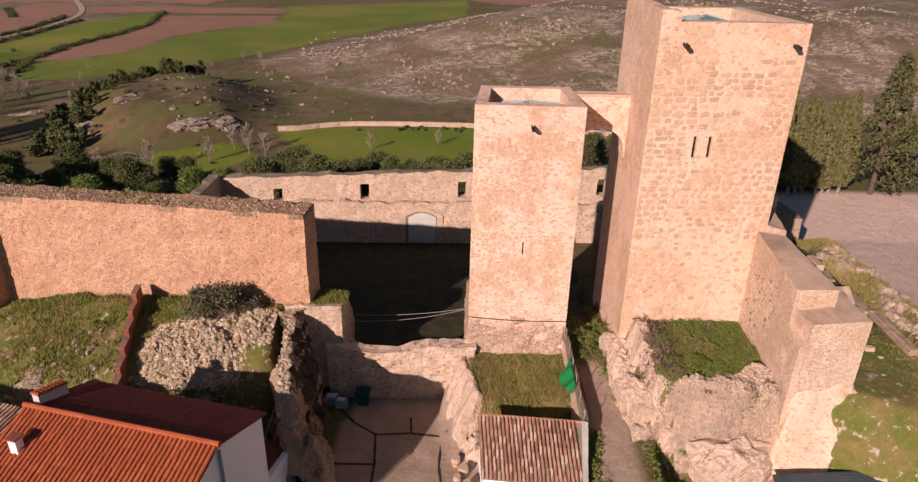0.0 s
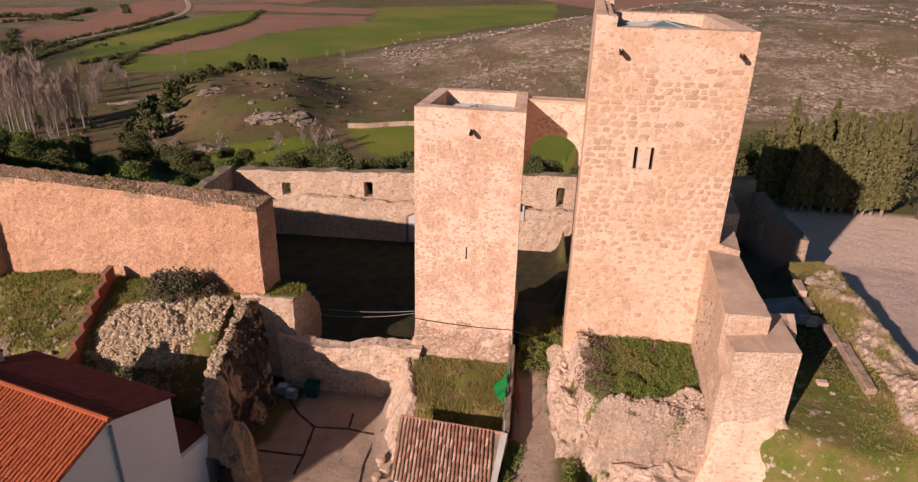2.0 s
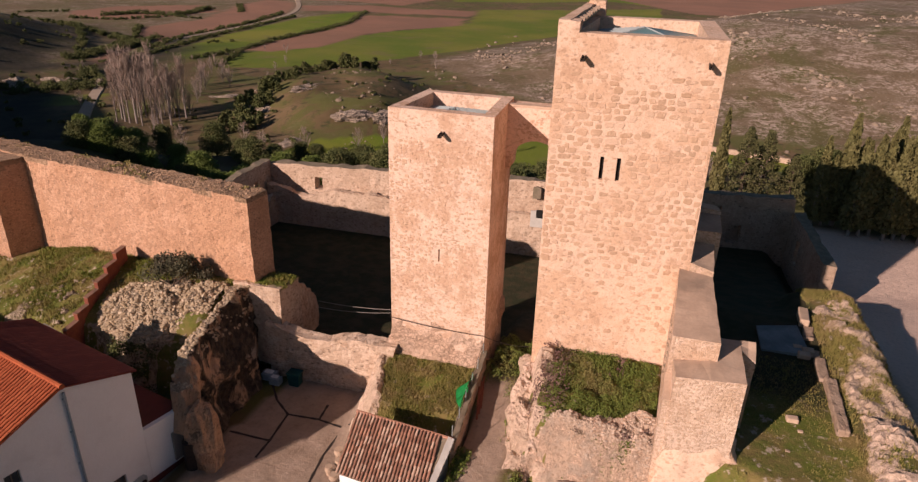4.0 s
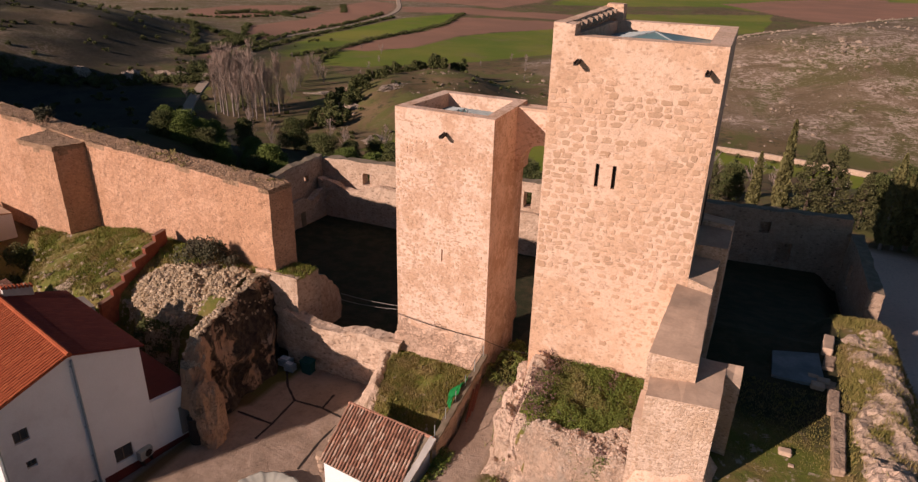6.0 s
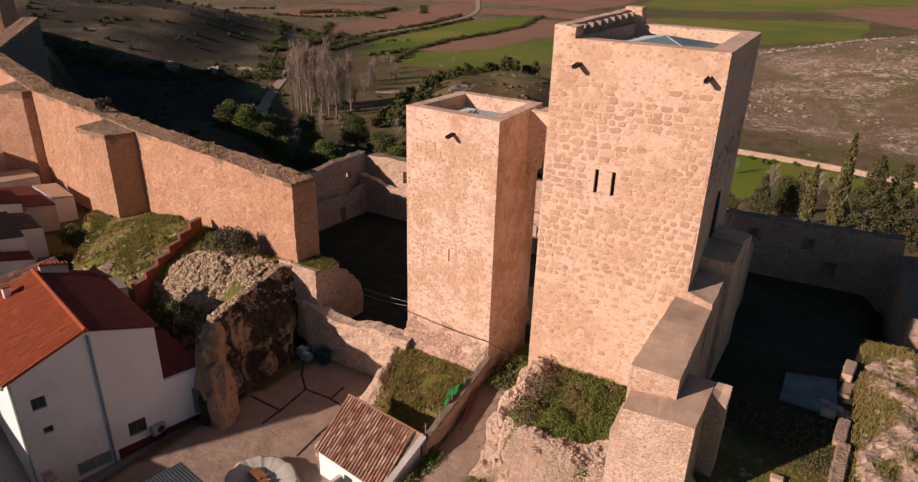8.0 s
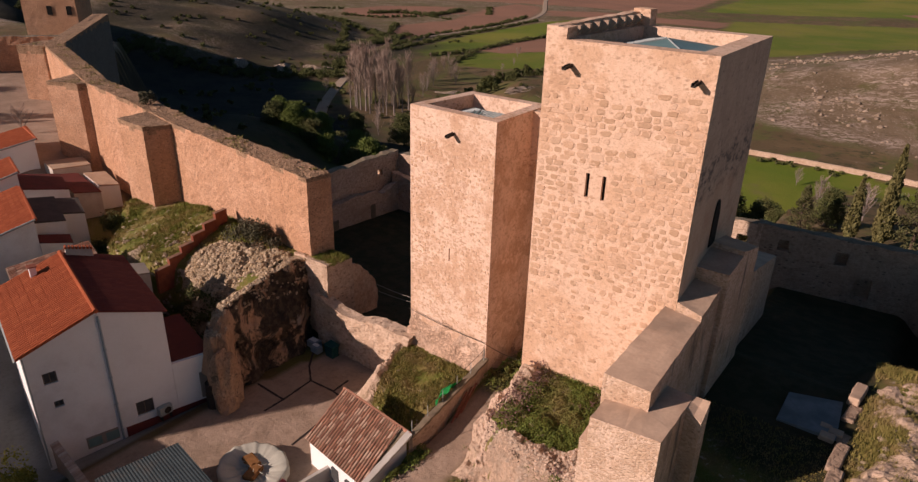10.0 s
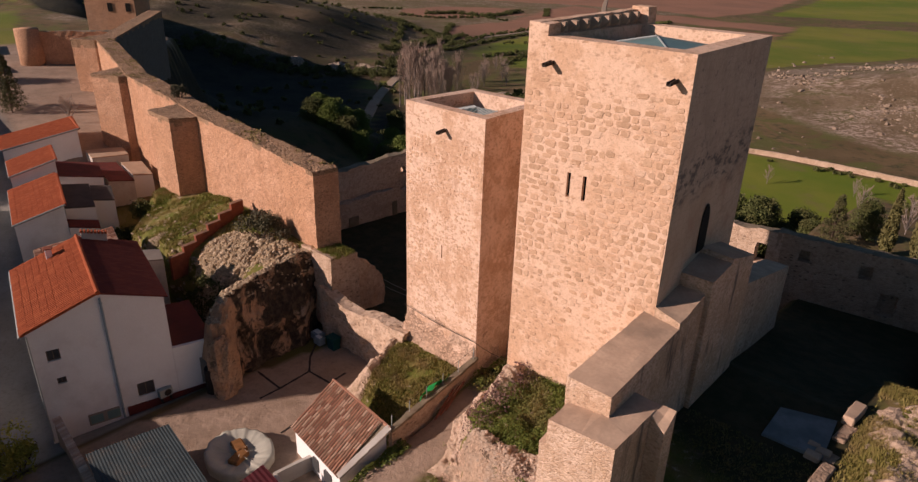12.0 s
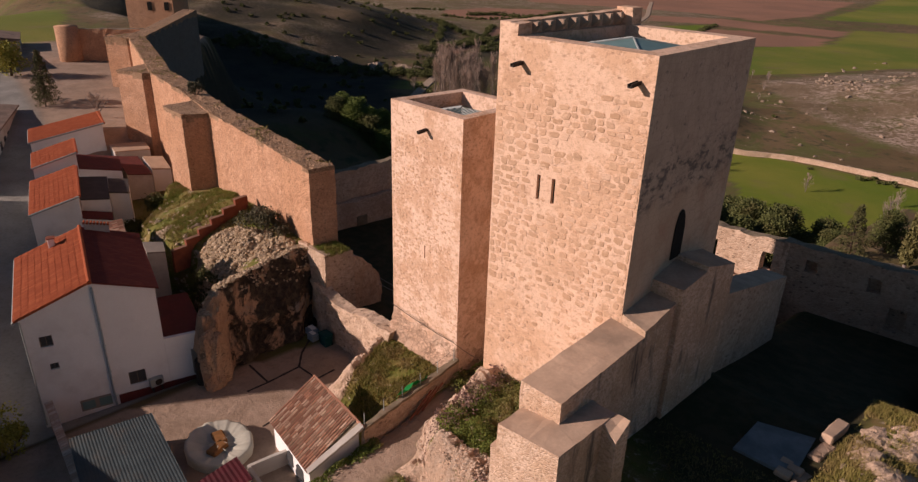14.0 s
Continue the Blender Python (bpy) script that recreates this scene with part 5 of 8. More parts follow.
def tiled_slope(roof, origin, u, v, width, rise, pitch, row, count, piece_mat, joined_mat, arch=0.8):
    """Covers a slope with barrel tiles from the eave up: the first count are pieces of their own, the others one mesh."""
    u, v = Vector(u).normalized(), Vector(v).normalized()
    n = u.cross(v)
    if n.z < 0:
        n = -n
    cols, rows = int(width / pitch), int(rise / row)
    verts, faces = tile_mesh(row * 1.25, pitch * (0.37 if arch > 0.75 else 0.44), 5, arch)
    me = bpy.data.meshes.new("tile")
    me.from_pydata(verts, [], faces)
    me.materials.append(piece_mat)
    allv, allf = [], []
    done = 0
    rng = random.Random(int(width * 100 + rise * 10))
    for c in range(cols):
        for r in range(rows):
            p = Vector(origin) + u * ((c + 0.5) * width / cols + rng.uniform(-0.012, 0.012)) + v * (r * rise / rows + rng.uniform(-0.015, 0.015)) + n * (0.05 + 0.012 * (rows - r) / rows)
            m = Matrix((u, v, n)).transposed().to_4x4()
            m.translation = p
            m = m @ pose(0, 0, 0, 1.5, rng.uniform(-2, 2), rng.uniform(-1.6, 1.6))
            if done < count:
                ob = new("tile", me)
                ob.parent = roof
                ob.matrix_local = m
                done += 1
            else:
                k = len(allv)
                allv += [m @ Vector(w) for w in verts]
                allf += [tuple(k + i for i in f) for f in faces]
    if allv:
        ob = raw("tiles", [tuple(w) for w in allv], allf, joined_mat, roof)
        ob["kind"] = "stuff"


def wall_with_holes(wl, wr, h0, el, er, peak, holes, thick):
    """A gable wall in local x and z (front at y 0), from -wl to wr, eaves at el and er: windows cut through; returns a bmesh."""
    bm = bmesh.new()
    h1 = min(el, er)
    xs = sorted({-wl, 0.0, wr, *[q for a in holes for q in a[:2]]})
    zs = sorted({h0, h1, *[q for a in holes for q in a[2:4]]})
    grid = {}

    def vert(x, z, y):
        key = (round(x, 4), round(z, 4), y)
        if key not in grid:
            grid[key] = bm.verts.new((x, y, z))
        return grid[key]

    for i in range(len(xs) - 1):
        for j in range(len(zs) - 1):
            x0, x1, z0, z1 = xs[i], xs[i + 1], zs[j], zs[j + 1]
            mx, mz = (x0 + x1) / 2, (z0 + z1) / 2
            if any(a[0] < mx < a[1] and a[2] < mz < a[3] for a in holes):
                for p, q in (((x0, z0), (x1, z0)), ((x1, z0), (x1, z1)), ((x1, z1), (x0, z1)), ((x0, z1), (x0, z0))):
                    ex, ez = (p[0] + q[0]) / 2, (p[1] + q[1]) / 2
                    if any(a[0] + 1e-4 < ex < a[1] - 1e-4 and a[2] + 1e-4 < ez < a[3] - 1e-4 for a in holes):
                        continue
                    bm.faces.new((vert(*p, 0), vert(*q, 0), vert(*q, thick), vert(*p, thick)))
                continue
            bm.faces.new((vert(x0, z0, 0), vert(x1, z0, 0), vert(x1, z1, 0), vert(x0, z1, 0)))
            bm.faces.new((vert(x0, z1, thick), vert(x1, z1, thick), vert(x1, z0, thick), vert(x0, z0, thick)))
    crown = [(x, h1) for x in xs] + ([(wr, er)] if er > h1 else []) + [(0, peak)] + ([(-wl, el)] if el > h1 else [])
    bm.faces.new([vert(x, z, 0) for x, z in crown])
    bm.faces.new([vert(x, z, thick) for x, z in crown[::-1]])
    bmesh.ops.recalc_face_normals(bm, faces=bm.faces[:])
    return bm


def window_in(house, x, z, w, h, deep=0.16, bars=1, mat=None):
    """A framed window set back in its opening; x, z: centre."""
    win = new("window")
    win.parent = house
    win.location = (x, deep, z)
    for name, (x0, x1, z0, z1) in (("jamb", (-w / 2, -w / 2 + 0.06, -h / 2, h / 2)), ("jamb", (w / 2 - 0.06, w / 2, -h / 2, h / 2)), ("head", (-w / 2 + 0.06, w / 2 - 0.06, h / 2 - 0.06, h / 2)), ("sill", (-w / 2 + 0.06, w / 2 - 0.06, -h / 2, -h / 2 + 0.06))):
        bm = bmesh.new()
        box(bm, x0, x1, -0.02, 0.05, z0, z1)
        part(name, bm, mat or M["frame"], win)
    bm = bmesh.new()
    box(bm, -w / 2 + 0.05, w / 2 - 0.05, 0.02, 0.035, -h / 2 + 0.05, h / 2 - 0.05)
    part("pane", bm, M["glass"], win)
    for k in range(bars):
        bx = -w / 2 + w * (k + 1) / (bars + 1)
        bm = bmesh.new()
        box(bm, bx - 0.02, bx + 0.02, -0.03, 0.02, -h / 2 + 0.06, h / 2 - 0.06)
        part("mullion", bm, mat or M["frame"], win)


def house(label, at, turn, wl, wr, length, el, er, ridge, windows, tile_pieces=0, group="", pitch=0.23):
    """A gabled house; local x runs across the gable, which looks to local -y; z from its floor."""
    top = thing("house", label, "house", group=group)
    top.matrix_basis = pose(*at, 0, 0, turn)
    bm = wall_with_holes(wl, wr, 0, el, er, ridge, [(x - a / 2, x + a / 2, z - b / 2, z + b / 2) for x, z, a, b in windows], 0.3)
    part("gable_wall", bm, M["white"], top)
    for args in ((-wl, -wl + 0.3, 0.303, length - 0.3, 0, el), (wr - 0.3, wr, 0.303, length - 0.3, 0, er)):
        bm = bmesh.new()
        box(bm, *args)
        part("side_wall", bm, M["white"], top)
    bm = wall_with_holes(wl, wr, 0, el, er, ridge, [], 0.29)
    bmesh.ops.translate(bm, verts=bm.verts[:], vec=(0, length - 0.29, 0))
    part("rear_wall", bm, M["white"], top)
    for x, z, a, b in windows:
        window_in(top, x, z, a, b)
    over, side = 0.16, 0.22
    # the rear slope gets its shade from the darker tile colours
    for sgn, w, eave, mats, count in ((-1, wl, el, (M["red_tile"], M["red_tile_i"]), tile_pieces), (1, wr, er, (M["shade_tile"], M["shade_tile_i"]), 0)):
        rise = ridge - eave
        slope = Vector((-sgn * w, 0, rise)).normalized()
        eave_p = Vector((sgn * w, 0, eave)) - slope * side
        run = math.hypot(w, rise) + side
        roof = new("roof_slope")
        roof.parent = top
        bm = bmesh.new()
        nrm = Vector((sgn * rise, 0, w)).normalized()
        a = eave_p + Vector((0, -over, 0))
        b = eave_p + Vector((0, length + over, 0))
        q = [a, b, b + slope * run, a + slope * run]
        vs = [bm.verts.new(p + nrm * 0.02) for p in q] + [bm.verts.new(p + nrm * 0.10) for p in q]
        for f in ((3, 2, 1, 0), (4, 5, 6, 7), (0, 1, 5, 4), (1, 2, 6, 5), (2, 3, 7, 6), (3, 0, 4, 7)):
            bm.faces.new([vs[i] for i in f])
        bmesh.ops.recalc_face_normals(bm, faces=bm.faces[:])
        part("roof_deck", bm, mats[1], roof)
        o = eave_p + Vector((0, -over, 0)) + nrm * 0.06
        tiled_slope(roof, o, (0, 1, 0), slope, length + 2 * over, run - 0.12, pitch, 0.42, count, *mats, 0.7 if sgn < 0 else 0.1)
    for k in range(int((length + 0.4) / 0.4)):
        bm = bmesh.new()
        rod(bm, (0, -0.2 + k * 0.4, ridge + 0.12), (0, 0.24 + k * 0.4, ridge + 0.14), 0.15, 0.13, 8)
        part("ridge_tile", bm, M["red_tile"], top)
    return top


# the white house in the yard's corner
home = house("white two-storey house with an orange tiled roof", (-10.22, 22.62, -0.9), 76.5, 4.15, 3.62, 9.6, 8.09, 8.47, 9.68,
             [(-3.0, 6.27, 0.72, 0.78), (-2.88, 4.4, 0.5, 0.46), (1.63, 2.05, 1.05, 1.05)], 300)
bm = bmesh.new()
rod(bm, (0.05, -0.09, 0.0), (0.05, -0.09, 9.4), 0.07, 0.07, 8)
part("drainpipe", bm, M["pipe"], home, "grey-blue drainpipe")
for k in range(5):
    bm = bmesh.new()
    box(bm, -0.06, 0.16, -0.05, 0.0, 1.0 + 2 * k, 1.05 + 2 * k)
    part("pipe_bracket", bm, M["pipe"], home)
bm = bmesh.new()
box(bm, 0.3, 6.2, -0.05, -0.003, 0, 1.05)
part("skirting", bm, M["skirting"], home, "dark red painted skirting")
bm = bmesh.new()
rod(bm, (-4.42, -0.2, 8.0), (-4.42, 9.8, 8.0), 0.08, 0.08, 8)
part("gutter", bm, M["slat"], home, "pale gutter along the eave")
bm = bmesh.new()
rod(bm, (-4.1, -0.12, 0.3), (-4.1, -0.12, 8.0), 0.05, 0.05, 8)
part("downpipe", bm, M["slat"], home)
bm = bmesh.new()
soft_box(bm, -2.0, -0.15, -0.05, 0.0, 0.5, 1.35, 0.01)
part("shutter", bm, M["concrete"], home, "low grey shuttered hatch")
for x0 in (-2.1, -1.1):
    bm = bmesh.new()
    box(bm, x0 + 0.2, x0 + 0.95, -0.075, -0.052, 0.62, 1.22)
    part("hatch_pane", bm, M["plastic_teal"], home, "teal-grey hatch panel")
chimney = new("chimney")
chimney.parent = home
bm = bmesh.new()
soft_box(bm, -2.1, -1.7, 8.3, 8.7, 8.6, 9.75, 0.02)
part("stack", bm, M["white"], chimney)
bm = bmesh.new()
soft_box(bm, -2.18, -1.62, 8.22, 8.78, 9.75, 9.83, 0.02)
part("cap", bm, M["brick"], chimney)
bm = bmesh.new()
prism(bm, [(0.3, 9.25), (1.9, 9.25), (1.9, 9.6), (0.3, 9.6)], 8.4, [10.2, 9.8, 9.8, 10.2])
part("party_wall", bm, M["white2"], home)
for k in range(8):
    bm = bmesh.new()
    rod(bm, (0.32 + 0.22 * k, 9.18, 10.24 - 0.055 * k), (0.38 + 0.22 * k, 9.68, 10.22 - 0.055 * k), 0.09, 0.08, 6)
    part("party_tile", bm, M["red_tile"], home)
# lean-to behind it
bm = bmesh.new()
prism(bm, [(3.63, 0.0), (6.2, 0.0), (6.2, 6.5), (3.63, 6.5)], 0.0, [4.5, 4.42, 4.1, 4.2])
part("lean_to_wall", bm, M["white"], home)
bm = bmesh.new()
prism(bm, [(3.63, 0.3), (6.3, 0.3), (6.3, 6.7), (3.63, 6.7)], [4.43, 4.36, 4.13, 4.22], [4.5, 4.44, 4.24, 4.34])
part("lean_to_roof", bm, M["skirting"], home, "dark red lean-to roof")
bm = bmesh.new()
soft_box(bm, 5.2, 6.0, -0.09, 0.08, 1.2, 3.2, 0.02)
part("door", bm, M["concrete"], home)

unit = thing("air_conditioner", "white outdoor air-conditioning unit beside the house wall", "air conditioner", (-9.42, 25.2, -0.1))
bm = bmesh.new()
soft_box(bm, -0.2, 0.2, -0.45, 0.45, 0.35, 0.98, 0.03)
part("casing", bm, M["slat"], unit)
bm = bmesh.new()
rod(bm, (0.19, 0.1, 0.66), (0.215, 0.1, 0.66), 0.24, 0.24, 16)
part("fan_grille", bm, M["iron"], unit)
for y in (-0.3, 0.3):
    bm = bmesh.new()
    box(bm, -0.2, 0.2, y - 0.03, y + 0.03, -0.05, 0.35)
    part("bracket", bm, M["iron"], unit)

# houses up the street
row = dict(group="houses along the street")


def row_house(label, ef, rf, rb, eb, ze, zr, z0):
    """A street house under one orange slope: eave and ridge corners, front and back, at heights ze and zr."""
    top = thing("house", label, "house", (ef[0], ef[1], z0), row["group"])
    bm = bmesh.new()
    prism(bm, [ef, rf, rb, eb], z0, [ze, zr, zr, ze])
    bmesh.ops.recalc_face_normals(bm, faces=bm.faces[:])
    local(part("wall_shell", bm, M["white"], top), top)
    roof = new("roof_slope")
    roof.parent = top
    roof.matrix_parent_inverse = Matrix.Translation(top.location).inverted()
    a, b, c, d = [Vector((*p, z)) for p, z in ((ef, ze), (rf, zr), (rb, zr), (eb, ze))]
    mid = (a + b + c + d) / 4
    a, b, c, d = [mid + (p - mid) * 1.05 for p in (a, b, c, d)]
    bm = bmesh.new()
    vs = [bm.verts.new(p + Vector((0, 0, h))) for h in (0.03, 0.13) for p in (a, b, c, d)]
    for f in ((3, 2, 1, 0), (4, 5, 6, 7), (0, 1, 5, 4), (1, 2, 6, 5), (2, 3, 7, 6), (3, 0, 4, 7)):
        bm.faces.new([vs[i] for i in f])
    bmesh.ops.recalc_face_normals(bm, faces=bm.faces[:])
    part("roof_deck", bm, M["red_tile_i"], roof)
    tiled_slope(roof, a + Vector((0, 0, 0.12)), d - a, b - a, (d - a).length, (b - a).length, 0.25, 0.42, 0, M["red_tile"], M["red_tile_i"], 0.6)
    for p, q, r in ((b, c, 0.15), (a, b, 0.09), (a, d, 0.07)):
        bm = bmesh.new()
        rod(bm, p + Vector((0, 0, 0.14)), q + Vector((0, 0, 0.14)), r, r, 6)
        part("ridge_tile" if r > 0.1 else "verge", bm, M["red_tile"] if r > 0.1 else M["slat"], roof)
    return top


row_house("small white house under one orange tiled slope", (-35.1, 24.7), (-34.0, 28.6), (-43.0, 31.0), (-44.6, 27.1), 5.0, 6.2, 0.0)
row_house("small white house under one orange tiled slope", (-45.5, 27.7), (-44.6, 31.7), (-49.9, 33.0), (-51.0, 29.0), 6.15, 7.3, 0.8)
row_house("wide white house under one orange tiled slope", (-57.9, 30.4), (-56.6, 38.2), (-62.6, 39.4), (-64.2, 31.9), 5.6, 7.0, 2.0)


def shed(label, foot, z0, tops, over, roof_mat, wall_mat, holes=()):
    top = thing("shed", label, "shed", (foot[0][0], foot[0][1], z0))
    bm = bmesh.new()
    prism(bm, foot, z0, tops)
    bmesh.ops.recalc_face_normals(bm, faces=bm.faces[:])
    local(part("wall_shell", bm, wall_mat, top), top)
    cx, cy = sum(p[0] for p in foot) / len(foot), sum(p[1] for p in foot) / len(foot)
    bm = bmesh.new()
    wide = [(cx + (x - cx) * over, cy + (y - cy) * over) for x, y in foot]
    prism(bm, wide, [z + 0.004 for z in tops], [z + 0.12 for z in tops])
    bmesh.ops.recalc_face_normals(bm, faces=bm.faces[:])
    local(part("roof", bm, roof_mat, top), top)
    return top


shed("white annex with a dark slate roof", [(-43.0, 31.02), (-36.0, 29.2), (-35.4, 31.6), (-42.2, 33.6)], 0.0, [5.2, 5.2, 4.9, 4.9], 1.02, M["slate"], M["white"])
shed("white wing of the street house", [(-42.0, 33.62), (-37.6, 32.3), (-37.0, 34.0), (-41.3, 35.4)], 0.0, [4.75, 4.75, 4.5, 4.5], 1.02, M["slate"], M["white"])
shed("low porch with a dark red roof", [(-35.3, 28.95), (-33.9, 28.6), (-33.3, 31.0), (-34.7, 31.4)], 0.0, [4.3, 4.1, 3.5, 3.7], 1.03, M["skirting"], M["white"])
shed("white annex with a dark red roof", [(-50.0, 33.05), (-44.7, 31.75), (-43.5, 35.6), (-48.8, 37.1)], 0.6, [5.6, 5.6, 4.9, 4.9], 1.02, M["skirting"], M["white"])
shed("small white outhouse with a red roof edge", [(-52.0, 37.6), (-44.5, 36.4), (-43.8, 38.8), (-51.4, 40.0)], 1.0, [4.0, 4.0, 3.7, 3.7], 1.02, M["skirting"], M["white2"])
shed("low white outhouse with a flat roof", [(-51.0, 40.4), (-45.6, 39.5), (-45.0, 41.4), (-50.4, 42.6)], 1.0, [3.7, 3.7, 3.5, 3.5], 1.01, M["render"], M["white"])
shed("low white outhouse with a flat roof", [(-56.2, 38.5), (-52.6, 37.9), (-52.0, 41.8), (-55.6, 42.6)], 1.5, [4.4, 4.4, 4.2, 4.2], 1.01, M["render"], M["white2"])
shed("low grey store behind the white house", [(-21.4, 29.6), (-19.2, 29.1), (-18.9, 30.4), (-20.8, 31.0)], -0.9, [5.6, 5.6, 5.4, 5.4], 1.02, M["concrete"], M["white2"])
shed("older house with a weathered tiled roof", [(-29.8, 24.5), (-20.0, 22.0), (-18.6, 27.8), (-28.2, 30.3)], -0.9, [4.4, 4.4, 5.2, 5.2], 1.03, M["old_roof"], M["white2"])
old_home = next(o for o in bpy.data.objects if o.name.startswith("shed") and o["label"].startswith("older"))
old_cover = new("tile_cover")
old_cover.parent = old_home
old_cover.matrix_parent_inverse = Matrix.Translation(old_home.location).inverted()
tiled_slope(old_cover, (-29.8, 24.5, 4.5), (9.8, -2.5, 0), (1.4, 5.9, 0.8), 10.1, 6.0, 0.25, 0.42, 0, M["old_tile"], M["old_tile_i"])


def town_block(label, foot, z0, z1, doors, mat):
    """A long street building; doors: openings (u, low, width, height) on its first side."""
    top = thing("town_building", label, "building", (foot[0][0], foot[0][1], z0))
    (ax, ay), (bx, by) = foot[0], foot[1]
    L = math.hypot(bx - ax, by - ay)
    bm = bmesh.new()
    prism(bm, foot, z0, z1)
    bmesh.ops.recalc_face_normals(bm, faces=bm.faces[:])
    local(part("wall_shell", bm, mat, top), top)
    cx, cy = sum(p[0] for p in foot) / 4, sum(p[1] for p in foot) / 4
    bm = bmesh.new()
    prism(bm, [(cx + (x - cx) * 1.06, cy + (y - cy) * 1.06) for x, y in foot], z1 + 0.004, [z1 + 0.2, z1 + 0.2, z1 + 1.3, z1 + 1.3])
    bmesh.ops.recalc_face_normals(bm, faces=bm.faces[:])
    local(part("roof", bm, M["old_roof"], top), top)
    d = Vector((bx - ax, by - ay, 0)).normalized()
    nn = Vector((d.y, -d.x, 0))
    for u, low, w, h in doors:
        p = Vector((ax, ay, 0)) + d * u
        bm = bmesh.new()
        for a, b, e in ((-w / 2 - 0.08, w / 2 + 0.08, 0.03), (-w / 2, w / 2, 0.05)):
            box(bm, a, b, -e, 0.02, low - (0.08 if e < 0.04 else 0), low + h + (0.08 if e < 0.04 else 0))
        m = Matrix((d, -nn, Vector((0, 0, 1)))).transposed().to_4x4()
        m.translation = p
        bmesh.ops.transform(bm, matrix=m, verts=bm.verts[:])
        local(part("window", bm, M["glass"], top), top)


town_block("long pale street building with dark windows", [(-77.0, 33.4), (-55.0, 24.9), (-58.5, 16.5), (-80.5, 25.0)], 0.0, 6.0,
           [(3.0 + 2.6 * k, 2.9, 1.0, 1.7) for k in range(9)], M["white2"])
# unseen houses added across the street to shade it and the shed roof
for label, foot, top_z in (("unseen pale town house added to shade the street", [(-3.2, 12.2), (-3.4, 5.0), (-12.0, 5.6), (-11.8, 12.8)], 5.6),
                           ("unseen pale town house added to shade the street", [(-40.1, 15.4), (-40.4, 8.8), (-56.0, 12.4), (-55.4, 18.0)], 8.6),
                           ("unseen pale town house added to shade the street", [(-12.1, 12.8), (-12.3, 5.6), (-24.0, 6.6), (-23.8, 13.4)], 5.4),
                           ("unseen pale town house added to shade the street", [(-24.1, 13.4), (-24.3, 6.6), (-40.0, 9.0), (-39.6, 15.4)], 6.6)):
    town_block(label, foot[::-1], -1.2, top_z - 1.2, [], M["white2"])
town_block("white flat-fronted house below the turret", [(-133.0, 47.5), (-122.5, 45.0), (-124.0, 38.0), (-135.0, 40.5)], 4.5, 9.0, [(3.0, 6.2, 1.0, 1.4), (7.0, 6.2, 1.0, 1.4)], M["white2"])
town_block("white town house by the square", [(-122.0, 41.0), (-106.0, 39.0), (-107.0, 30.0), (-124.0, 32.0)], 5.0, 9.6, [(3.0, 6.2, 1.0, 1.6), (8.0, 6.2, 1.0, 1.6)], M["white2"])

# far gate: turret, curtain and gate tower
gate = thing("gate_turret", "round turret at the end of a cross wall", "tower", (-107.3, 49.6, 6))
bm = bmesh.new()
rod(bm, (-107.3, 49.6, 5.0), (-107.3, 49.6, 12.9), 2.0, 1.9, 24)
bmesh.ops.triangulate(bm, faces=[f for f in bm.faces if len(f.verts) > 4])
local(shade_smooth(part("drum", bm, M["rampart"], gate)), gate)
pierced("cross_wall", "rubble wall across the end of the promenade", (-106.5, 51.0), (-98.0, 63.5), 4.5, 12.4, 1.4, [], M["rampart"])
gt = thing("gate_tower", "square ruddy gate tower with two openings", "tower", (-134, 78, 8))
bm = bmesh.new()
prism(bm, [(-138, 71), (-131, 79), (-139, 86), (-146, 78)], 2.0, 19.0)
bmesh.ops.recalc_face_normals(bm, faces=bm.faces[:])
cut_fine(bm, 1.2)
roughen(bm, 0.03, 0.8)
local(part("body", bm, M["rampart"], gt), gt)
for k in (0.5, 0.86):
    bm = bmesh.new()
    px, py = -138 + 7 * k, 71 + 8 * k
    d = Vector((7, 8, 0)).normalized()
    m = Matrix((d, Vector((-d.y, d.x, 0)), Vector((0, 0, 1)))).transposed().to_4x4()
    m.translation = (px, py, 13.1)
    box(bm, -0.5, 0.5, -0.12, 0.05, -0.9, 0.9)
    bmesh.ops.transform(bm, matrix=m, verts=bm.verts[:])
    local(part("opening", bm, M["dark"], gt), gt)

# ---- the yard ----
cot = thing("tiled_cottage", "small whitewashed cottage with an old clay-tiled roof", "house", (4.2, 29.4, 0))
A, B, C, D = Vector((1.5, 27.9, 2.2)), Vector((6.95, 27.1, 2.45)), Vector((7.35, 30.45, 3.95)), Vector((1.3, 31.2, 3.75))
bm = bmesh.new()
prism(bm, [(1.65, 28.05), (6.85, 27.28), (7.2, 30.35), (1.45, 31.05)], 0.0, [2.2, 2.42, 3.85, 3.68])
bmesh.ops.recalc_face_normals(bm, faces=bm.faces[:])
local(part("wall_shell", bm, M["white"], cot), cot)
deck = new("roof")
deck.parent = cot
deck.matrix_parent_inverse = Matrix.Translation(cot.location).inverted()
bm = bmesh.new()
up = (B - A).cross(D - A).normalized()
vs = [bm.verts.new(p + up * 0.03) for p in (A, B, C, D)] + [bm.verts.new(p + up * 0.11) for p in (A, B, C, D)]
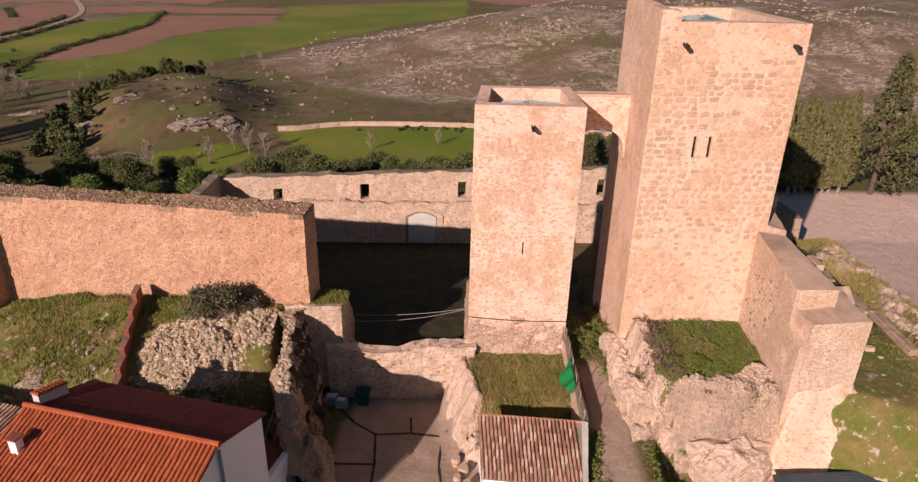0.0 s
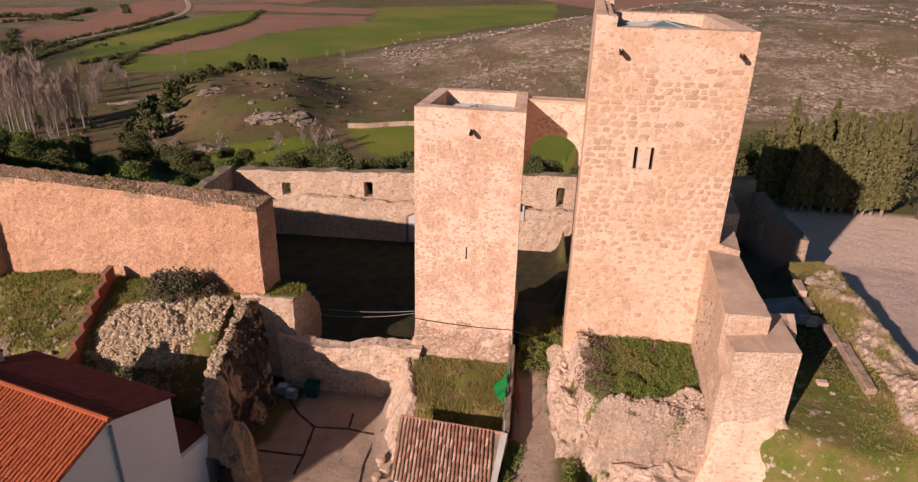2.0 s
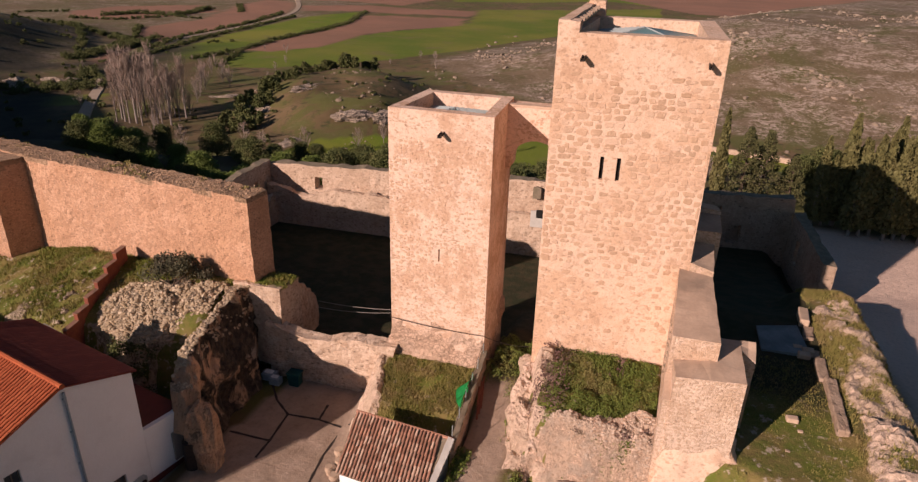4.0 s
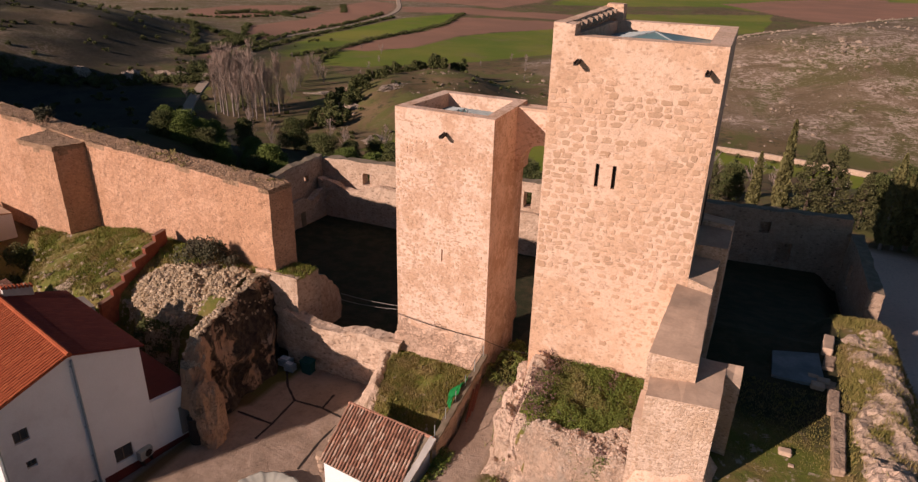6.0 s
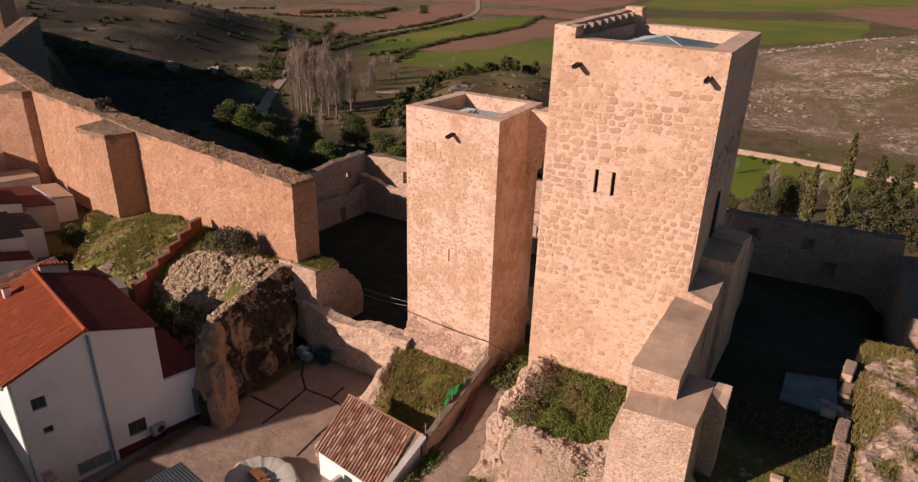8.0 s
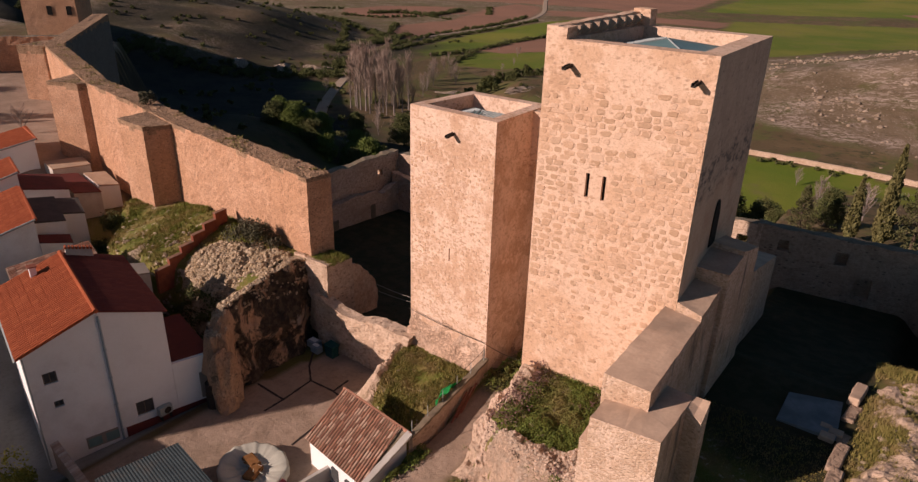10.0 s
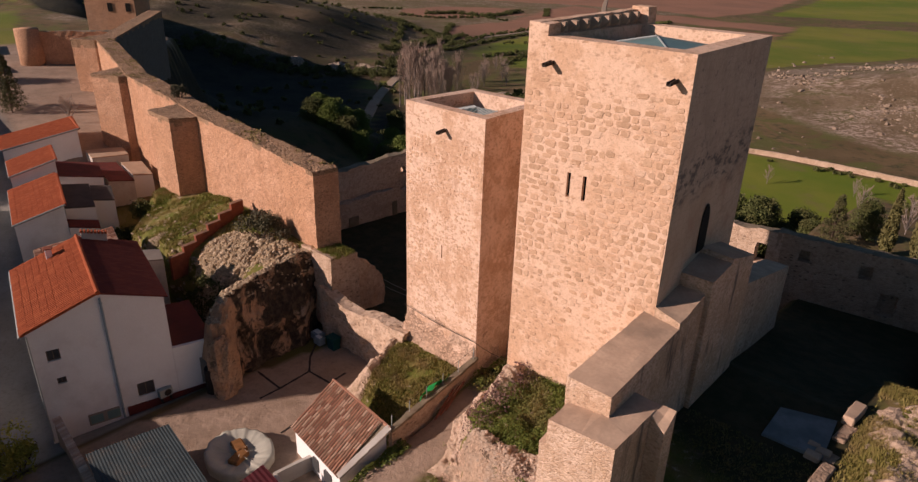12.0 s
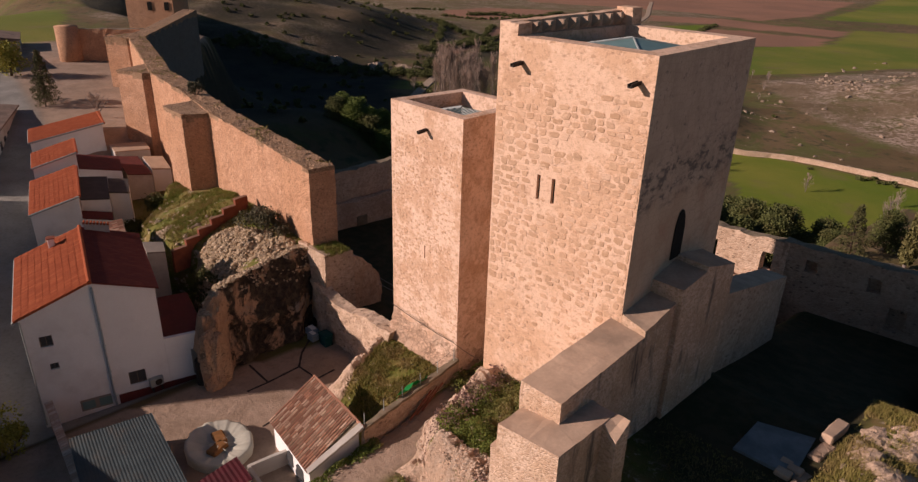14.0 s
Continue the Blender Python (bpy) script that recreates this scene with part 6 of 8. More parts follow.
for f in ((3, 2, 1, 0), (4, 5, 6, 7), (0, 1, 5, 4), (1, 2, 6, 5), (2, 3, 7, 6), (3, 0, 4, 7)):
    bm.faces.new([vs[i] for i in f])
# dark deck, so that the gaps between the tiles come out dark
part("roof_deck", bm, M["moss_and_shade"], deck)
tiled_slope(deck, A + up * 0.08, B - A, D - A, (B - A).length - 0.02, (D - A).length - 0.05, 0.213, 0.4, 300, M["old_tile"], M["old_tile_i"])
bm = bmesh.new()
vs = [bm.verts.new(p) for p in (B + Vector((-0.14, 0, 0.1)), B + Vector((0.16, 0, 0.02)), C + Vector((0.16, 0.05, 0.02)), C + Vector((-0.2, 0.05, 0.12)))]
vs += [bm.verts.new(v.co + Vector((0, 0, 0.14))) for v in vs]
for f in ((3, 2, 1, 0), (4, 5, 6, 7), (0, 1, 5, 4), (1, 2, 6, 5), (2, 3, 7, 6), (3, 0, 4, 7)):
    bm.faces.new([vs[i] for i in f])
cut_fine(bm, 0.2)
roughen(bm, 0.03, 0.3)
part("verge", bm, M["white2"], deck, "pale mortared verge")
bm = bmesh.new()
rod(bm, D + Vector((0, 0.05, 0.12)), C + Vector((0, 0.05, 0.12)), 0.1, 0.1, 6)
part("top_edge", bm, M["old_tile"], deck)
for x, y, w in ((5.6, 27.43, 0.7), (4.2, 27.64, 0.55)):
    bm = bmesh.new()
    box(bm, x - w / 2, x + w / 2, y - 0.06, y + 0.3, 0.9, 1.75)
    local(part("window", bm, M["glass"], cot), cot)

# retaining wall with its netting, between the bed and the lane
ret = thing("retaining_wall", "rough stone retaining wall with a mossy sloping coping", "wall", (7.3, 34, 1))
bm = bmesh.new()
prism(bm, [(7.24, 30.5), (7.52, 30.5), (7.3, 38.0), (7.02, 37.9)], 0.8, [3.88, 3.88, 5.0, 5.0])
bmesh.ops.recalc_face_normals(bm, faces=bm.faces[:])
cut_fine(bm, 0.3)
roughen(bm, 0.08, 0.6)
local(part("wall_body", bm, M["ruin"], ret), ret)
bm = bmesh.new()
prism(bm, [(7.2, 30.5), (7.58, 30.5), (7.36, 38.0), (6.98, 37.9)], 3.84, [4.0, 4.0, 5.12, 5.12])
for v in bm.verts:
    if abs(v.co.z - 3.84) < 0.001:
        v.co.z += 1.12 * (v.co.y - 30.5) / 7.5
bmesh.ops.recalc_face_normals(bm, faces=bm.faces[:])
cut_fine(bm, 0.3)
roughen(bm, 0.07, 0.5, None, 4.0)
local(part("coping", bm, M["moss_and_shade"], ret), ret)
fence = thing("netting_fence", "thin posts with torn green netting on the wall", "fence", (7.3, 34, 4))
for k in range(6):
    y = 30.7 + k * 1.4
    bm = bmesh.new()
    rod(bm, (7.3 - 0.03 * k, y, 3.85 + (y - 30.5) * 0.15), (7.3 - 0.03 * k, y, 4.8 + (y - 30.5) * 0.15), 0.025, 0.025, 5)
    local(part("post", bm, M["slat"], fence), fence)
for h in (0.35, 0.9):
    bm = bmesh.new()
    rod(bm, (7.3, 30.7, 3.9 + h), (7.15, 37.7, 4.95 + h), 0.012, 0.012, 4)
    local(part("rail_wire", bm, M["iron"], fence), fence)
bm = bmesh.new()
gridv = {}
for i in range(15):
    for j in range(4):
        y = 33.2 + i * 0.17
        gridv[i, j] = bm.verts.new((7.14 - 0.75 * (1 - j / 3) * math.sin((i + 1) * 0.2) - 0.05 * math.sin(i), y, 3.6 + (y - 30.5) * 0.15 + j * 0.22 + 0.12 * math.sin(i * 0.9)))
for i in range(14):
    for j in range(3):
        bm.faces.new((gridv[i, j], gridv[i + 1, j], gridv[i + 1, j + 1], gridv[i, j + 1]))
bmesh.ops.solidify(bm, geom=bm.faces[:], thickness=0.015)
local(part("netting", bm, M["green_net"], fence, "torn green netting"), fence)
for k in range(3):
    beam = thing("timber", "reddish timber leaning on the retaining wall", "timber", (7.85, 34.3 + 0.45 * k, land_at(8.0, 33.6 + 0.45 * k) + 0.12), "leaning timbers")
    bm = bmesh.new()
    rod(bm, (0.1, -0.8, -0.02), (-0.32 + 0.03 * k, 1.2, 0.85), 0.055, 0.055, 6)
    part("pole", bm, M["brick"], beam)

# stepped brick wall on the terrace
steps = thing("stepped_brick_wall", "stepped red brick wall down the terrace", "wall", (-20.5, 35, 4))
for k in range(6):
    t0, t1 = k / 6, (k + 1) / 6
    x0, y0 = -21.0 + 1.2 * t0 * 1.2, 38.7 - 7.6 * t0
    x1, y1 = -21.0 + 1.2 * t1 * 1.2, 38.7 - 7.6 * t1
    zt = 7.75 - 0.52 * k
    bm = bmesh.new()
    prism(bm, [(x0, y0), (x1, y1), (x1 + 0.28, y1 + 0.04), (x0 + 0.28, y0 + 0.04)], 3.2, zt)
    bmesh.ops.recalc_face_normals(bm, faces=bm.faces[:])
    local(part("step", bm, M["brick"], steps), steps)
    bm = bmesh.new()
    prism(bm, [(x0 - 0.04, y0), (x1 - 0.04, y1 - 0.03), (x1 + 0.32, y1), (x0 + 0.32, y0 + 0.04)], zt + 0.003, zt + 0.06)
    bmesh.ops.recalc_face_normals(bm, faces=bm.faces[:])
    local(part("coping", bm, M["brick_dark"], steps), steps)

# round tarpaulin-covered frame
tub = thing("covered_pool", "round frame under a slack cream tarpaulin", "pool", (-0.35, 25.4, 0.0))
bm = bmesh.new()
N = 120
prev = None
for r, z in ((2.15, 0.0), (2.2, 0.75), (2.14, 0.94), (2.0, 0.98), (1.6, 0.86), (1.1, 0.72), (0.6, 0.62), (0.15, 0.58)):
    ring = []
    for k in range(N):
        a = 2 * math.pi * k / N
        f = 0.02 * math.sin(a * 11) + 0.014 * math.sin(a * 19 + 1) + 0.008 * math.sin(a * 33)
        ring.append(bm.verts.new((r * 1.0 * math.cos(a) * (1 + 0.5 * f), r * 0.88 * math.sin(a) * (1 + 0.5 * f), z + (f if z > 0.3 else 0))))
    if prev:
        for k in range(N):
            bm.faces.new((prev[k], prev[(k + 1) % N], ring[(k + 1) % N], ring[k]))
    prev = ring
bm.faces.new(prev)
shade_smooth(part("tarpaulin", bm, M["canvas"], tub, "cream folded tarpaulin"))
for x, y, a in ((0.3, -0.25, 20), (-0.5, 0.25, 80)):
    bm = bmesh.new()
    b2 = bmesh.new()
    soft_box(b2, -0.36, 0.36, -0.6, 0.6, 0.6, 0.95, 0.08)
    join(bm, b2, pose(x, y, 0, 0, 0, a))
    part("plank", bm, M["rust"], tub, "rusty brown board")
for k in range(5):
    bm = bmesh.new()
    a = k * 1.1
    rod(bm, (0.9 * math.cos(a), 0.7 * math.sin(a), 0.85), (-0.5 * math.cos(a + 0.4), -0.6 * math.sin(a + 0.4), 0.95), 0.025, 0.02, 5)
    part("stick", bm, M["canvas"], tub)


def corrugated(name, label, q, material, pitch=0.18, depth=0.035, walls=None):
    """A corrugated roof over four corners (eave a, b; ridge c, d), on low walls."""
    top = thing(name, label, "shed", (q[0][0], q[0][1], q[0][2] - 2))
    a, b, c, d = [Vector(p) for p in q]
    n = int((b - a).length / pitch) * 4
    vs, fs = [], []
    for i in range(n + 1):
        t = i / n
        lift = depth * math.sin(i * math.pi / 2)
        for p in (a.lerp(b, t), d.lerp(c, t)):
            vs.append((p.x, p.y, p.z + lift))
    m = len(vs)
    vs += [(x, y, z - 0.02) for x, y, z in vs]
    for i in range(n):
        k = 2 * i
        fs += [(k, k + 2, k + 3, k + 1), (m + k + 1, m + k + 3, m + k + 2, m + k)]
    local(raw("roof_sheet", vs, fs, material, top), top)
    if walls:
        bm = bmesh.new()
        cen = (a + b + c + d) / 4
        prism(bm, [(cen.x + (p.x - cen.x) * 0.95, cen.y + (p.y - cen.y) * 0.95) for p in (a, b, c, d)], walls[0], [p.z - 0.06 for p in (a, b, c, d)])
        bmesh.ops.recalc_face_normals(bm, faces=bm.faces[:])
        local(part("wall_shell", bm, walls[1], top), top)
    return top


corrugated("corrugated_shed", "shed with a grey corrugated roof", [(-4.7, 18.6, 2.3), (-3.9, 23.0, 2.3), (2.6, 22.3, 1.9), (1.8, 17.6, 1.9)], M["tin"], 0.16, 0.009, (-0.8, M["white2"]))
corrugated("roofed_shed", "shed with a dark red sheet roof", [(3.05, 22.4, 1.9), (3.0, 25.0, 2.3), (5.0, 24.9, 2.15), (4.9, 22.2, 1.8)], M["maroon"], 0.25, 0.012, (-0.5, M["white2"]))
corrugated("corrugated_shed", "shed with a weathered corrugated roof below the rocks", [(16.6, 24.0, 2.6), (16.9, 27.7, 3.2), (22.9, 28.2, 3.2), (22.8, 24.4, 2.6)], M["tin"], 0.16, 0.009, (0.5, M["white2"]))
pen = thing("yard_wall", "whitewashed low yard wall", "wall", (4, 26, 0))
for foot in ([(3.1, 25.5), (3.3, 25.4), (3.65, 28.2), (3.45, 28.2)], [(3.32, 25.4), (5.8, 25.2), (5.8, 25.4), (3.34, 25.6)]):
    bm = bmesh.new()
    prism(bm, foot, -0.2, 1.45)
    bmesh.ops.recalc_face_normals(bm, faces=bm.faces[:])
    cut_fine(bm, 0.5)
    roughen(bm, 0.02, 0.5)
    local(part("wall_run", bm, M["white2"], pen), pen)
tilewall = thing("tile_topped_wall", "street wall topped with old tiles", "wall", (-6, 18.4, -1))
bm = bmesh.new()
prism(bm, [(-10.6, 18.75), (0.5, 17.75), (0.5, 18.05), (-10.6, 19.1)], -1.4, 1.25)
bmesh.ops.recalc_face_normals(bm, faces=bm.faces[:])
local(part("wall_run", bm, M["render"], tilewall), tilewall)
for k in range(44):
    t = k / 44
    bm = bmesh.new()
    x, y = -10.5 + 11 * t, 18.93 - 1.05 * t
    rod(bm, (x, y - 0.24, 1.27), (x, y + 0.22, 1.32), 0.1, 0.09, 6)
    local(part("coping_tile", bm, M["pale_tile"], tilewall), tilewall)

# drain channels across the yard
CHANNELS = [[(-7.7, 31.2), (-4.75, 31.1)], [(-5.0, 33.75), (-6.5, 34.9), (-8.0, 36.7)], [(-4.75, 29.5), (-4.75, 31.1), (-5.0, 33.75), (-2.8, 33.85), (-0.8, 33.5)], [(-2.75, 33.9), (-2.9, 35.4)], [(-0.8, 33.5), (-0.9, 30.9), (-0.6, 28.4)], [(-0.8, 33.5), (0.2, 34.4)]]
for line in CHANNELS:
    ch = thing("drain_channel", "dark open drain joint in the yard paving", "drain", (line[0][0], line[0][1], 0), "yard drain joints")
    bm = bmesh.new()
    run = [Vector(p).lerp(Vector(q), i / 6) for p, q in zip(line, line[1:]) for i in range(6)] + [Vector(line[-1])]
    rings = []
    for i, p in enumerate(run):
        d = (run[min(i + 1, len(run) - 1)] - run[max(i - 1, 0)]).normalized()
        w = 0.075 + 0.02 * math.sin(i * 2.1 + p.x)
        z = land_at(p.x, p.y)
        rings.append([bm.verts.new((p.x + sx * d.y * w, p.y - sx * d.x * w, z + up)) for sx, up in ((-1, -0.06), (1, -0.06), (1, 0.022), (-1, 0.022))])
    for r0, r1 in zip(rings, rings[1:]):
        for i in range(4):
            bm.faces.new((r0[i], r0[(i + 1) % 4], r1[(i + 1) % 4], r1[i]))
    bm.faces.new(rings[0])
    bm.faces.new(rings[-1])
    bmesh.ops.recalc_face_normals(bm, faces=bm.faces[:])
    local(part("channel", bm, M["iron"], ch), ch)

bin_ = thing("rubbish_bin", "dark teal plastic wheeled bin in the yard corner", "bin", (-6.2, 36.9, 0))
bm = bmesh.new()
prism(bm, [(-0.45, -0.35), (0.45, -0.35), (0.45, 0.35), (-0.45, 0.35)], 0.1, 1.05)
for v in bm.verts:
    if v.co.z < 0.5:
        v.co.x *= 0.8
        v.co.y *= 0.8
part("body", bm, plain("teal_plastic", (0.01, 0.07, 0.07), (0.012, 0.06, 0.06), 3, 0.4, 0), bin_)
bm = bmesh.new()
soft_box(bm, -0.5, 0.5, -0.4, 0.4, 1.05, 1.16, 0.03)
part("lid", bm, bpy.data.materials["teal_plastic"], bin_)
for sx in (-0.3, 0.3):
    bm = bmesh.new()
    rod(bm, (sx - 0.04, 0.3, 0.12), (sx + 0.04, 0.3, 0.12), 0.12, 0.12, 10)
    part("wheel", bm, M["iron"], bin_)
for x, y, s in ((-8.3, 37.0, 0.5), (-7.6, 36.6, 0.4)):
    cr = thing("crate", "pale blue plastic crate by the yard wall", "crate", (x, y, 0.02), "yard crates")
    bm = bmesh.new()
    soft_box(bm, -s, s, -s * 0.7, s * 0.7, 0, 0.55, 0.03)
    part("body", bm, M["pipe"], cr)
    bm = bmesh.new()
    soft_box(bm, -s * 0.7, s * 0.6, -s * 0.4, s * 0.4, 0.56, 0.66, 0.03)
    part("lid", bm, M["white"], cr)
tank = thing("water_tank", "dark upright tank beside the white house", "tank", (-7.9, 27.9, 0))
bm = bmesh.new()
rod(bm, (0, 0, -0.1), (0, 0, 1.9), 0.5, 0.48, 20)
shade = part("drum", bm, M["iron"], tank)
bm = bmesh.new()
rod(bm, (0, 0, 1.9), (0, 0, 2.0), 0.3, 0.25, 16)
part("lid", bm, M["iron"], tank)
for k, (x, y, s) in enumerate(((0.55, 30.2, 0.32), (0.2, 29.5, 0.25), (0.75, 29.0, 0.28), (0.1, 31.0, 0.3))):
    pot = thing("stone_urn", "pale round stone urn on the yard", "urn", (x, y, land_at(x, y)), "yard urns")
    bm = bmesh.new()
    for z0, z1, r0, r1 in ((0, 0.12, s * 0.7, s * 0.6), (0.12, 0.35, s * 0.6, s), (0.35, 0.55, s, s * 0.8), (0.55, 0.62, s * 0.85, s * 0.85)):
        rod(bm, (0, 0, z0), (0, 0, z1), r0, r1, 14)
    part("body", bm, M["render"], pot)


def cable(label, a, b, sag, r, mat):
    c = thing("cable", label, "cable", a)
    bm = bmesh.new()
    pts = [Vector(a).lerp(Vector(b), k / 16) - Vector((0, 0, sag * 4 * (k / 16) * (1 - k / 16))) - Vector(a) for k in range(17)]
    for p, q in zip(pts, pts[1:]):
        rod(bm, p, q, r, r, 5)
    part("wire", bm, mat, c)


cable("thin dark cable along the small tower's foot", (0.7, 37.85, 6.45), (7.1, 37.7, 6.35), 0.12, 0.022, M["iron"])
cable("thin dark cable between the towers", (7.1, 37.7, 6.35), (10.3, 38.8, 5.6), 0.25, 0.018, M["iron"])
cable("pale cable across the courtyard", (-7.6, 43.3, 3.2), (0.9, 42.6, 4.4), 0.25, 0.02, M["concrete"])
cable("pale cable across the courtyard", (-7.6, 43.2, 2.7), (0.9, 43.4, 3.9), 0.35, 0.02, M["concrete"])

# blocks and slab on the terrace beyond the buttress
for k, (x, y, l, h, a) in enumerate(((26.5, 45.2, 1.9, 0.85, 86), (26.55, 43.4, 1.6, 0.7, 84), (26.6, 41.1, 0.9, 0.45, 80), (26.62, 39.2, 2.4, 0.8, 87), (26.7, 35.6, 4.7, 1.25, 88))):
    blk = thing("parapet_block", "length of low mortared parapet along the terrace edge", "stone block", (x, y, land_at(26.0, y) - 0.1), "parapet blocks")
    blk.rotation_euler = (0, 0, radians(a))
    bm = bmesh.new()
    soft_box(bm, -l / 2, l / 2, -0.3, 0.3, -0.5, (0.7 if k == 0 else 0.45) * h, 0.06)
    cut_fine(bm, 0.3)
    roughen(bm, 0.05, 0.5, None, k)
    # all but the first block wear the masonry with shade painted in
    part("block", bm, M["coping"] if k == 0 else M["ruin_shade"], blk)
sl = thing("concrete_slab", "grey concrete slab on the grass", "slab", (24.9, 42.4, 7.1))
bm = bmesh.new()
prism(bm, [(-1.35, -1.9), (1.4, -1.7), (1.1, 1.8), (-1.4, 0.9)], -0.3, 0.14)
bmesh.ops.recalc_face_normals(bm, faces=bm.faces[:])
cut_fine(bm, 0.5)
part("slab", bm, M["slab"], sl)
for x, y, r in ((25.9, 40.6, 1.0), (26.2, 41.2, 0.9), (25.7, 41.5, 0.8), (24.4, 34.0, 0.8), (24.7, 33.2, 0.35), (23.9, 31.5, 0.3)):
    st = thing("loose_stone", "loose dressed stone on the grass", "stone", (x, y, land_at(x, y) - 0.05), "loose stones")
    bm = bmesh.new()
    soft_box(bm, -0.35 * r, 0.35 * r, -0.25 * r, 0.25 * r, 0, 0.35 * r, 0.05 * r)
    roughen(bm, 0.06 * r, 0.3, None, x)
    part("stone", bm, M["coping"], st)

# ---- rocks ----
def lump(name, label, at, size, mat, seed, sub=4, rough=0.45, turn=0.0, flat=0.3, group=""):
    """A weathered boulder: a sphere broken up by ridged noise, its foot sunk in the ground."""
    bm = bmesh.new()
    bmesh.ops.create_icosphere(bm, subdivisions=sub, radius=1.0)
    off = Vector((seed * 3.1, seed * 1.7, seed * 0.9))
    for v in bm.verts:
        n = v.co.normalized()
        p = n * 1.3 + off
        d = 0.0
        amp, fr = 1.0, 1.0
        for _ in range(5):
            d += amp * (0.5 - abs(noise.noise(p * fr)))
            amp *= 0.5
            fr *= 2.1
        v.co = n * (1 + rough * d)
        if v.co.z > flat:
            v.co.z = flat + (v.co.z - flat) * 0.45
    for v in bm.verts:
        v.co = Vector((v.co.x * size[0], v.co.y * size[1], v.co.z * size[2]))
    ob = part(name, bm, mat)
    ob.matrix_basis = pose(*at, 0, 0, turn)
    return tagged(ob, label, "rock", group)


# the fin of stained rock beside the yard
fin = bmesh.new()
NS, NT = 90, 64
gridv = {}
for i in range(NS):
    s = i / (NS - 1)
    y = 27.9 + 10.4 * s
    xt = np.interp(y, [27.9, 30.3, 34.2, 37.5, 38.4], [-9.2, -10.1, -10.9, -11.2, -10.6])
    zt = np.interp(y, [27.9, 28.6, 30.3, 34.2, 37.5, 38.4], [2.2, 4.6, 6.1, 6.35, 6.7, 6.6])
    xb = np.interp(y, [27.9, 29.4, 31.0, 36.0, 38.4], [-6.3, -6.7, -8.3, -8.3, -10.0])
    yb = y - 0.6 * (1 - s)
    for j in range(NT):
        t = j / (NT - 1)
        if t < 0.72:
            q = t / 0.72
            x = xb + (xt + 0.7 - xb) * (q ** 1.25)
            z = -0.5 + (zt + 0.5) * (1 - (1 - q) ** 1.25)
            yy = yb + (y - yb) * q
        else:
            q = (t - 0.72) / 0.28
            x = xt + 0.7 - 0.6 * min(1, q * 2.2) - 0.3 * q
            z = zt - max(0, q - 0.4) * 10.5
            yy = y
        p = Vector((x, yy, z))
        d = 0.8 * noise.noise(p * 0.5) + 0.6 * (0.4 - abs(noise.noise(p * 0.9))) + 0.2 * (0.4 - abs(noise.noise(p * 2.2))) + 0.06 * noise.noise(p * 5.0) - 0.9 * math.exp(-((y - 33.4) / 2.6) ** 2 - ((z - 1.6) / 1.3) ** 2) - 0.7 * math.exp(-((y - 30.6) / 0.45) ** 2 - ((z - 2.0) / 2.4) ** 2)
        gridv[i, j] = fin.verts.new(p + Vector((0.8, -0.35, 0.25)) * d)
for i in range(NS - 1):
    for j in range(NT - 1):
        fin.faces.new((gridv[i, j], gridv[i + 1, j], gridv[i + 1, j + 1], gridv[i, j + 1]))
bmesh.ops.recalc_face_normals(fin, faces=fin.faces[:])
ob = part("rock_fin", fin, M["rock_dark"])
ob.data.materials.append(M["rock"])
for p in ob.data.polygons:
    if p.normal.z > 0.72 and p.center.z > 4.4:
        p.material_index = 1
tagged(ob, "steep dark-stained rock fin with a cave-like hollow", "rock")
lump("boulder", "tall ochre pillar of rock at the foot of the fin", (-7.6, 28.7, 0.9), (0.85, 0.95, 3.4), M["rock_ochre"], 2, 5, 0.35, 20, 0.7)

# the pale outcrop below the rampart
def outcrop(name, label, x0, x1, y0, y1, lift, amp, mat, seed, mask, cell=0.16, fold=1.0, chip=1.0):
    """Rugged rock showing through the ground over a rectangle; mask(x, y) in 0..1 fades it into the soil."""
    xs, ys = np.arange(x0, x1, cell), np.arange(y0, y1, cell)
    gx, gy = np.meshgrid(xs, ys)
    base = land(gx, gy)
    k = mask(gx, gy)
    vs = []
    for x, y, z, m in zip(gx.ravel(), gy.ravel(), base.ravel(), k.ravel()):
        p = Vector((x, y, seed))
        d = fold * (0.34 * (0.45 - abs(noise.noise(p * 0.55))) + 0.5 * (0.4 - abs(noise.noise(p * 1.15 + Vector((3, 1, 0)))))) + (1 - fold) * (0.8 * noise.noise(p * 0.6) + 0.4 * noise.noise(p * 1.3)) + 0.34 * (0.4 - abs(noise.noise(p * 2.7))) + chip * (0.38 * (0.35 - abs(noise.noise(p * 4.6))) + 0.16 * noise.noise(p * 9.0))
        jx, jy = 0.2 * amp * noise.noise(p * 1.9 + Vector((9, 2, 4))), 0.2 * amp * noise.noise(p * 1.9 + Vector((2, 8, 6)))
        vs.append((x + jx * m, y + jy * m, z - 0.35 + m * (lift + 0.35 + amp * d)))
    nyy, nxx = gx.shape
    fs = []
    for j in range(nyy - 1):
        for i in range(nxx - 1):
            a = j * nxx + i
            if max(k[j, i], k[j, i + 1], k[j + 1, i], k[j + 1, i + 1]) > 0.02:
                fs.append((a, a + 1, a + nxx + 1, a + nxx))
    ob = raw(name, vs, fs, mat)
    return tagged(ob, label, "rock")


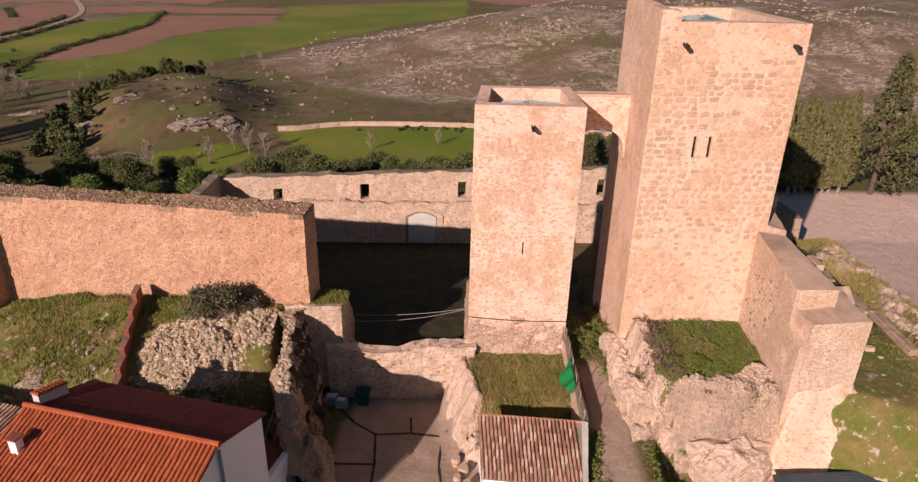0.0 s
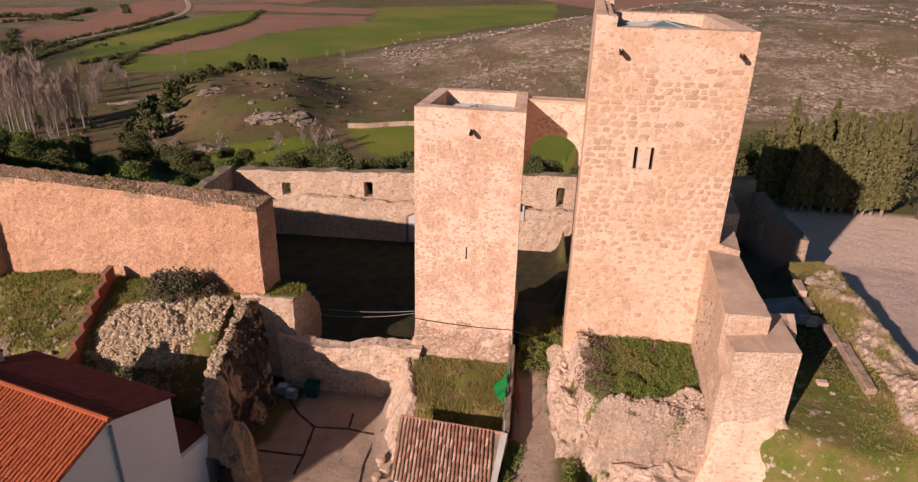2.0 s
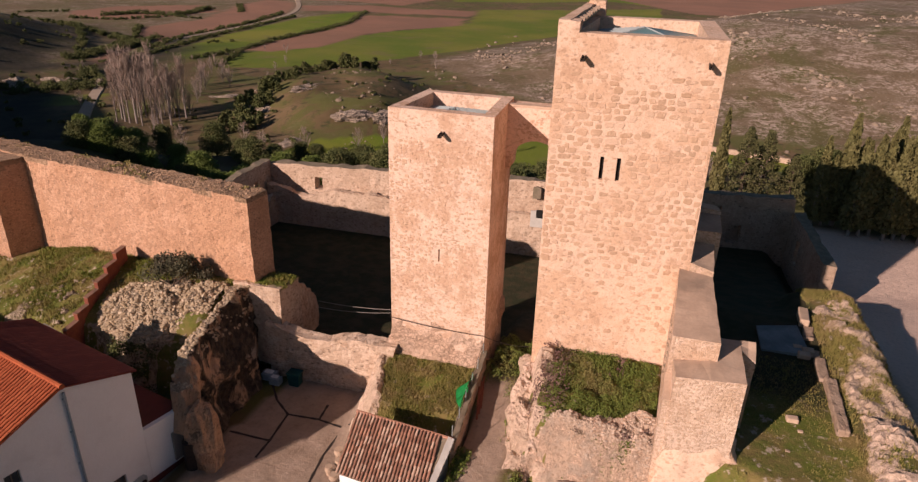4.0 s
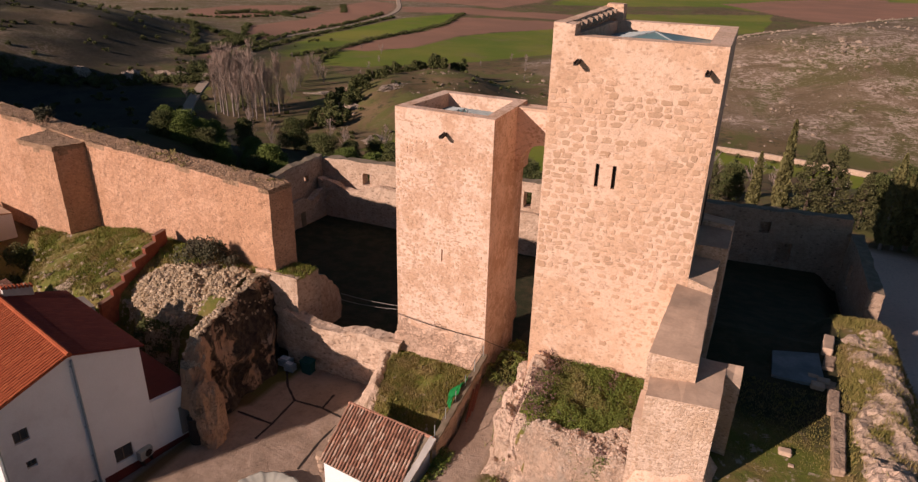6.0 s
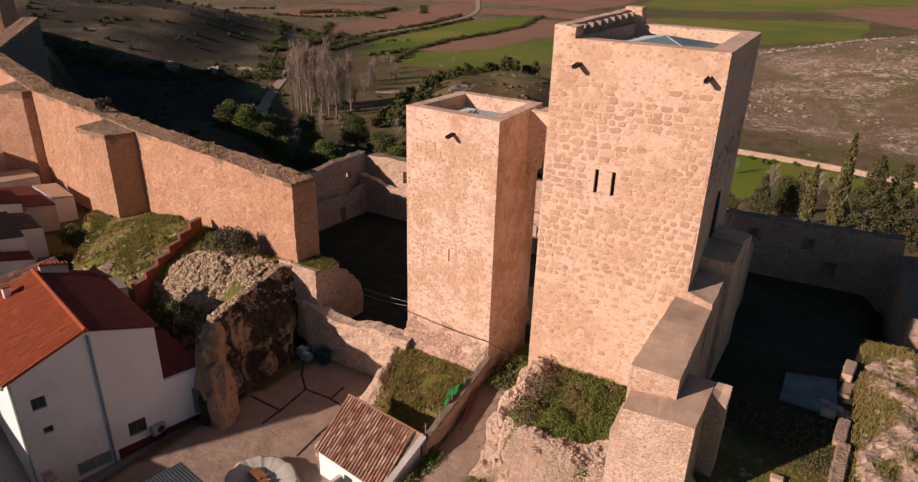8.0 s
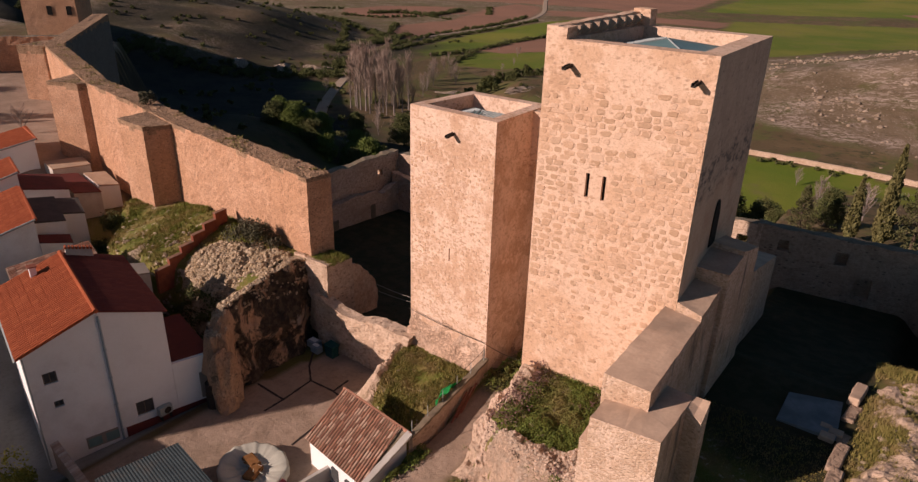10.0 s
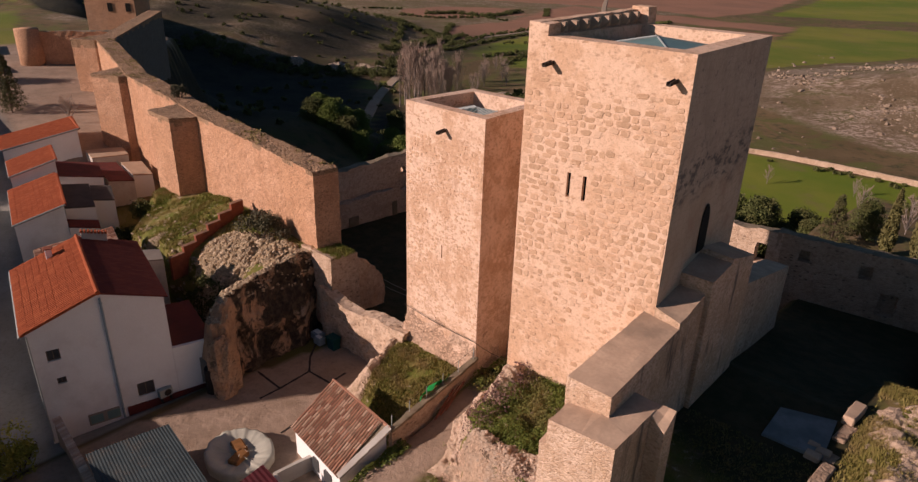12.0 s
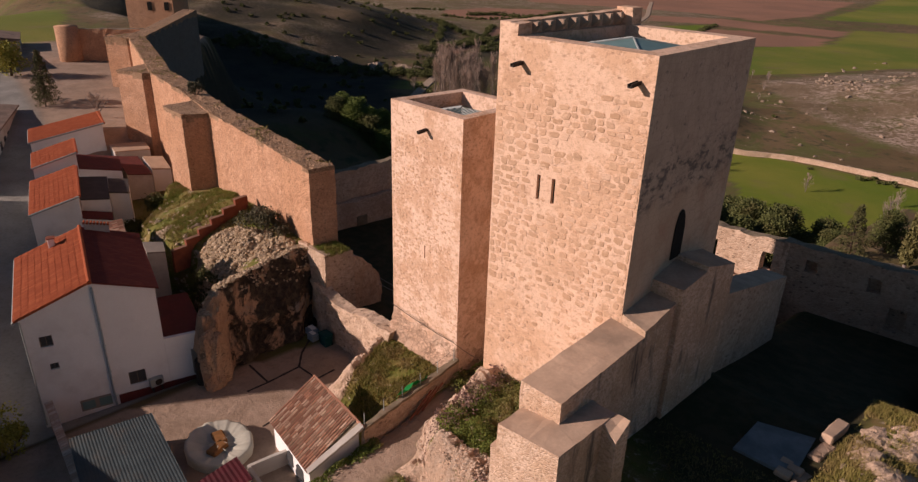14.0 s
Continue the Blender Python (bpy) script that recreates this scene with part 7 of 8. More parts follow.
def blob(cx, cy, rx, ry, seed, hard=0.35):
    return lambda x, y: step(1.0 + hard, 1.0 - hard, np.hypot((x - cx) / rx, (y - cy) / ry) + 0.22 * wave(x, y, 0.9, seed))


outcrop("rock_outcrop", "rugged pale limestone outcrop below the rampart", -20, -11.5, 29.6, 38.2, 0.1, 0.85, M["rock"], 1.0,
        lambda x, y: np.maximum(blob(-16.2, 34.0, 2.9, 3.6, 1)(x, y), blob(-12.6, 36.6, 1.7, 1.6, 3)(x, y)), 0.11)
outcrop("rock_outcrop", "rugged pale limestone outcrop in the grass", -31, -21.5, 30.5, 35.5, 0.0, 0.45, M["rock"], 4.0, lambda x, y: blob(-25, 32.6, 3.2, 1.3, 4, 0.5)(x, y) * step(0.1, 0.5, wave(x, y, 0.7, 2)))
outcrop("rock_outcrop", "pale rock slope beside the small tower", -1.4, 2.6, 31.0, 38.0, 0.12, 0.75, M["rock_warm"], 7.0, lambda x, y: blob(0.55 - 0.18 * (y - 34.5), 34.5, 0.95, 3.6, 5)(x, y))
outcrop("rock_platform", "crumbling pale rubble bank below the tall tower", 10.4, 20.0, 27.6, 32.6, 0.3, 0.75, M["rubble_bank"], 11.0,
        lambda x, y: step(10.5, 11.3, x + 0.3 * wave(x, y, 0.8, 3)) * step(19.6, 18.8, x) * step(-1.9, -0.9, y - np.interp(x, [10.3, 11, 13, 15, 17, 19.5, 24], [33.0, 32.2, 31.0, 30.2, 29.9, 29.6, 27.6]) + 0.3 * wave(x, y, 0.9, 6)) * step(0.45, 0.0, y - np.interp(x, [10.5, 13, 15.7, 18.2], [31.2, 31.4, 32.0, 32.2]) + 0.2 * wave(x, y, 0.8, 2)), 0.11, 0.35, 0.55)
outcrop("rock_platform", "pale rock rim along the lane", 9.7, 13.0, 30.5, 37.6, 0.2, 0.8, M["rock_warm"], 14.0,
        lambda x, y: blob(11.0, 34.0, 1.15, 4.2, 9, 0.3)(x, y), 0.16, 0.1, 0.45)
outcrop("rock_ridge", "weathered rock ridge between terrace and square", 26.3, 33.0, 24.0, 50.8, 0.05, 0.6, M["rock_warm"], 21.0,
        lambda x, y: step(26.9, 27.7, x + 0.3 * wave(x, y, 0.9, 1)) * step(32.4, 30.8, x + 0.7 * wave(x, y, 1.8, 2)) * step(50.6, 49.4, y) * step(-0.35, 0.35, wave(x, y, 1.6, 8) + 0.55 - 0.07 * (y - 36)), 0.2, 0.5)
for k, (x, y, s) in enumerate(((10.55, 36.6, 0.75), (10.5, 35.2, 0.8), (10.7, 33.4, 0.85), (11.3, 32.3, 0.8), (10.2, 37.6, 0.5))):
    lump("boulder", "smooth pale boulder at the edge of the lane", (x, y, land_at(10.0, y) + 0.7), (s * 0.8, s * 1.25, s * 1.9), M["rock_warm"], 20 + k, 5, 0.6, 12 * k, 0.45, "lane boulders")
for k, (x, y, z, sx, sy, sz) in enumerate(((15.7, 29.7, 2.0, 1.9, 1.1, 2.3), (12.9, 31.5, 2.0, 1.0, 0.7, 2.3), (14.0, 30.6, 1.4, 0.8, 0.6, 1.6), (24.6, 28.6, 3.2, 1.1, 0.9, 1.5), (16.9, 29.2, 1.6, 1.3, 0.8, 1.9), (18.2, 28.6, 1.4, 1.0, 0.6, 1.2))):
    lump("boulder", "broad rounded beige boulder below the tall tower", (x, y, z), (sx, sy, sz), M["rock_warm"], 40 + k, 5, 0.6, 8 * k, 0.5, "platform boulders")
rngr = random.Random(5)
for k in range(2):
    x, y = rngr.uniform(29.6, 31.5), rngr.uniform(28, 40)
    lump("boulder", "weathered pale boulder on the ridge", (x, y, land_at(x, y) + 0.05), (rngr.uniform(0.4, 1.1), rngr.uniform(0.5, 1.3), rngr.uniform(0.3, 0.6)), M["rock_warm"], 60 + k, 3, 0.45, k * 40, 0.4, "ridge boulders")
for k, (x, y, s, w) in enumerate(((-84, 234, 8.0, 0.55), (-93.5, 229, 6.5, 1.0), (-104, 203, 5.5, 1.2), (-133, 232, 5, 1.3), (-164, 255, 5, 1.8), (-122, 246, 4, 1.5))):
    lump("crag", "pale limestone crag on the knoll", (x, y, land_at(x, y) - 0.25 * s), (s * w * 0.75, s * 0.6, s * 0.36), M["rock_far"], 80 + k, 5, 1.0, 50 * k, 0.35, "knoll crags")
for k, (x, y, s) in enumerate(((-233, 256, 9), (-246, 250, 8), (-268, 240, 8), (-286, 226, 7), (-226, 268, 7), (-258, 252, 6))):
    lump("crag", "pale limestone crag on the shaded hillside", (x, y, land_at(x, y) - 0.25 * s), (s * 0.9, s * 0.4, s * 0.55), M["rock_far"], 90 + k, 5, 1.0, 120 + 9 * k, 0.35, "hillside crags")

# ---- plants ----
def leaves(points, size, rng, up=0.0):
    """Small leaf blades, one quad each, at the given points."""
    vs, fs = [], []
    for p in points:
        a = Vector((rng.gauss(0, 1), rng.gauss(0, 1), rng.gauss(0, 1) + up)).normalized()
        b = a.orthogonal().normalized()
        b.rotate(Matrix.Rotation(rng.uniform(0, 6.28), 3, a))
        s = size * rng.uniform(0.6, 1.3)
        k = len(vs)
        vs += [tuple(p - a * s * 0.5), tuple(p + b * s * 0.32), tuple(p + a * s * 0.6), tuple(p - b * s * 0.32)]
        fs.append((k, k + 1, k + 2, k + 3))
    return vs, fs


def make_tree(label, category, trunk_h, trunk_r, clumps, per, leaf, leaf_mat, bark, seed, group, tufted=1.0):
    """A trunk with limbs, and a crown of leaf clumps; clumps: (centre, radii)."""
    rng = random.Random(seed)
    top = thing("tree", label, category, group=group)
    bm = bmesh.new()
    rod(bm, (0, 0, -0.6), (0, 0, trunk_h * 0.5), trunk_r, trunk_r * 0.75, 8)
    rod(bm, (0, 0, trunk_h * 0.5), (0.1, 0.05, trunk_h), trunk_r * 0.75, trunk_r * 0.45, 8)
    for c, r in clumps[::2]:
        rod(bm, (0, 0, min(trunk_h * 0.9, max(trunk_h * 0.4, c[2] - 1.2 * r[2]))), c, trunk_r * 0.35, trunk_r * 0.1, 5)
    part("trunk", bm, bark, top)
    pts = []
    for c, r in clumps:
        for _ in range(per):
            d = Vector((rng.gauss(0, 1), rng.gauss(0, 1), rng.gauss(0, 1))).normalized() * rng.uniform(0.55, 1.05) ** tufted
            pts.append(Vector(c) + Vector((d.x * r[0], d.y * r[1], d.z * r[2])))
    raw("crown", *leaves(pts, leaf, rng), leaf_mat, top)
    return top


def pine_clumps(h, w, seed, n=16, low=0.35):
    rng = random.Random(seed)
    out = []
    for k in range(n):
        z = h * (low + (1 - low) * (k + 0.5) / n * rng.uniform(0.9, 1.05))
        rr = w * (1.05 - 0.75 * ((z / h - low) / (1 - low)) ** 1.3)
        a = k * 2.4 + rng.uniform(-0.4, 0.4)
        q = rng.uniform(0.2, 0.75) * rr
        s = w * rng.uniform(0.32, 0.5)
        out.append(((q * math.cos(a), q * math.sin(a), min(z, h - s * 0.5)), (s, s, s * 0.7)))
    return out


def plant(protos, spots, rng, lo=0.85, hi=1.15, sink=0.1):
    """Copies of prototypes at (x, y, scale)."""
    for k, (x, y, s) in enumerate(spots):
        p = protos[k % len(protos)]
        s *= rng.uniform(lo, hi)
        m = pose(x, y, land_at(x, y) - sink, 0, 0, rng.uniform(0, 360)) @ Matrix.Diagonal((s, s, s * rng.uniform(0.92, 1.1), 1))
        ob = copy_thing(p, m)
        ob.matrix_basis = m


rngt = random.Random(11)
PINES = [make_tree("dark green stone pine with a rounded crown", "tree", 3.6, 0.2, pine_clumps(6.2, 3.1, 3 + k, 26, 0.14), 380, 0.24, M["leaf_pine"], M["bark"], 3 + k, "valley pines") for k in range(3)]
LIT = [make_tree("rounded bright green pine below the rampart", "tree", 3.2, 0.2, pine_clumps(6.2, 3.1, 13 + k, 26, 0.14), 420, 0.22, M["leaf_lit"], M["bark"], 13 + k, "bright pines") for k in range(2)]
for k, p in enumerate(LIT):
    x, y = (-61.5, -47.5)[k], (79.0, 84.0)[k]
    p.matrix_basis = pose(x, y, land_at(x, y) - 0.9) @ Matrix.Diagonal((0.85, 0.85, 0.8, 1))
for k, p in enumerate(PINES):
    x, y = (-64.5, -58.0, -51.0)[k], (78.0, 80.0, 82.5)[k]
    p.matrix_basis = pose(x, y, land_at(x, y) - 1.0) @ Matrix.Diagonal((0.85, 0.85, 0.8, 1))
# lit pines behind the rampart, the belt behind the hall and the trees towards the valley
spots = [(-66 + 3.3 * k + rngt.uniform(-1, 1), 80 + 0.75 * k + rngt.uniform(-2.0, 2.0), rngt.uniform(0.78, 0.95)) for k in range(11)]
spots += [(-62 + 4.0 * k + rngt.uniform(-1, 1), 86 + 0.6 * k + rngt.uniform(-2.5, 2.5), rngt.uniform(0.85, 1.05)) for k in range(9)]
plant(LIT, spots, rngt, sink=0.9)
spots = []
for k in range(34):
    x = -30 + 1.15 * k + rngt.uniform(-1, 1)
    spots.append((x, rngt.uniform(82, 104), rngt.uniform(0.8, 1.15) * (1 if x > -4 or x < -20 else 0.9)))
for k in range(30):
    x = rngt.uniform(-110, -30)
    spots.append((x, rngt.uniform(100, 140) + 0.1 * abs(x + 30), rngt.uniform(0.75, 1.1)))
plant(PINES, spots, rngt)
SMALLPINES = [make_tree("small dark pine on the knoll", "tree", 3.0, 0.2, pine_clumps(5.5, 2.6, 30 + k, 9, 0.2), 60, 0.8, M["leaf_pine"], M["bark"], 30 + k, "knoll pines") for k in range(2)]
for k, p in enumerate(SMALLPINES):
    x, y = (-121.0, -128.0)[k], (306.0, 302.0)[k]
    p.matrix_basis = pose(x, y, land_at(x, y) - 0.1)
spots = []
PINE_LINE = [(-117, 300), (-130, 297), (-141, 290), (-147, 274), (-141, 250), (-139, 232), (-134, 215), (-128, 204)]
for (x0, y0), (x1, y1) in zip(PINE_LINE, PINE_LINE[1:]):
    for k in range(11):
        t = (k + rngt.random()) / 11
        spots.append((x0 + (x1 - x0) * t + rngt.uniform(-6, 8), y0 + (y1 - y0) * t + rngt.uniform(-7, 7), rngt.uniform(0.55, 1.15)))
plant(SMALLPINES, spots, rngt)


def cypress(label, h, w, seed, group, n=2600):
    rng = random.Random(seed)
    top = thing("cypress", label, "tree", group=group)
    bm = bmesh.new()
    rod(bm, (0, 0, -0.5), (0, 0, h * 0.7), 0.22, 0.08, 8)
    part("trunk", bm, M["pale_bark"], top)
    pts = []
    for _ in range(n):
        t = rng.random() ** 1.25
        r = w * (1 - t) ** 0.65 * min(1, 0.55 + 3.0 * t)
        a = rng.uniform(0, 6.28)
        q = r * rng.uniform(0.72, 1.05) * (1 + 0.13 * math.sin(a * 5 + t * 30))
        pts.append(Vector((q * math.cos(a), q * math.sin(a), h * (0.1 + 0.9 * t))))
    raw("crown", *leaves(pts, 0.42, rng, 1.5), M["leaf_cypress"], top)
    return top


CYP = [cypress("tall dark cypress at the edge of the square", 11.5, 1.35, 1, "cypress row"), cypress("slim dark cypress behind the ruin", 9.0, 0.95, 2, "cypress row")]
CYP[0].matrix_basis = pose(47.0, 79.4, land_at(47.0, 79.4)) @ Matrix.Diagonal((1.0, 1.0, 0.95, 1))
CYP[1].matrix_basis = pose(23.4, 84.0, land_at(23.4, 84.0) - 0.2) @ Matrix.Diagonal((0.95, 0.95, 1.22, 1))
plant(CYP[:1], [(33.6 + 1.12 * k, 78.6 + 0.5 * (k % 3) + (2.0 if k < 3 else 0), 0.98 if k > 2 else 0.8) for k in range(12)], rngt, 0.93, 1.07)
plant(CYP[:1], [(36.0 + 1.5 * k, 81.6 + 0.6 * (k % 2), 1.0) for k in range(9)], rngt, 0.93, 1.07)
plant(CYP[1:], [(20.7, 84.0, 0.8)], rngt, 0.98, 1.02)
CED = []
for k in range(2):
    rng = random.Random(50 + k)
    cl = []
    for j in range(34):
        t = (j + 0.5) / 34
        a = j * 2.4
        r = 3.9 * (1 - t) ** 0.8
        cl.append(((r * 0.75 * math.cos(a), r * 0.75 * math.sin(a), 1.2 + 11.5 * t), (max(0.7, r * 0.42), max(0.7, r * 0.42), 0.75)))
    CED.append(make_tree("broad bushy conifer beside the square", "tree", 9.0, 0.3, cl, 170, 0.32, M["leaf_conifer"], M["bark"], 50 + k, "broad conifers"))
CED[0].matrix_basis = pose(51.0, 79.4, land_at(51.0, 79.4)) @ Matrix.Diagonal((1.15, 1.15, 1.3, 1))
CED[1].matrix_basis = pose(26.2, 84.5, land_at(26.2, 84.5)) @ Matrix.Diagonal((0.66, 0.66, 0.68, 1))
plant(CED, [(28.6, 86.0, 0.68), (31.8, 86.0, 0.54), (16.1, 83.0, 0.44), (57.5, 82.0, 1.0)], rngt, 0.97, 1.03)
plant(PINES, [(36.5, 94.0, 1.05), (40.5, 96.0, 1.1), (33.5, 92.0, 0.9), (18.0, 88.0, 0.7), (12.5, 90.0, 0.75), (9.0, 93.0, 0.8)], rngt)


def bare_tree(label, h, w, seed, group, n=46, twigs=34):
    rng = random.Random(seed)
    top = thing("bare_tree", label, "tree", group=group)
    bm = bmesh.new()
    rod(bm, (0, 0, -0.5), (0, 0, h * 0.9), 0.03 * h * 0.5, 0.03, 6)
    tips = []
    for k in range(n):
        z = h * rng.uniform(0.08, 0.85)
        a = rng.uniform(0, 6.28)
        L = (h - z) * rng.uniform(0.35, 0.6) + 0.5
        tip = Vector((math.cos(a) * w * rng.uniform(0.35, 1) * (1 - 0.55 * z / h), math.sin(a) * w * rng.uniform(0.35, 1) * (1 - 0.55 * z / h), z + L))
        rod(bm, (0, 0, z), tip, 0.055, 0.02, 4)
        tips.append((Vector((0, 0, z)), tip))
    part("trunk", bm, M["pale_bark"], top)
    vs, fs = [], []
    for a, b in tips:
        for _ in range(twigs):
            p = a.lerp(b, rng.uniform(0.25, 1.05))
            q = p + Vector((rng.gauss(0, 0.4), rng.gauss(0, 0.4), rng.uniform(0.6, 1.7))) * (h / 14)
            s = Vector((rng.gauss(0, 1), rng.gauss(0, 1), 0)).normalized() * 0.034 * h / 12
            k = len(vs)
            vs += [tuple(p - s), tuple(p + s), tuple(q)]
            fs.append((k, k + 1, k + 2))
    raw("twigs", vs, fs, M["twig"], top)["kind"] = "stuff"
    return top


POP = [bare_tree("tall leafless poplar by the road", 26, 3.6, 5 + k, "bare poplars", 40, 13) for k in range(2)]
for k, p in enumerate(POP):
    x, y = (-178.0, -170.0)[k], (206.0, 204.0)[k]
    p.matrix_basis = pose(x, y, land_at(x, y))
spots = [(-176 + 2.2 * (k % 10) + rngt.uniform(-2, 2), 202 + 5.5 * (k // 10) * 2 + rngt.uniform(-4, 4) + 0.2 * (k % 10), rngt.uniform(0.62, 1.02)) for k in range(20)]
spots += [(-190 - 2.5 * k, 232 + 4.0 * k, rngt.uniform(0.6, 0.8)) for k in range(6)]
plant(POP, spots, rngt)
plant(CED[1:], [(-80.0, 38.0, 0.55), (-77.5, 37.2, 0.35)], rngt)
yellow = make_tree("round yellow-green tree beside the promenade", "tree", 2.6, 0.2, pine_clumps(5.5, 3.4, 71, 16, 0.2), 170, 0.35, M["leaf_yellow"], M["bark"], 71, "")
yellow.matrix_basis = pose(-99.0, 38.0, land_at(-99.0, 38.0))
bare_prom = bare_tree("small leafless tree on the promenade", 3.6, 2.0, 91, "", 26, 20)
bare_prom.matrix_basis = pose(-67.5, 41.0, land_at(-67.5, 41.0))
BARE = [bare_tree("leafless shrubby tree in the valley", 8, 3.2, 15 + k, "bare valley trees", 30, 26) for k in range(2)]
for k, p in enumerate(BARE):
    x, y = (-62.0, -74.0)[k], (205.0, 212.0)[k]
    p.matrix_basis = pose(x, y, land_at(x, y))
spots = [(-68, 208, 1.2), (-78, 200, 1.1), (-92, 190, 1.0), (-105, 185, 0.9), (-30, 215, 0.7), (-8, 222, 0.7), (20, 220, 0.7), (45, 221, 0.7), (-118, 195, 1.0), (-140, 180, 1.1), (30, 96, 0.55), (23, 94, 0.5), (20.5, 97, 0.55), (15, 100, 0.5), (-128, 176, 1.2), (-150, 190, 1.1), (-182, 262, 1.3), (-190, 270, 1.3), (-186, 281, 1.2), (-200, 284, 1.2), (-196, 296, 1.2), (-206, 300, 1.1), (-212, 312, 1.0), (-176, 250, 1.2), (-170, 240, 1.2), (-176, 272, 1.1), (-205, 214, 0.9), (-160, 222, 1.0)]
for k in range(26):
    spots.append((-90 - 190 * k / 25 + rngt.uniform(-5, 5), 330 + 55 * math.sin(k * 0.5) + rngt.uniform(-8, 8), rngt.uniform(0.35, 0.7)))
plant(BARE, spots, rngt)


def bush(label, r, n, leaf, mat, seed, group=""):
    rng = random.Random(seed)
    top = thing("bush", label, "bush", group=group)
    bm = bmesh.new()
    for k in range(9):
        a = k * 0.7
        rod(bm, (0, 0, -0.3), (0.65 * r * math.cos(a), 0.65 * r * math.sin(a), r * rng.uniform(0.5, 1.0)), 0.045, 0.015, 5)
    part("stems", bm, M["bark"], top)
    pts = []
    cl = [(Vector((rng.uniform(-0.6, 0.6) * r, rng.uniform(-0.6, 0.6) * r, rng.uniform(0.45, 1.0) * r)), r * rng.uniform(0.25, 0.45)) for _ in range(14)]
    for _ in range(n):
        c, q = rng.choice(cl)
        pts.append(c + Vector((rng.gauss(0, 1), rng.gauss(0, 1), rng.gauss(0, 0.8))).normalized() * q * rng.uniform(0.4, 1.1))
    raw("foliage", *leaves(pts, leaf, rng), mat, top)
    return top


big = bush("grey-green bush growing on the outcrop", 1.75, 3600, 0.17, M["leaf_bush"], 3)
big.matrix_basis = pose(-15.4, 36.9, land_at(-15.4, 36.9) + 0.2) @ Matrix.Diagonal((1.15, 1.0, 1.0, 1))
# bushes added to blacken the shaded hollow behind the house
for k, (x, y, r) in enumerate(((-13.9, 29.4, 1.9), (-12.3, 31.2, 1.5), (-15.6, 28.9, 1.5))):
    dark_bush = bush("dense dark bush added to deepen the shade behind the house", r, 2600, 0.2, M["leaf_pine"], 60 + k, "hollow bushes")
    dark_bush.matrix_basis = pose(x, y, land_at(x, y) - 0.1)
# the same for the shaded hollow below the terrace
for k, (x, y, r) in enumerate(((-33.2, 31.6, 1.9), (-35.4, 34.0, 2.0), (-31.2, 30.2, 1.6), (-36.6, 36.6, 1.9), (-30.0, 28.6, 1.5))):
    dark_bush = bush("dense dark bush added to deepen the shade below the terrace", r, 2400, 0.2, M["leaf_pine"], 70 + k, "hollow bushes")
    dark_bush.matrix_basis = pose(x, y, land_at(x, y) - 0.2)
b2_ = bush("small grey-green bush against the rampart", 0.9, 1500, 0.13, M["leaf_bush"], 4)
b2_.matrix_basis = pose(-13.3, 37.7, land_at(-13.3, 37.7) + 0.2)
top_bush = bush("bush growing on the bastion", 1.1, 1500, 0.16, M["leaf_bush"], 8)
top_bush.matrix_basis = pose(-39.3, 43.2, 13.0)
street_bush = bush("round bush with yellow leaves beside the street wall", 1.9, 2600, 0.2, M["leaf_yellow"], 12)
street_bush.matrix_basis = pose(-9.6, 16.2, land_at(-9.6, 16.2) - 0.1)
HEDGES = []
HEDGES.append([(-238, 326), (-233, 362), (-239, 413), (-236, 477), (-241, 535), (-266, 622)])
HEDGES.append([(-212, 312), (-226, 350), (-233, 362)])
HEDGES.append([(-268, 326), (-286, 392), (-296, 470), (-302, 554)])
HEDGES.append([(-262, 300), (-293, 362), (-307, 420), (-311, 500), (-322, 570)])
HEDGES.append([(-291, 304), (-303, 334), (-328, 387), (-366, 436)])
HEDGES.append([(-359, 500), (-391, 507), (-412, 463), (-451, 455)])
HEDGES.append([(-300, 310), (-330, 345), (-372, 385), (-420, 400)])
HEDGES.append([(-360, 560), (-400, 618)])
HEDGES.append([(-490, 495), (-520, 470)])
BANKS = [[(-292, 294), (-293, 310), (-295, 327), (-302, 354), (-313, 386)], [(-372, 380), (-355, 372), (-331, 378), (-304, 361), (-288, 360)], [(-444, 484), (-430, 512), (-390, 511), (-403, 575)], [(-259, 260), (-248, 262), (-256, 277)]]
spots = []
for line in HEDGES:
    for (x0, y0), (x1, y1) in zip(line, line[1:]):
        n = max(2, int(math.hypot(x1 - x0, y1 - y0) / 2.2))
        for i in range(n):
            t = (i + rngt.random()) / n
            spots.append((x0 + (x1 - x0) * t + rngt.uniform(-2, 2), y0 + (y1 - y0) * t + rngt.uniform(-2, 2), rngt.uniform(0.7, 1.7)))
for line in BANKS:
    for (x0, y0), (x1, y1) in zip(line, line[1:]):
        n = max(3, int(math.hypot(x1 - x0, y1 - y0) / 1.3))
        for i in range(n):
            t = (i + rngt.random()) / n
            spots.append((x0 + (x1 - x0) * t + rngt.uniform(-3, 3), y0 + (y1 - y0) * t + rngt.uniform(-3, 3), rngt.uniform(1.0, 2.4)))
for k in range(60):
    spots.append((rngt.uniform(-150, 60), rngt.uniform(110, 150), rngt.uniform(0.6, 1.4)))
for k in range(40):
    spots.append((rngt.uniform(-90, 90), rngt.uniform(238, 244), rngt.uniform(0.4, 0.8)))
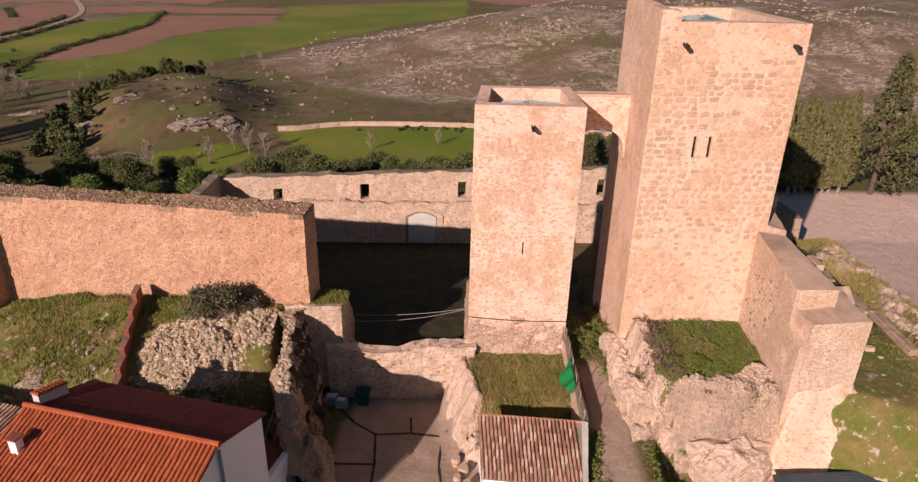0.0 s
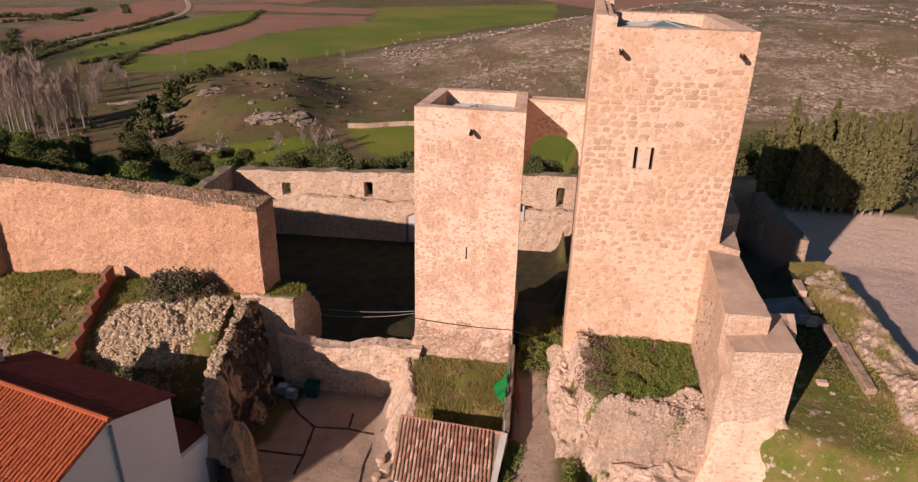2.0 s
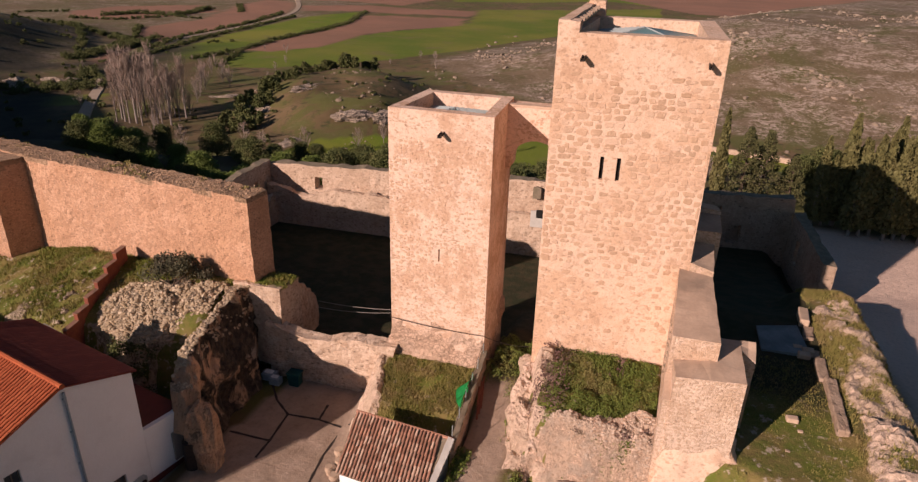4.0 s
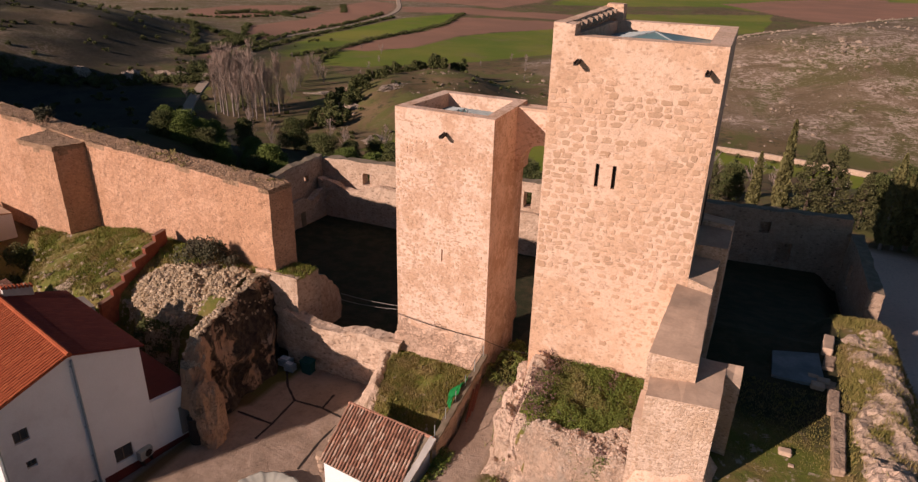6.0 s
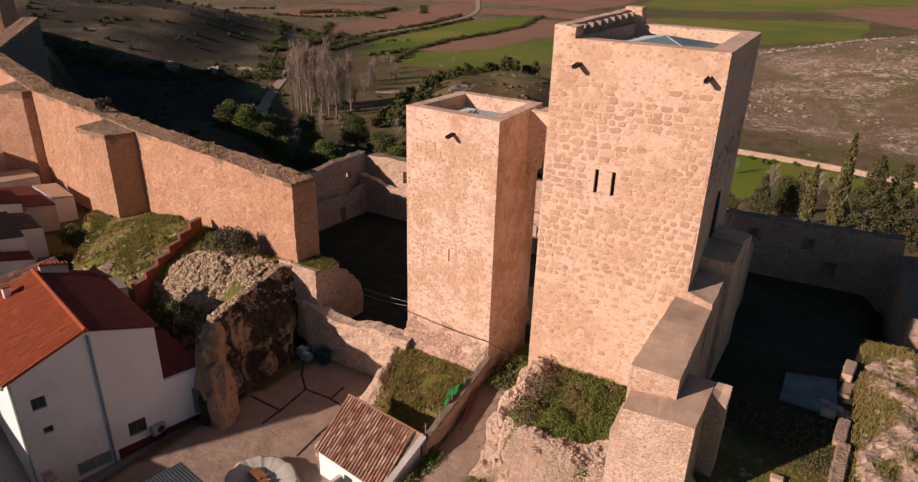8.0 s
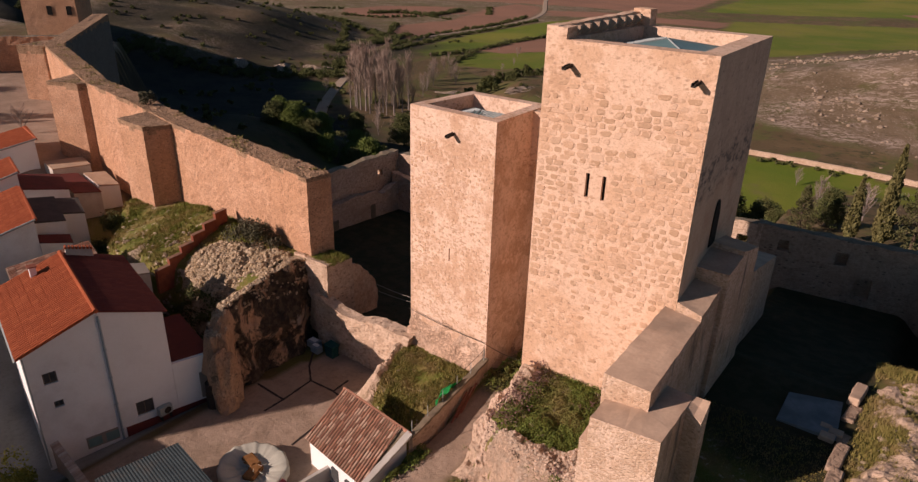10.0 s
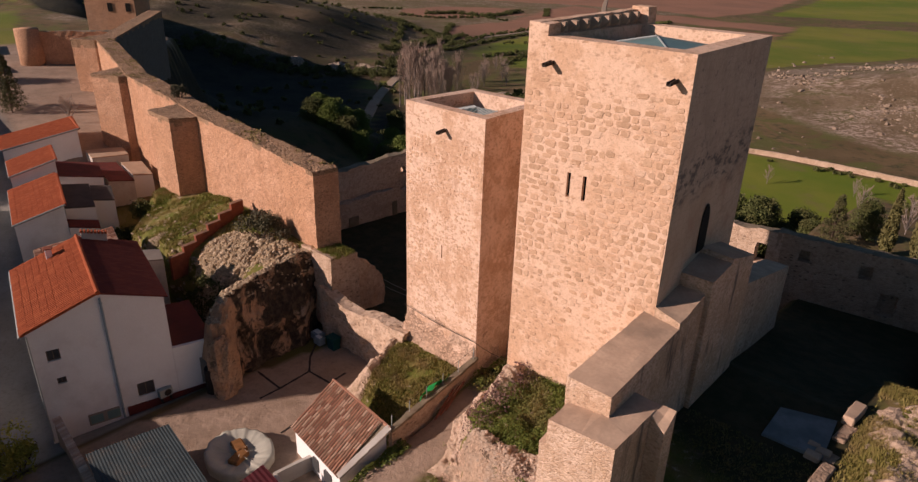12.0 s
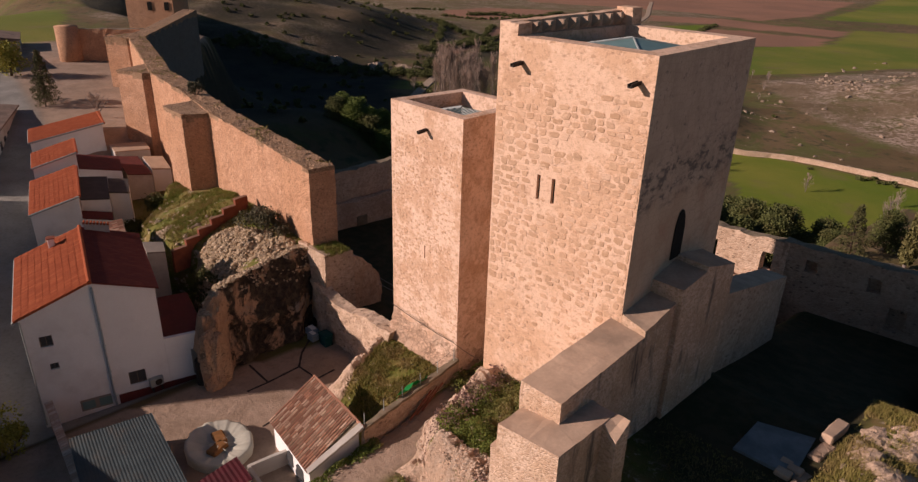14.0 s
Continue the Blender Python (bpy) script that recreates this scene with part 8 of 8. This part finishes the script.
# bushes massed along the edge of the gorge shadow, to darken it
for (x0, y0), (x1, y1) in zip([(-330, 186), (-310, 196), (-287, 209), (-261, 224), (-240, 244)], [(-310, 196), (-287, 209), (-261, 224), (-240, 244), (-225, 262)]):
    for k in range(34):
        t = rngt.random()
        spots.append((x0 + (x1 - x0) * t + rngt.uniform(-9, 9), y0 + (y1 - y0) * t + rngt.uniform(-12, 8), rngt.uniform(0.7, 2.2)))
for k in range(150):
    spots.append((rngt.uniform(-420, -260), rngt.uniform(205, 400), rngt.uniform(0.5, 1.6)))
for k in range(70):
    spots.append((rngt.uniform(-165, -75), rngt.uniform(195, 305), rngt.uniform(0.3, 0.9)))
# more dark bushes, added over the gorge slopes to deepen their shade
for k in range(170):
    x = rngt.uniform(-250, -50)
    y = float(wall_y(x)) + 12 + rngt.random() ** 0.8 * (130 if x < -150 else 75)
    spots.append((x, y, rngt.uniform(0.5, 1.5)))


def scrub_sheet(name, label, spots, mat, leaf, per, seed):
    """Many low bushes, as one sheet of leaves."""
    rng = random.Random(seed)
    pts = []
    for x, y, s in spots:
        z = land_at(x, y)
        cl = [(x + rng.uniform(-1, 1) * s, y + rng.uniform(-1, 1) * s, z + rng.uniform(0.3, 1.2) * s, s * rng.uniform(0.5, 0.9)) for _ in range(5)]
        for _ in range(int(per * s)):
            a, b, c, r = rng.choice(cl)
            d = Vector((rng.gauss(0, 1), rng.gauss(0, 1), rng.gauss(0, 0.8))).normalized() * r * rng.uniform(0.5, 1.05)
            pts.append(Vector((a, b, c)) + d)
    tagged(raw(name, *leaves(pts, leaf, rng), mat), label, "bushes", kind="stuff")


scrub_sheet("valley_scrub", "dark scrub along hedges, and added to darken the gorge slopes", spots, M["leaf_pine"], 0.7, 130, 7)


def meadow(name, label, n, area, hgt, mat, seed, keep, tuft=3, zoff=0.0, level=False):
    """Grass or weeds as one sheet of blades over an area (x0, x1, y0, y1)."""
    rng = random.Random(seed)
    x0, x1, y0, y1 = area
    xs = np.array([rng.uniform(x0, x1) for _ in range(n)])
    ys = np.array([rng.uniform(y0, y1) for _ in range(n)])
    zs = land(xs, ys) * (0 if level else 1)
    ok = keep(xs, ys)
    vs, fs = [], []
    for x, y, z, o in zip(xs, ys, zs, ok):
        if rng.random() > o:
            continue
        for _ in range(tuft):
            a = rng.uniform(0, 6.28)
            h = hgt * rng.uniform(0.4, 1.25)
            w = h * 0.16
            px, py = x + rng.gauss(0, hgt * 0.3), y + rng.gauss(0, hgt * 0.3)
            lx, ly = rng.gauss(0, 0.4) * h, rng.gauss(0, 0.4) * h
            k = len(vs)
            vs += [(px - w * math.cos(a), py - w * math.sin(a), z - 0.05 + zoff), (px + w * math.cos(a), py + w * math.sin(a), z - 0.05 + zoff), (px + lx, py + ly, z + h + zoff)]
            fs.append((k, k + 1, k + 2))
    ob = raw(name, vs, fs, mat)
    return tagged(ob, label, "grass", kind="stuff")


meadow("terrace_grass", "green and brown grass on the terrace", 26000, (-37, -9.6, 30.8, 40.5), 0.2, M["blade"], 1, lambda x, y: (y < wall_y(x) - 0.1) * step(-0.5, 0.5, wave(x, y, 1.3, 3)) * (0.55 + 0.45 * step(32.5, 35.5, y)) * np.where((x > -19.5) & (y < 37), 0.12, 1))
meadow("terrace_dry_grass", "dry golden grass among the green of the terrace", 11000, (-37, -17, 30.8, 40.5), 0.2, M["blade_dry"], 21, lambda x, y: (y < wall_y(x) - 0.1) * step(-0.4, 0.4, wave(x, y, 1.1, 9)))
meadow("bed_grass", "tufts of grass in front of the small tower", 7000, (0.9, 7.1, 32.4, 37.6), 0.2, M["blade_dry"], 2, lambda x, y: step(-0.9, 0.3, wave(x, y, 0.8, 3)))
meadow("terrace_lawn", "golden and mossy grass on the eastern terrace", 11000, (20, 27.4, 24, 40), 0.11, M["blade_dry"], 3, lambda x, y: step(-0.6, 0.5, wave(x, y, 1.8, 5)))
meadow("ridge_grass", "yellowish grass between the rocks of the ridge", 30000, (27.0, 31.8, 26, 51), 0.2, M["blade_dry"], 4, lambda x, y: step(-0.7, 0.2, wave(x, y, 1.2, 6)) * (0.4 + 0.6 * step(36, 42, y + 1.2 * (x - 29))))
meadow("lane_weeds", "weeds along the lane and below the rocks", 5000, (9.6, 16, 22, 45), 0.35, M["leaf_ivy"], 5, lambda x, y: np.maximum(step(10.9, 10.1, x) * step(31, 36, y), step(28, 26, y) * step(9.8, 10.4, x)))
meadow("wall_grass", "grass on top of the broken wall", 900, (-10.4, -7.4, 38.4, 40.3), 0.22, M["blade"], 6, lambda x, y: np.ones(x.shape), 3, 6.75, True)


def weed_bed(name, label, area, n, mat, seed, keep, size=0.13, height=0.8):
    rng = random.Random(seed)
    x0, x1, y0, y1 = area
    pts = []
    xs = np.array([rng.uniform(x0, x1) for _ in range(n)])
    ys = np.array([rng.uniform(y0, y1) for _ in range(n)])
    zs, ok = land(xs, ys), keep(xs, ys)
    for x, y, z, o in zip(xs, ys, zs, ok):
        if rng.random() < o:
            hh = height * max(0.12, 0.55 + 0.9 * noise.noise(Vector((x * 0.9, y * 0.9, seed))) + 0.35 * noise.noise(Vector((x * 2.6, y * 2.6, seed))))
            pts.append(Vector((x, y, z + hh * rng.random() ** 0.5)))
    ob = raw(name, *leaves(pts, size, rng, 0.5), mat)
    return tagged(ob, label, "weeds", kind="stuff")


weed_bed("weed_bed", "thick green weeds in front of the tall tower", (11.6, 17.75, 31.2, 37.0), 30000, M["leaf_ivy"], 1, lambda x, y: step(11.2, 13.2, x + 0.6 * wave(x, y, 0.8, 3)) * step(31.2, 32.0, y) * step(-1.2, -0.2, wave(x, y, 0.7, 6)), 0.085, 0.55)
weed_bed("bright_weeds", "fresh bright green weeds in patches of the bed", (12.0, 17.75, 31.2, 36.8), 6000, M["leaf_lit"], 8, lambda x, y: step(0.3, 0.9, wave(x, y, 0.9, 9)) * step(12.5, 14.0, x), 0.085, 0.7)
weed_bed("faded_weeds", "faded purple-brown plants among the weeds", (11.0, 17.0, 31.2, 37.0), 12000, M["leaf_purple"], 2, lambda x, y: np.maximum(step(0.4, 0.8, wave(x, y, 0.8, 4)) * step(34.5, 36.4, y), step(13.4, 12.2, x) * 0.55), 0.12, 0.85)
weed_bed("lane_shrubs", "dark green shrubs between the towers", (7.5, 10.4, 35.5, 41.5), 7000, M["leaf_ivy"], 3, lambda x, y: np.maximum(step(8.8, 9.6, x), step(36.3, 37.2, y + 0.4 * wave(x, y, 0.7, 2))), 0.11, 0.8)
weed_bed("bed_weeds", "low green weeds at the small tower's foot", (1.2, 7.0, 32.0, 37.5), 2600, M["leaf_ivy"], 4, lambda x, y: step(0.0, 0.8, wave(x, y, 0.9, 5)), 0.1, 0.4)
weed_bed("wall_weeds", "dark weeds along the cottage and the foot of the wall", (7.3, 8.4, 25.5, 31.2), 5000, M["leaf_ivy"], 14, lambda x, y: step(8.5, 7.6, x + 0.4 * wave(x, y, 0.7, 3)), 0.11, 0.5)
weed_bed("rock_weeds", "weeds below the rocks", (10.2, 17, 25.0, 30.5), 15000, M["leaf_ivy"], 6, lambda x, y: step(-0.6, 0.3, wave(x, y, 1.3, 5)) * step(10.4, 11.4, x), 0.13, 0.5)

# valley walls and the small ruin
vw = thing("field_wall", "long pale dry-stone field wall across the valley", "wall", (-60, 226, -30))
for k in range(24):
    x0, x1 = -66 + 7.0 * k, -66 + 7.0 * (k + 1) + 0.05
    y0, y1 = 246 - 10 * math.exp(-((x0 + 66) / 14) ** 2) - 0.0022 * max(0, x0 - 10) ** 2, 246 - 10 * math.exp(-((x1 + 66) / 14) ** 2) - 0.0022 * max(0, x1 - 10) ** 2
    bm = bmesh.new()
    za, zb = land_at(x0, y0), land_at(x1, y1)
    prism(bm, [(x0, y0), (x1, y1), (x1, y1 + 0.8), (x0, y0 + 0.8)], [za - 1, zb - 1, zb - 1, za - 1], [za + 1.7, zb + 1.7, zb + 1.7, za + 1.7])
    bmesh.ops.recalc_face_normals(bm, faces=bm.faces[:])
    cut_fine(bm, 1.5)
    roughen(bm, 0.2, 1.2)
    local(part("wall_run", bm, M["ruin"], vw), vw)



def tufts(name, label, owner, n, per, mat, seed, low, spread, leaf, where):
    """Low plants rooted on the faces of a rock, as one sheet of leaves."""
    rng = random.Random(seed)
    faces = [p for p in owner.data.polygons if p.normal.z > low and where(p.center)]
    pts = []
    for _ in range(n):
        c = rng.choice(faces).center
        for _ in range(per):
            pts.append(c + Vector((rng.gauss(0, spread), rng.gauss(0, spread), abs(rng.gauss(0, spread * 0.5)))))
    tagged(raw(name, *leaves(pts, leaf, rng, 0.4), mat), label, "weeds", kind="stuff")


face_rock = next(o for o in bpy.data.objects if o.name == "rock_platform")
tufts("rock_tufts", "brown tufts growing on the rubble bank", face_rock, 26, 90, M["leaf_purple"], 3, 0.3, 0.2, 0.1, lambda c: c.y < 31.5 or c.x < 13)
tufts("rock_grass", "green tufts at the foot of the rubble bank", face_rock, 30, 90, M["leaf_ivy"], 4, 0.0, 0.2, 0.12, lambda c: c.z < 3.2)


def rubble_stones(name, label, spots, mat, seed):
    """Loose angular stones as one sheet: spots are (x, y, z, size)."""
    rng = random.Random(seed)
    ball = bmesh.new()
    bmesh.ops.create_icosphere(ball, subdivisions=1, radius=1.0)
    ball.verts.index_update()
    base = [v.co.copy() for v in ball.verts]
    tris = [[v.index for v in f.verts] for f in ball.faces]
    ball.free()
    vs, fs = [], []
    for x, y, z, s in spots:
        m = Matrix.Rotation(rng.uniform(0, 6.28), 3, "Z") @ Matrix.Rotation(rng.uniform(-0.6, 0.6), 3, "X")
        sx, sy, sz = s * rng.uniform(0.7, 1.4), s * rng.uniform(0.6, 1.1), s * rng.uniform(0.45, 0.8)
        k = len(vs)
        for b in base:
            c = b * rng.uniform(0.75, 1.12)
            p = m @ Vector((c.x * sx, c.y * sy, c.z * sz))
            vs.append((x + p.x, y + p.y, z + p.z))
        fs += [tuple(k + i for i in t) for t in tris]
    tagged(raw(name, vs, fs, mat), label, "stones", kind="stuff")


rngs = random.Random(77)
def on_rock(owner, n, lo, hi, where):
    faces = [p.center for p in owner.data.polygons if p.normal.z > 0.25 and where(p.center)]
    return [(c.x, c.y, c.z, rngs.uniform(lo, hi) * rngs.uniform(0.6, 1.0)) for c in (rngs.choice(faces) for _ in range(n))]


rocks = {o.name: o for o in bpy.data.objects if o.name.startswith("rock_")}
rubble_stones("bank_rubble", "loose pale rubble along the top of the bank", on_rock(rocks["rock_platform"], 1100, 0.04, 0.15, lambda c: c.z > 4.8), M["pebble"], 1)
rubble_stones("outcrop_rubble", "knobbly stones over the limestone outcrop", on_rock(rocks["rock_outcrop"], 2400, 0.06, 0.26, lambda c: c.z > 4.0), M["pebble_ochre"], 2)
rubble_stones("fin_rubble", "knobbly pale stones along the rock fin's crest", on_rock(rocks["rock_fin"], 420, 0.06, 0.2, lambda c: c.z > 5.0 and c.x < -9.2), M["pebble_ochre"], 8)
spots = []
for k in range(230):
    x, y = rngs.uniform(-34, -19), 31.3 + 5.0 * rngs.random() ** 1.6
    if float(wave(np.array([x]), np.array([y]), 1.4, 7)[0]) > -0.1:
        spots.append((x, y, land_at(x, y) + 0.03, rngs.uniform(0.06, 0.26)))
rubble_stones("terrace_stones", "pale stones scattered in the terrace grass", spots, M["rock"], 3)
spots = []
for k in range(260):
    x, y = rngs.uniform(27.6, 32.2), rngs.uniform(25, 47)
    spots.append((x, y, land_at(x, y) + 0.03, rngs.uniform(0.06, 0.24)))
rubble_stones("ridge_stones", "loose pale stones on the rock ridge", spots, M["rock"], 4)
crest = [p.center.copy() for o in bpy.data.objects if o.name.startswith(("wall_stretch", "bastion_body")) for p in o.data.polygons if p.normal.z > 0.7 and p.center.z > 8 and p.center.x > -85]
spots = []
for _ in range(5200):
    c = rngs.choice(crest)
    spots.append((c.x + rngs.uniform(-0.15, 0.15), c.y + rngs.uniform(-0.15, 0.15), c.z, rngs.uniform(0.03, 0.1)))
rubble_stones("crest_rubble", "loose weathered stones along the rampart's top", spots, M["crest_stone"], 5)
pts = []
for _ in range(700):
    c = rngs.choice(crest)
    if noise.noise(c * 0.35) > 0.22:
        for _ in range(9):
            pts.append(c + Vector((rngs.gauss(0, 0.16), rngs.gauss(0, 0.16), abs(rngs.gauss(0, 0.1)))))
tagged(raw("crest_weeds", *leaves(pts, 0.13, rngs, 0.6), M["blade_dry"]), "dry weeds rooted on the rampart's top", "weeds", kind="stuff")
hx = np.array([rngs.uniform(-110, 260) for _ in range(14000)])
hy = np.array([rngs.uniform(247, 520) for _ in range(14000)])
hm = step(0.02, 0.12, hill_mask(hx, hy)) * step(0.1, 0.6, wave(hx + 0.5 * hy, hy, 16, 4) + 0.45 * wave(hx, hy, 5, 2)) + 0.03
hz = land(hx, hy)
spots = [(x, y, z + 0.05, (0.3 + 1.3 * rngs.random() ** 3) * (0.7 + y / 1000)) for x, y, z, m in zip(hx, hy, hz, hm) if rngs.random() < m]
kx = np.array([rngs.uniform(-160, -72) for _ in range(900)])
ky = np.array([rngs.uniform(200, 300) for _ in range(900)])
km = step(0.2, 0.7, wave(kx, ky, 8, 6) + 0.4 * wave(kx, ky, 3, 1))
spots += [(x, y, z + 0.05, 0.3 + 1.1 * rngs.random() ** 3) for x, y, z, m in zip(kx, ky, land(kx, ky), km) if rngs.random() < m]
rubble_stones("hill_rocks", "pale limestone rocks strewn over the far hillsides", spots, M["hill_stone"], 6)
# dark leaves stand in for the black shadow on the outcrop's front
tufts("outcrop_ivy", "dark leaves added to blacken the shaded front of the outcrop", rocks["rock_outcrop"], 130, 110, M["leaf_pine"], 9, -1.0, 0.3, 0.16, lambda c: c.y < 32.6 and c.z < 4.4)
# ---- face stones of the tall tower ----
def stone_meshes(count, seed, mat):
    rng = random.Random(seed)
    out = []
    for _ in range(count):
        n = 8
        ring = []
        for sx, sz in ((1, -1), (1, 1), (-1, 1), (-1, -1)):
            cx, cz = sx * rng.uniform(0.33, 0.5), sz * rng.uniform(0.31, 0.5)
            c1, c2 = rng.uniform(0.04, 0.24), rng.uniform(0.05, 0.26)
            pair = [(cx - sx * c1, cz), (cx, cz - sz * c2)]
            ring += pair[::-1] if sx * sz > 0 else pair
        vs = [(x, 0.04, z) for x, z in ring] + [(x * 0.99, 0.006, z * 0.99) for x, z in ring] + [(x * 0.82, -0.006 - 0.004 * rng.random(), z * 0.82) for x, z in ring]
        fs = []
        for r in (0, n):
            for k in range(n):
                j = (k + 1) % n
                fs.append((r + k, r + j, r + n + j, r + n + k))
        fs.append(tuple(range(2 * n, 3 * n)))
        out.append((vs, fs))
    return out


def face_stones(owner, shaft, a, b, z0, z1, course, widths, keep, single, mats, seed, proud, size=lambda u, z: 1.0):
    """Courses of stones on the front of a tower: those in the single() stretch are pieces, the rest one mesh."""
    rng = random.Random(seed)
    shapes = stone_meshes(16, seed, None)
    shared = []
    for vs, fs in shapes:
        me = bpy.data.meshes.new("stone")
        me.from_pydata(vs, [], fs)
        me.materials.append(mats[0])
        shared.append(me)
    d = Vector((b[0] - a[0], b[1] - a[1], 0))
    L = d.length
    d.normalize()
    nrm = Vector((-d.y, d.x, 0))
    frame_m = Matrix((d, nrm, Vector((0, 0, 1)))).transposed().to_4x4()
    allv, allf = [], []
    made = 0
    z = z0
    while z < z1:
        h = rng.uniform(*course)
        u = 0.03
        while u < L - 0.1:
            w = min(rng.uniform(*widths), L - 0.03 - u)
            if w < 0.12:
                break
            cu, cz = u + w / 2, z + h / 2 + rng.uniform(-0.07, 0.07)
            u += w
            if rng.random() > keep(cu, cz):
                continue
            k = rng.randrange(len(shapes))
            p = Vector((a[0], a[1], 0)) + d * cu + Vector((0, 0, cz)) - nrm * (proud + rng.uniform(-0.008, 0.008))
            m = frame_m.copy()
            m.translation = p
            fill = size(cu, cz)
            m = m @ pose(0, 0, 0, 0, rng.uniform(-6, 6) * (1.6 - fill), 0) @ Matrix.Diagonal((w * rng.uniform(0.72, 1.0) * fill, 1, h * rng.uniform(0.7, 1.0) * fill, 1))
            if single(cu, cz) and made < 300:
                ob = new("stone", shared[k])
                ob.parent = shaft
                ob.matrix_parent_inverse = (Matrix.Translation(owner.location) @ Matrix.Translation(owner.location).inverted()).inverted()
                ob.matrix_basis = m
                made += 1
            else:
                q = len(allv)
                allv += [tuple(m @ Vector(v)) for v in shapes[k][0]]
                allf += [tuple(q + i for i in f) for f in shapes[k][1]]
        z += h
    ob = raw("stones", allv, allf, mats[1], shaft)
    ob["kind"] = "stuff"


def shaft_of(owner):
    return next(c for c in owner.children if c.name.startswith("shaft"))


def tall_keep(u, z):
    if 2.4 < u < 4.2 and 17.3 < z < 19.4:
        return 0.0
    if z > 23.2:
        return 0.04
    patch = ((u - 5.3) / 1.35) ** 2 + ((z - 20.3) / 1.0) ** 2
    if patch < 1:
        return 0.1
    if z > 22.4:
        return 0.5
    if z < 13.6:
        return 0.1 + 0.1 * max(0.0, z - 8)
    return 1.0 + 0.3 * noise.noise(Vector((u * 0.5, z * 0.5, 2.0)))


def tall_size(u, z):
    """Squared blocks above and at the corners, smaller rounded rubble between."""
    edge = min(u, 8.1 - u)
    if edge < 1.0 and z > 12:
        return 1.12
    return 1.1 if z > 18.5 else 1.0 if z > 16 else 0.9


face_stones(tall, shaft_of(tall), TT[0], TT[1], 6.2, 23.6, (0.31, 0.44), (0.34, 0.78), tall_keep, lambda u, z: 14.2 < z < 20.2, (M["block"], M["blocks"]), 4, 0.012, tall_size)


def small_keep(u, z):
    if z > 18.6 or (2.9 < u < 3.6 and 10.6 < z < 12.0):
        return 0.08
    if 12.2 < z < 15.2 and u > 1.2:
        return 0.2
    return 0.42 if z > 15.2 or z < 9 else 0.6


face_stones(small, shaft_of(small), ST[0], ST[1], 6.4, 18.4, (0.17, 0.27), (0.18, 0.42), small_keep, lambda u, z: 15.0 < z < 18.0, (M["pale_block"], M["pale_blocks"]), 6, 0.011)
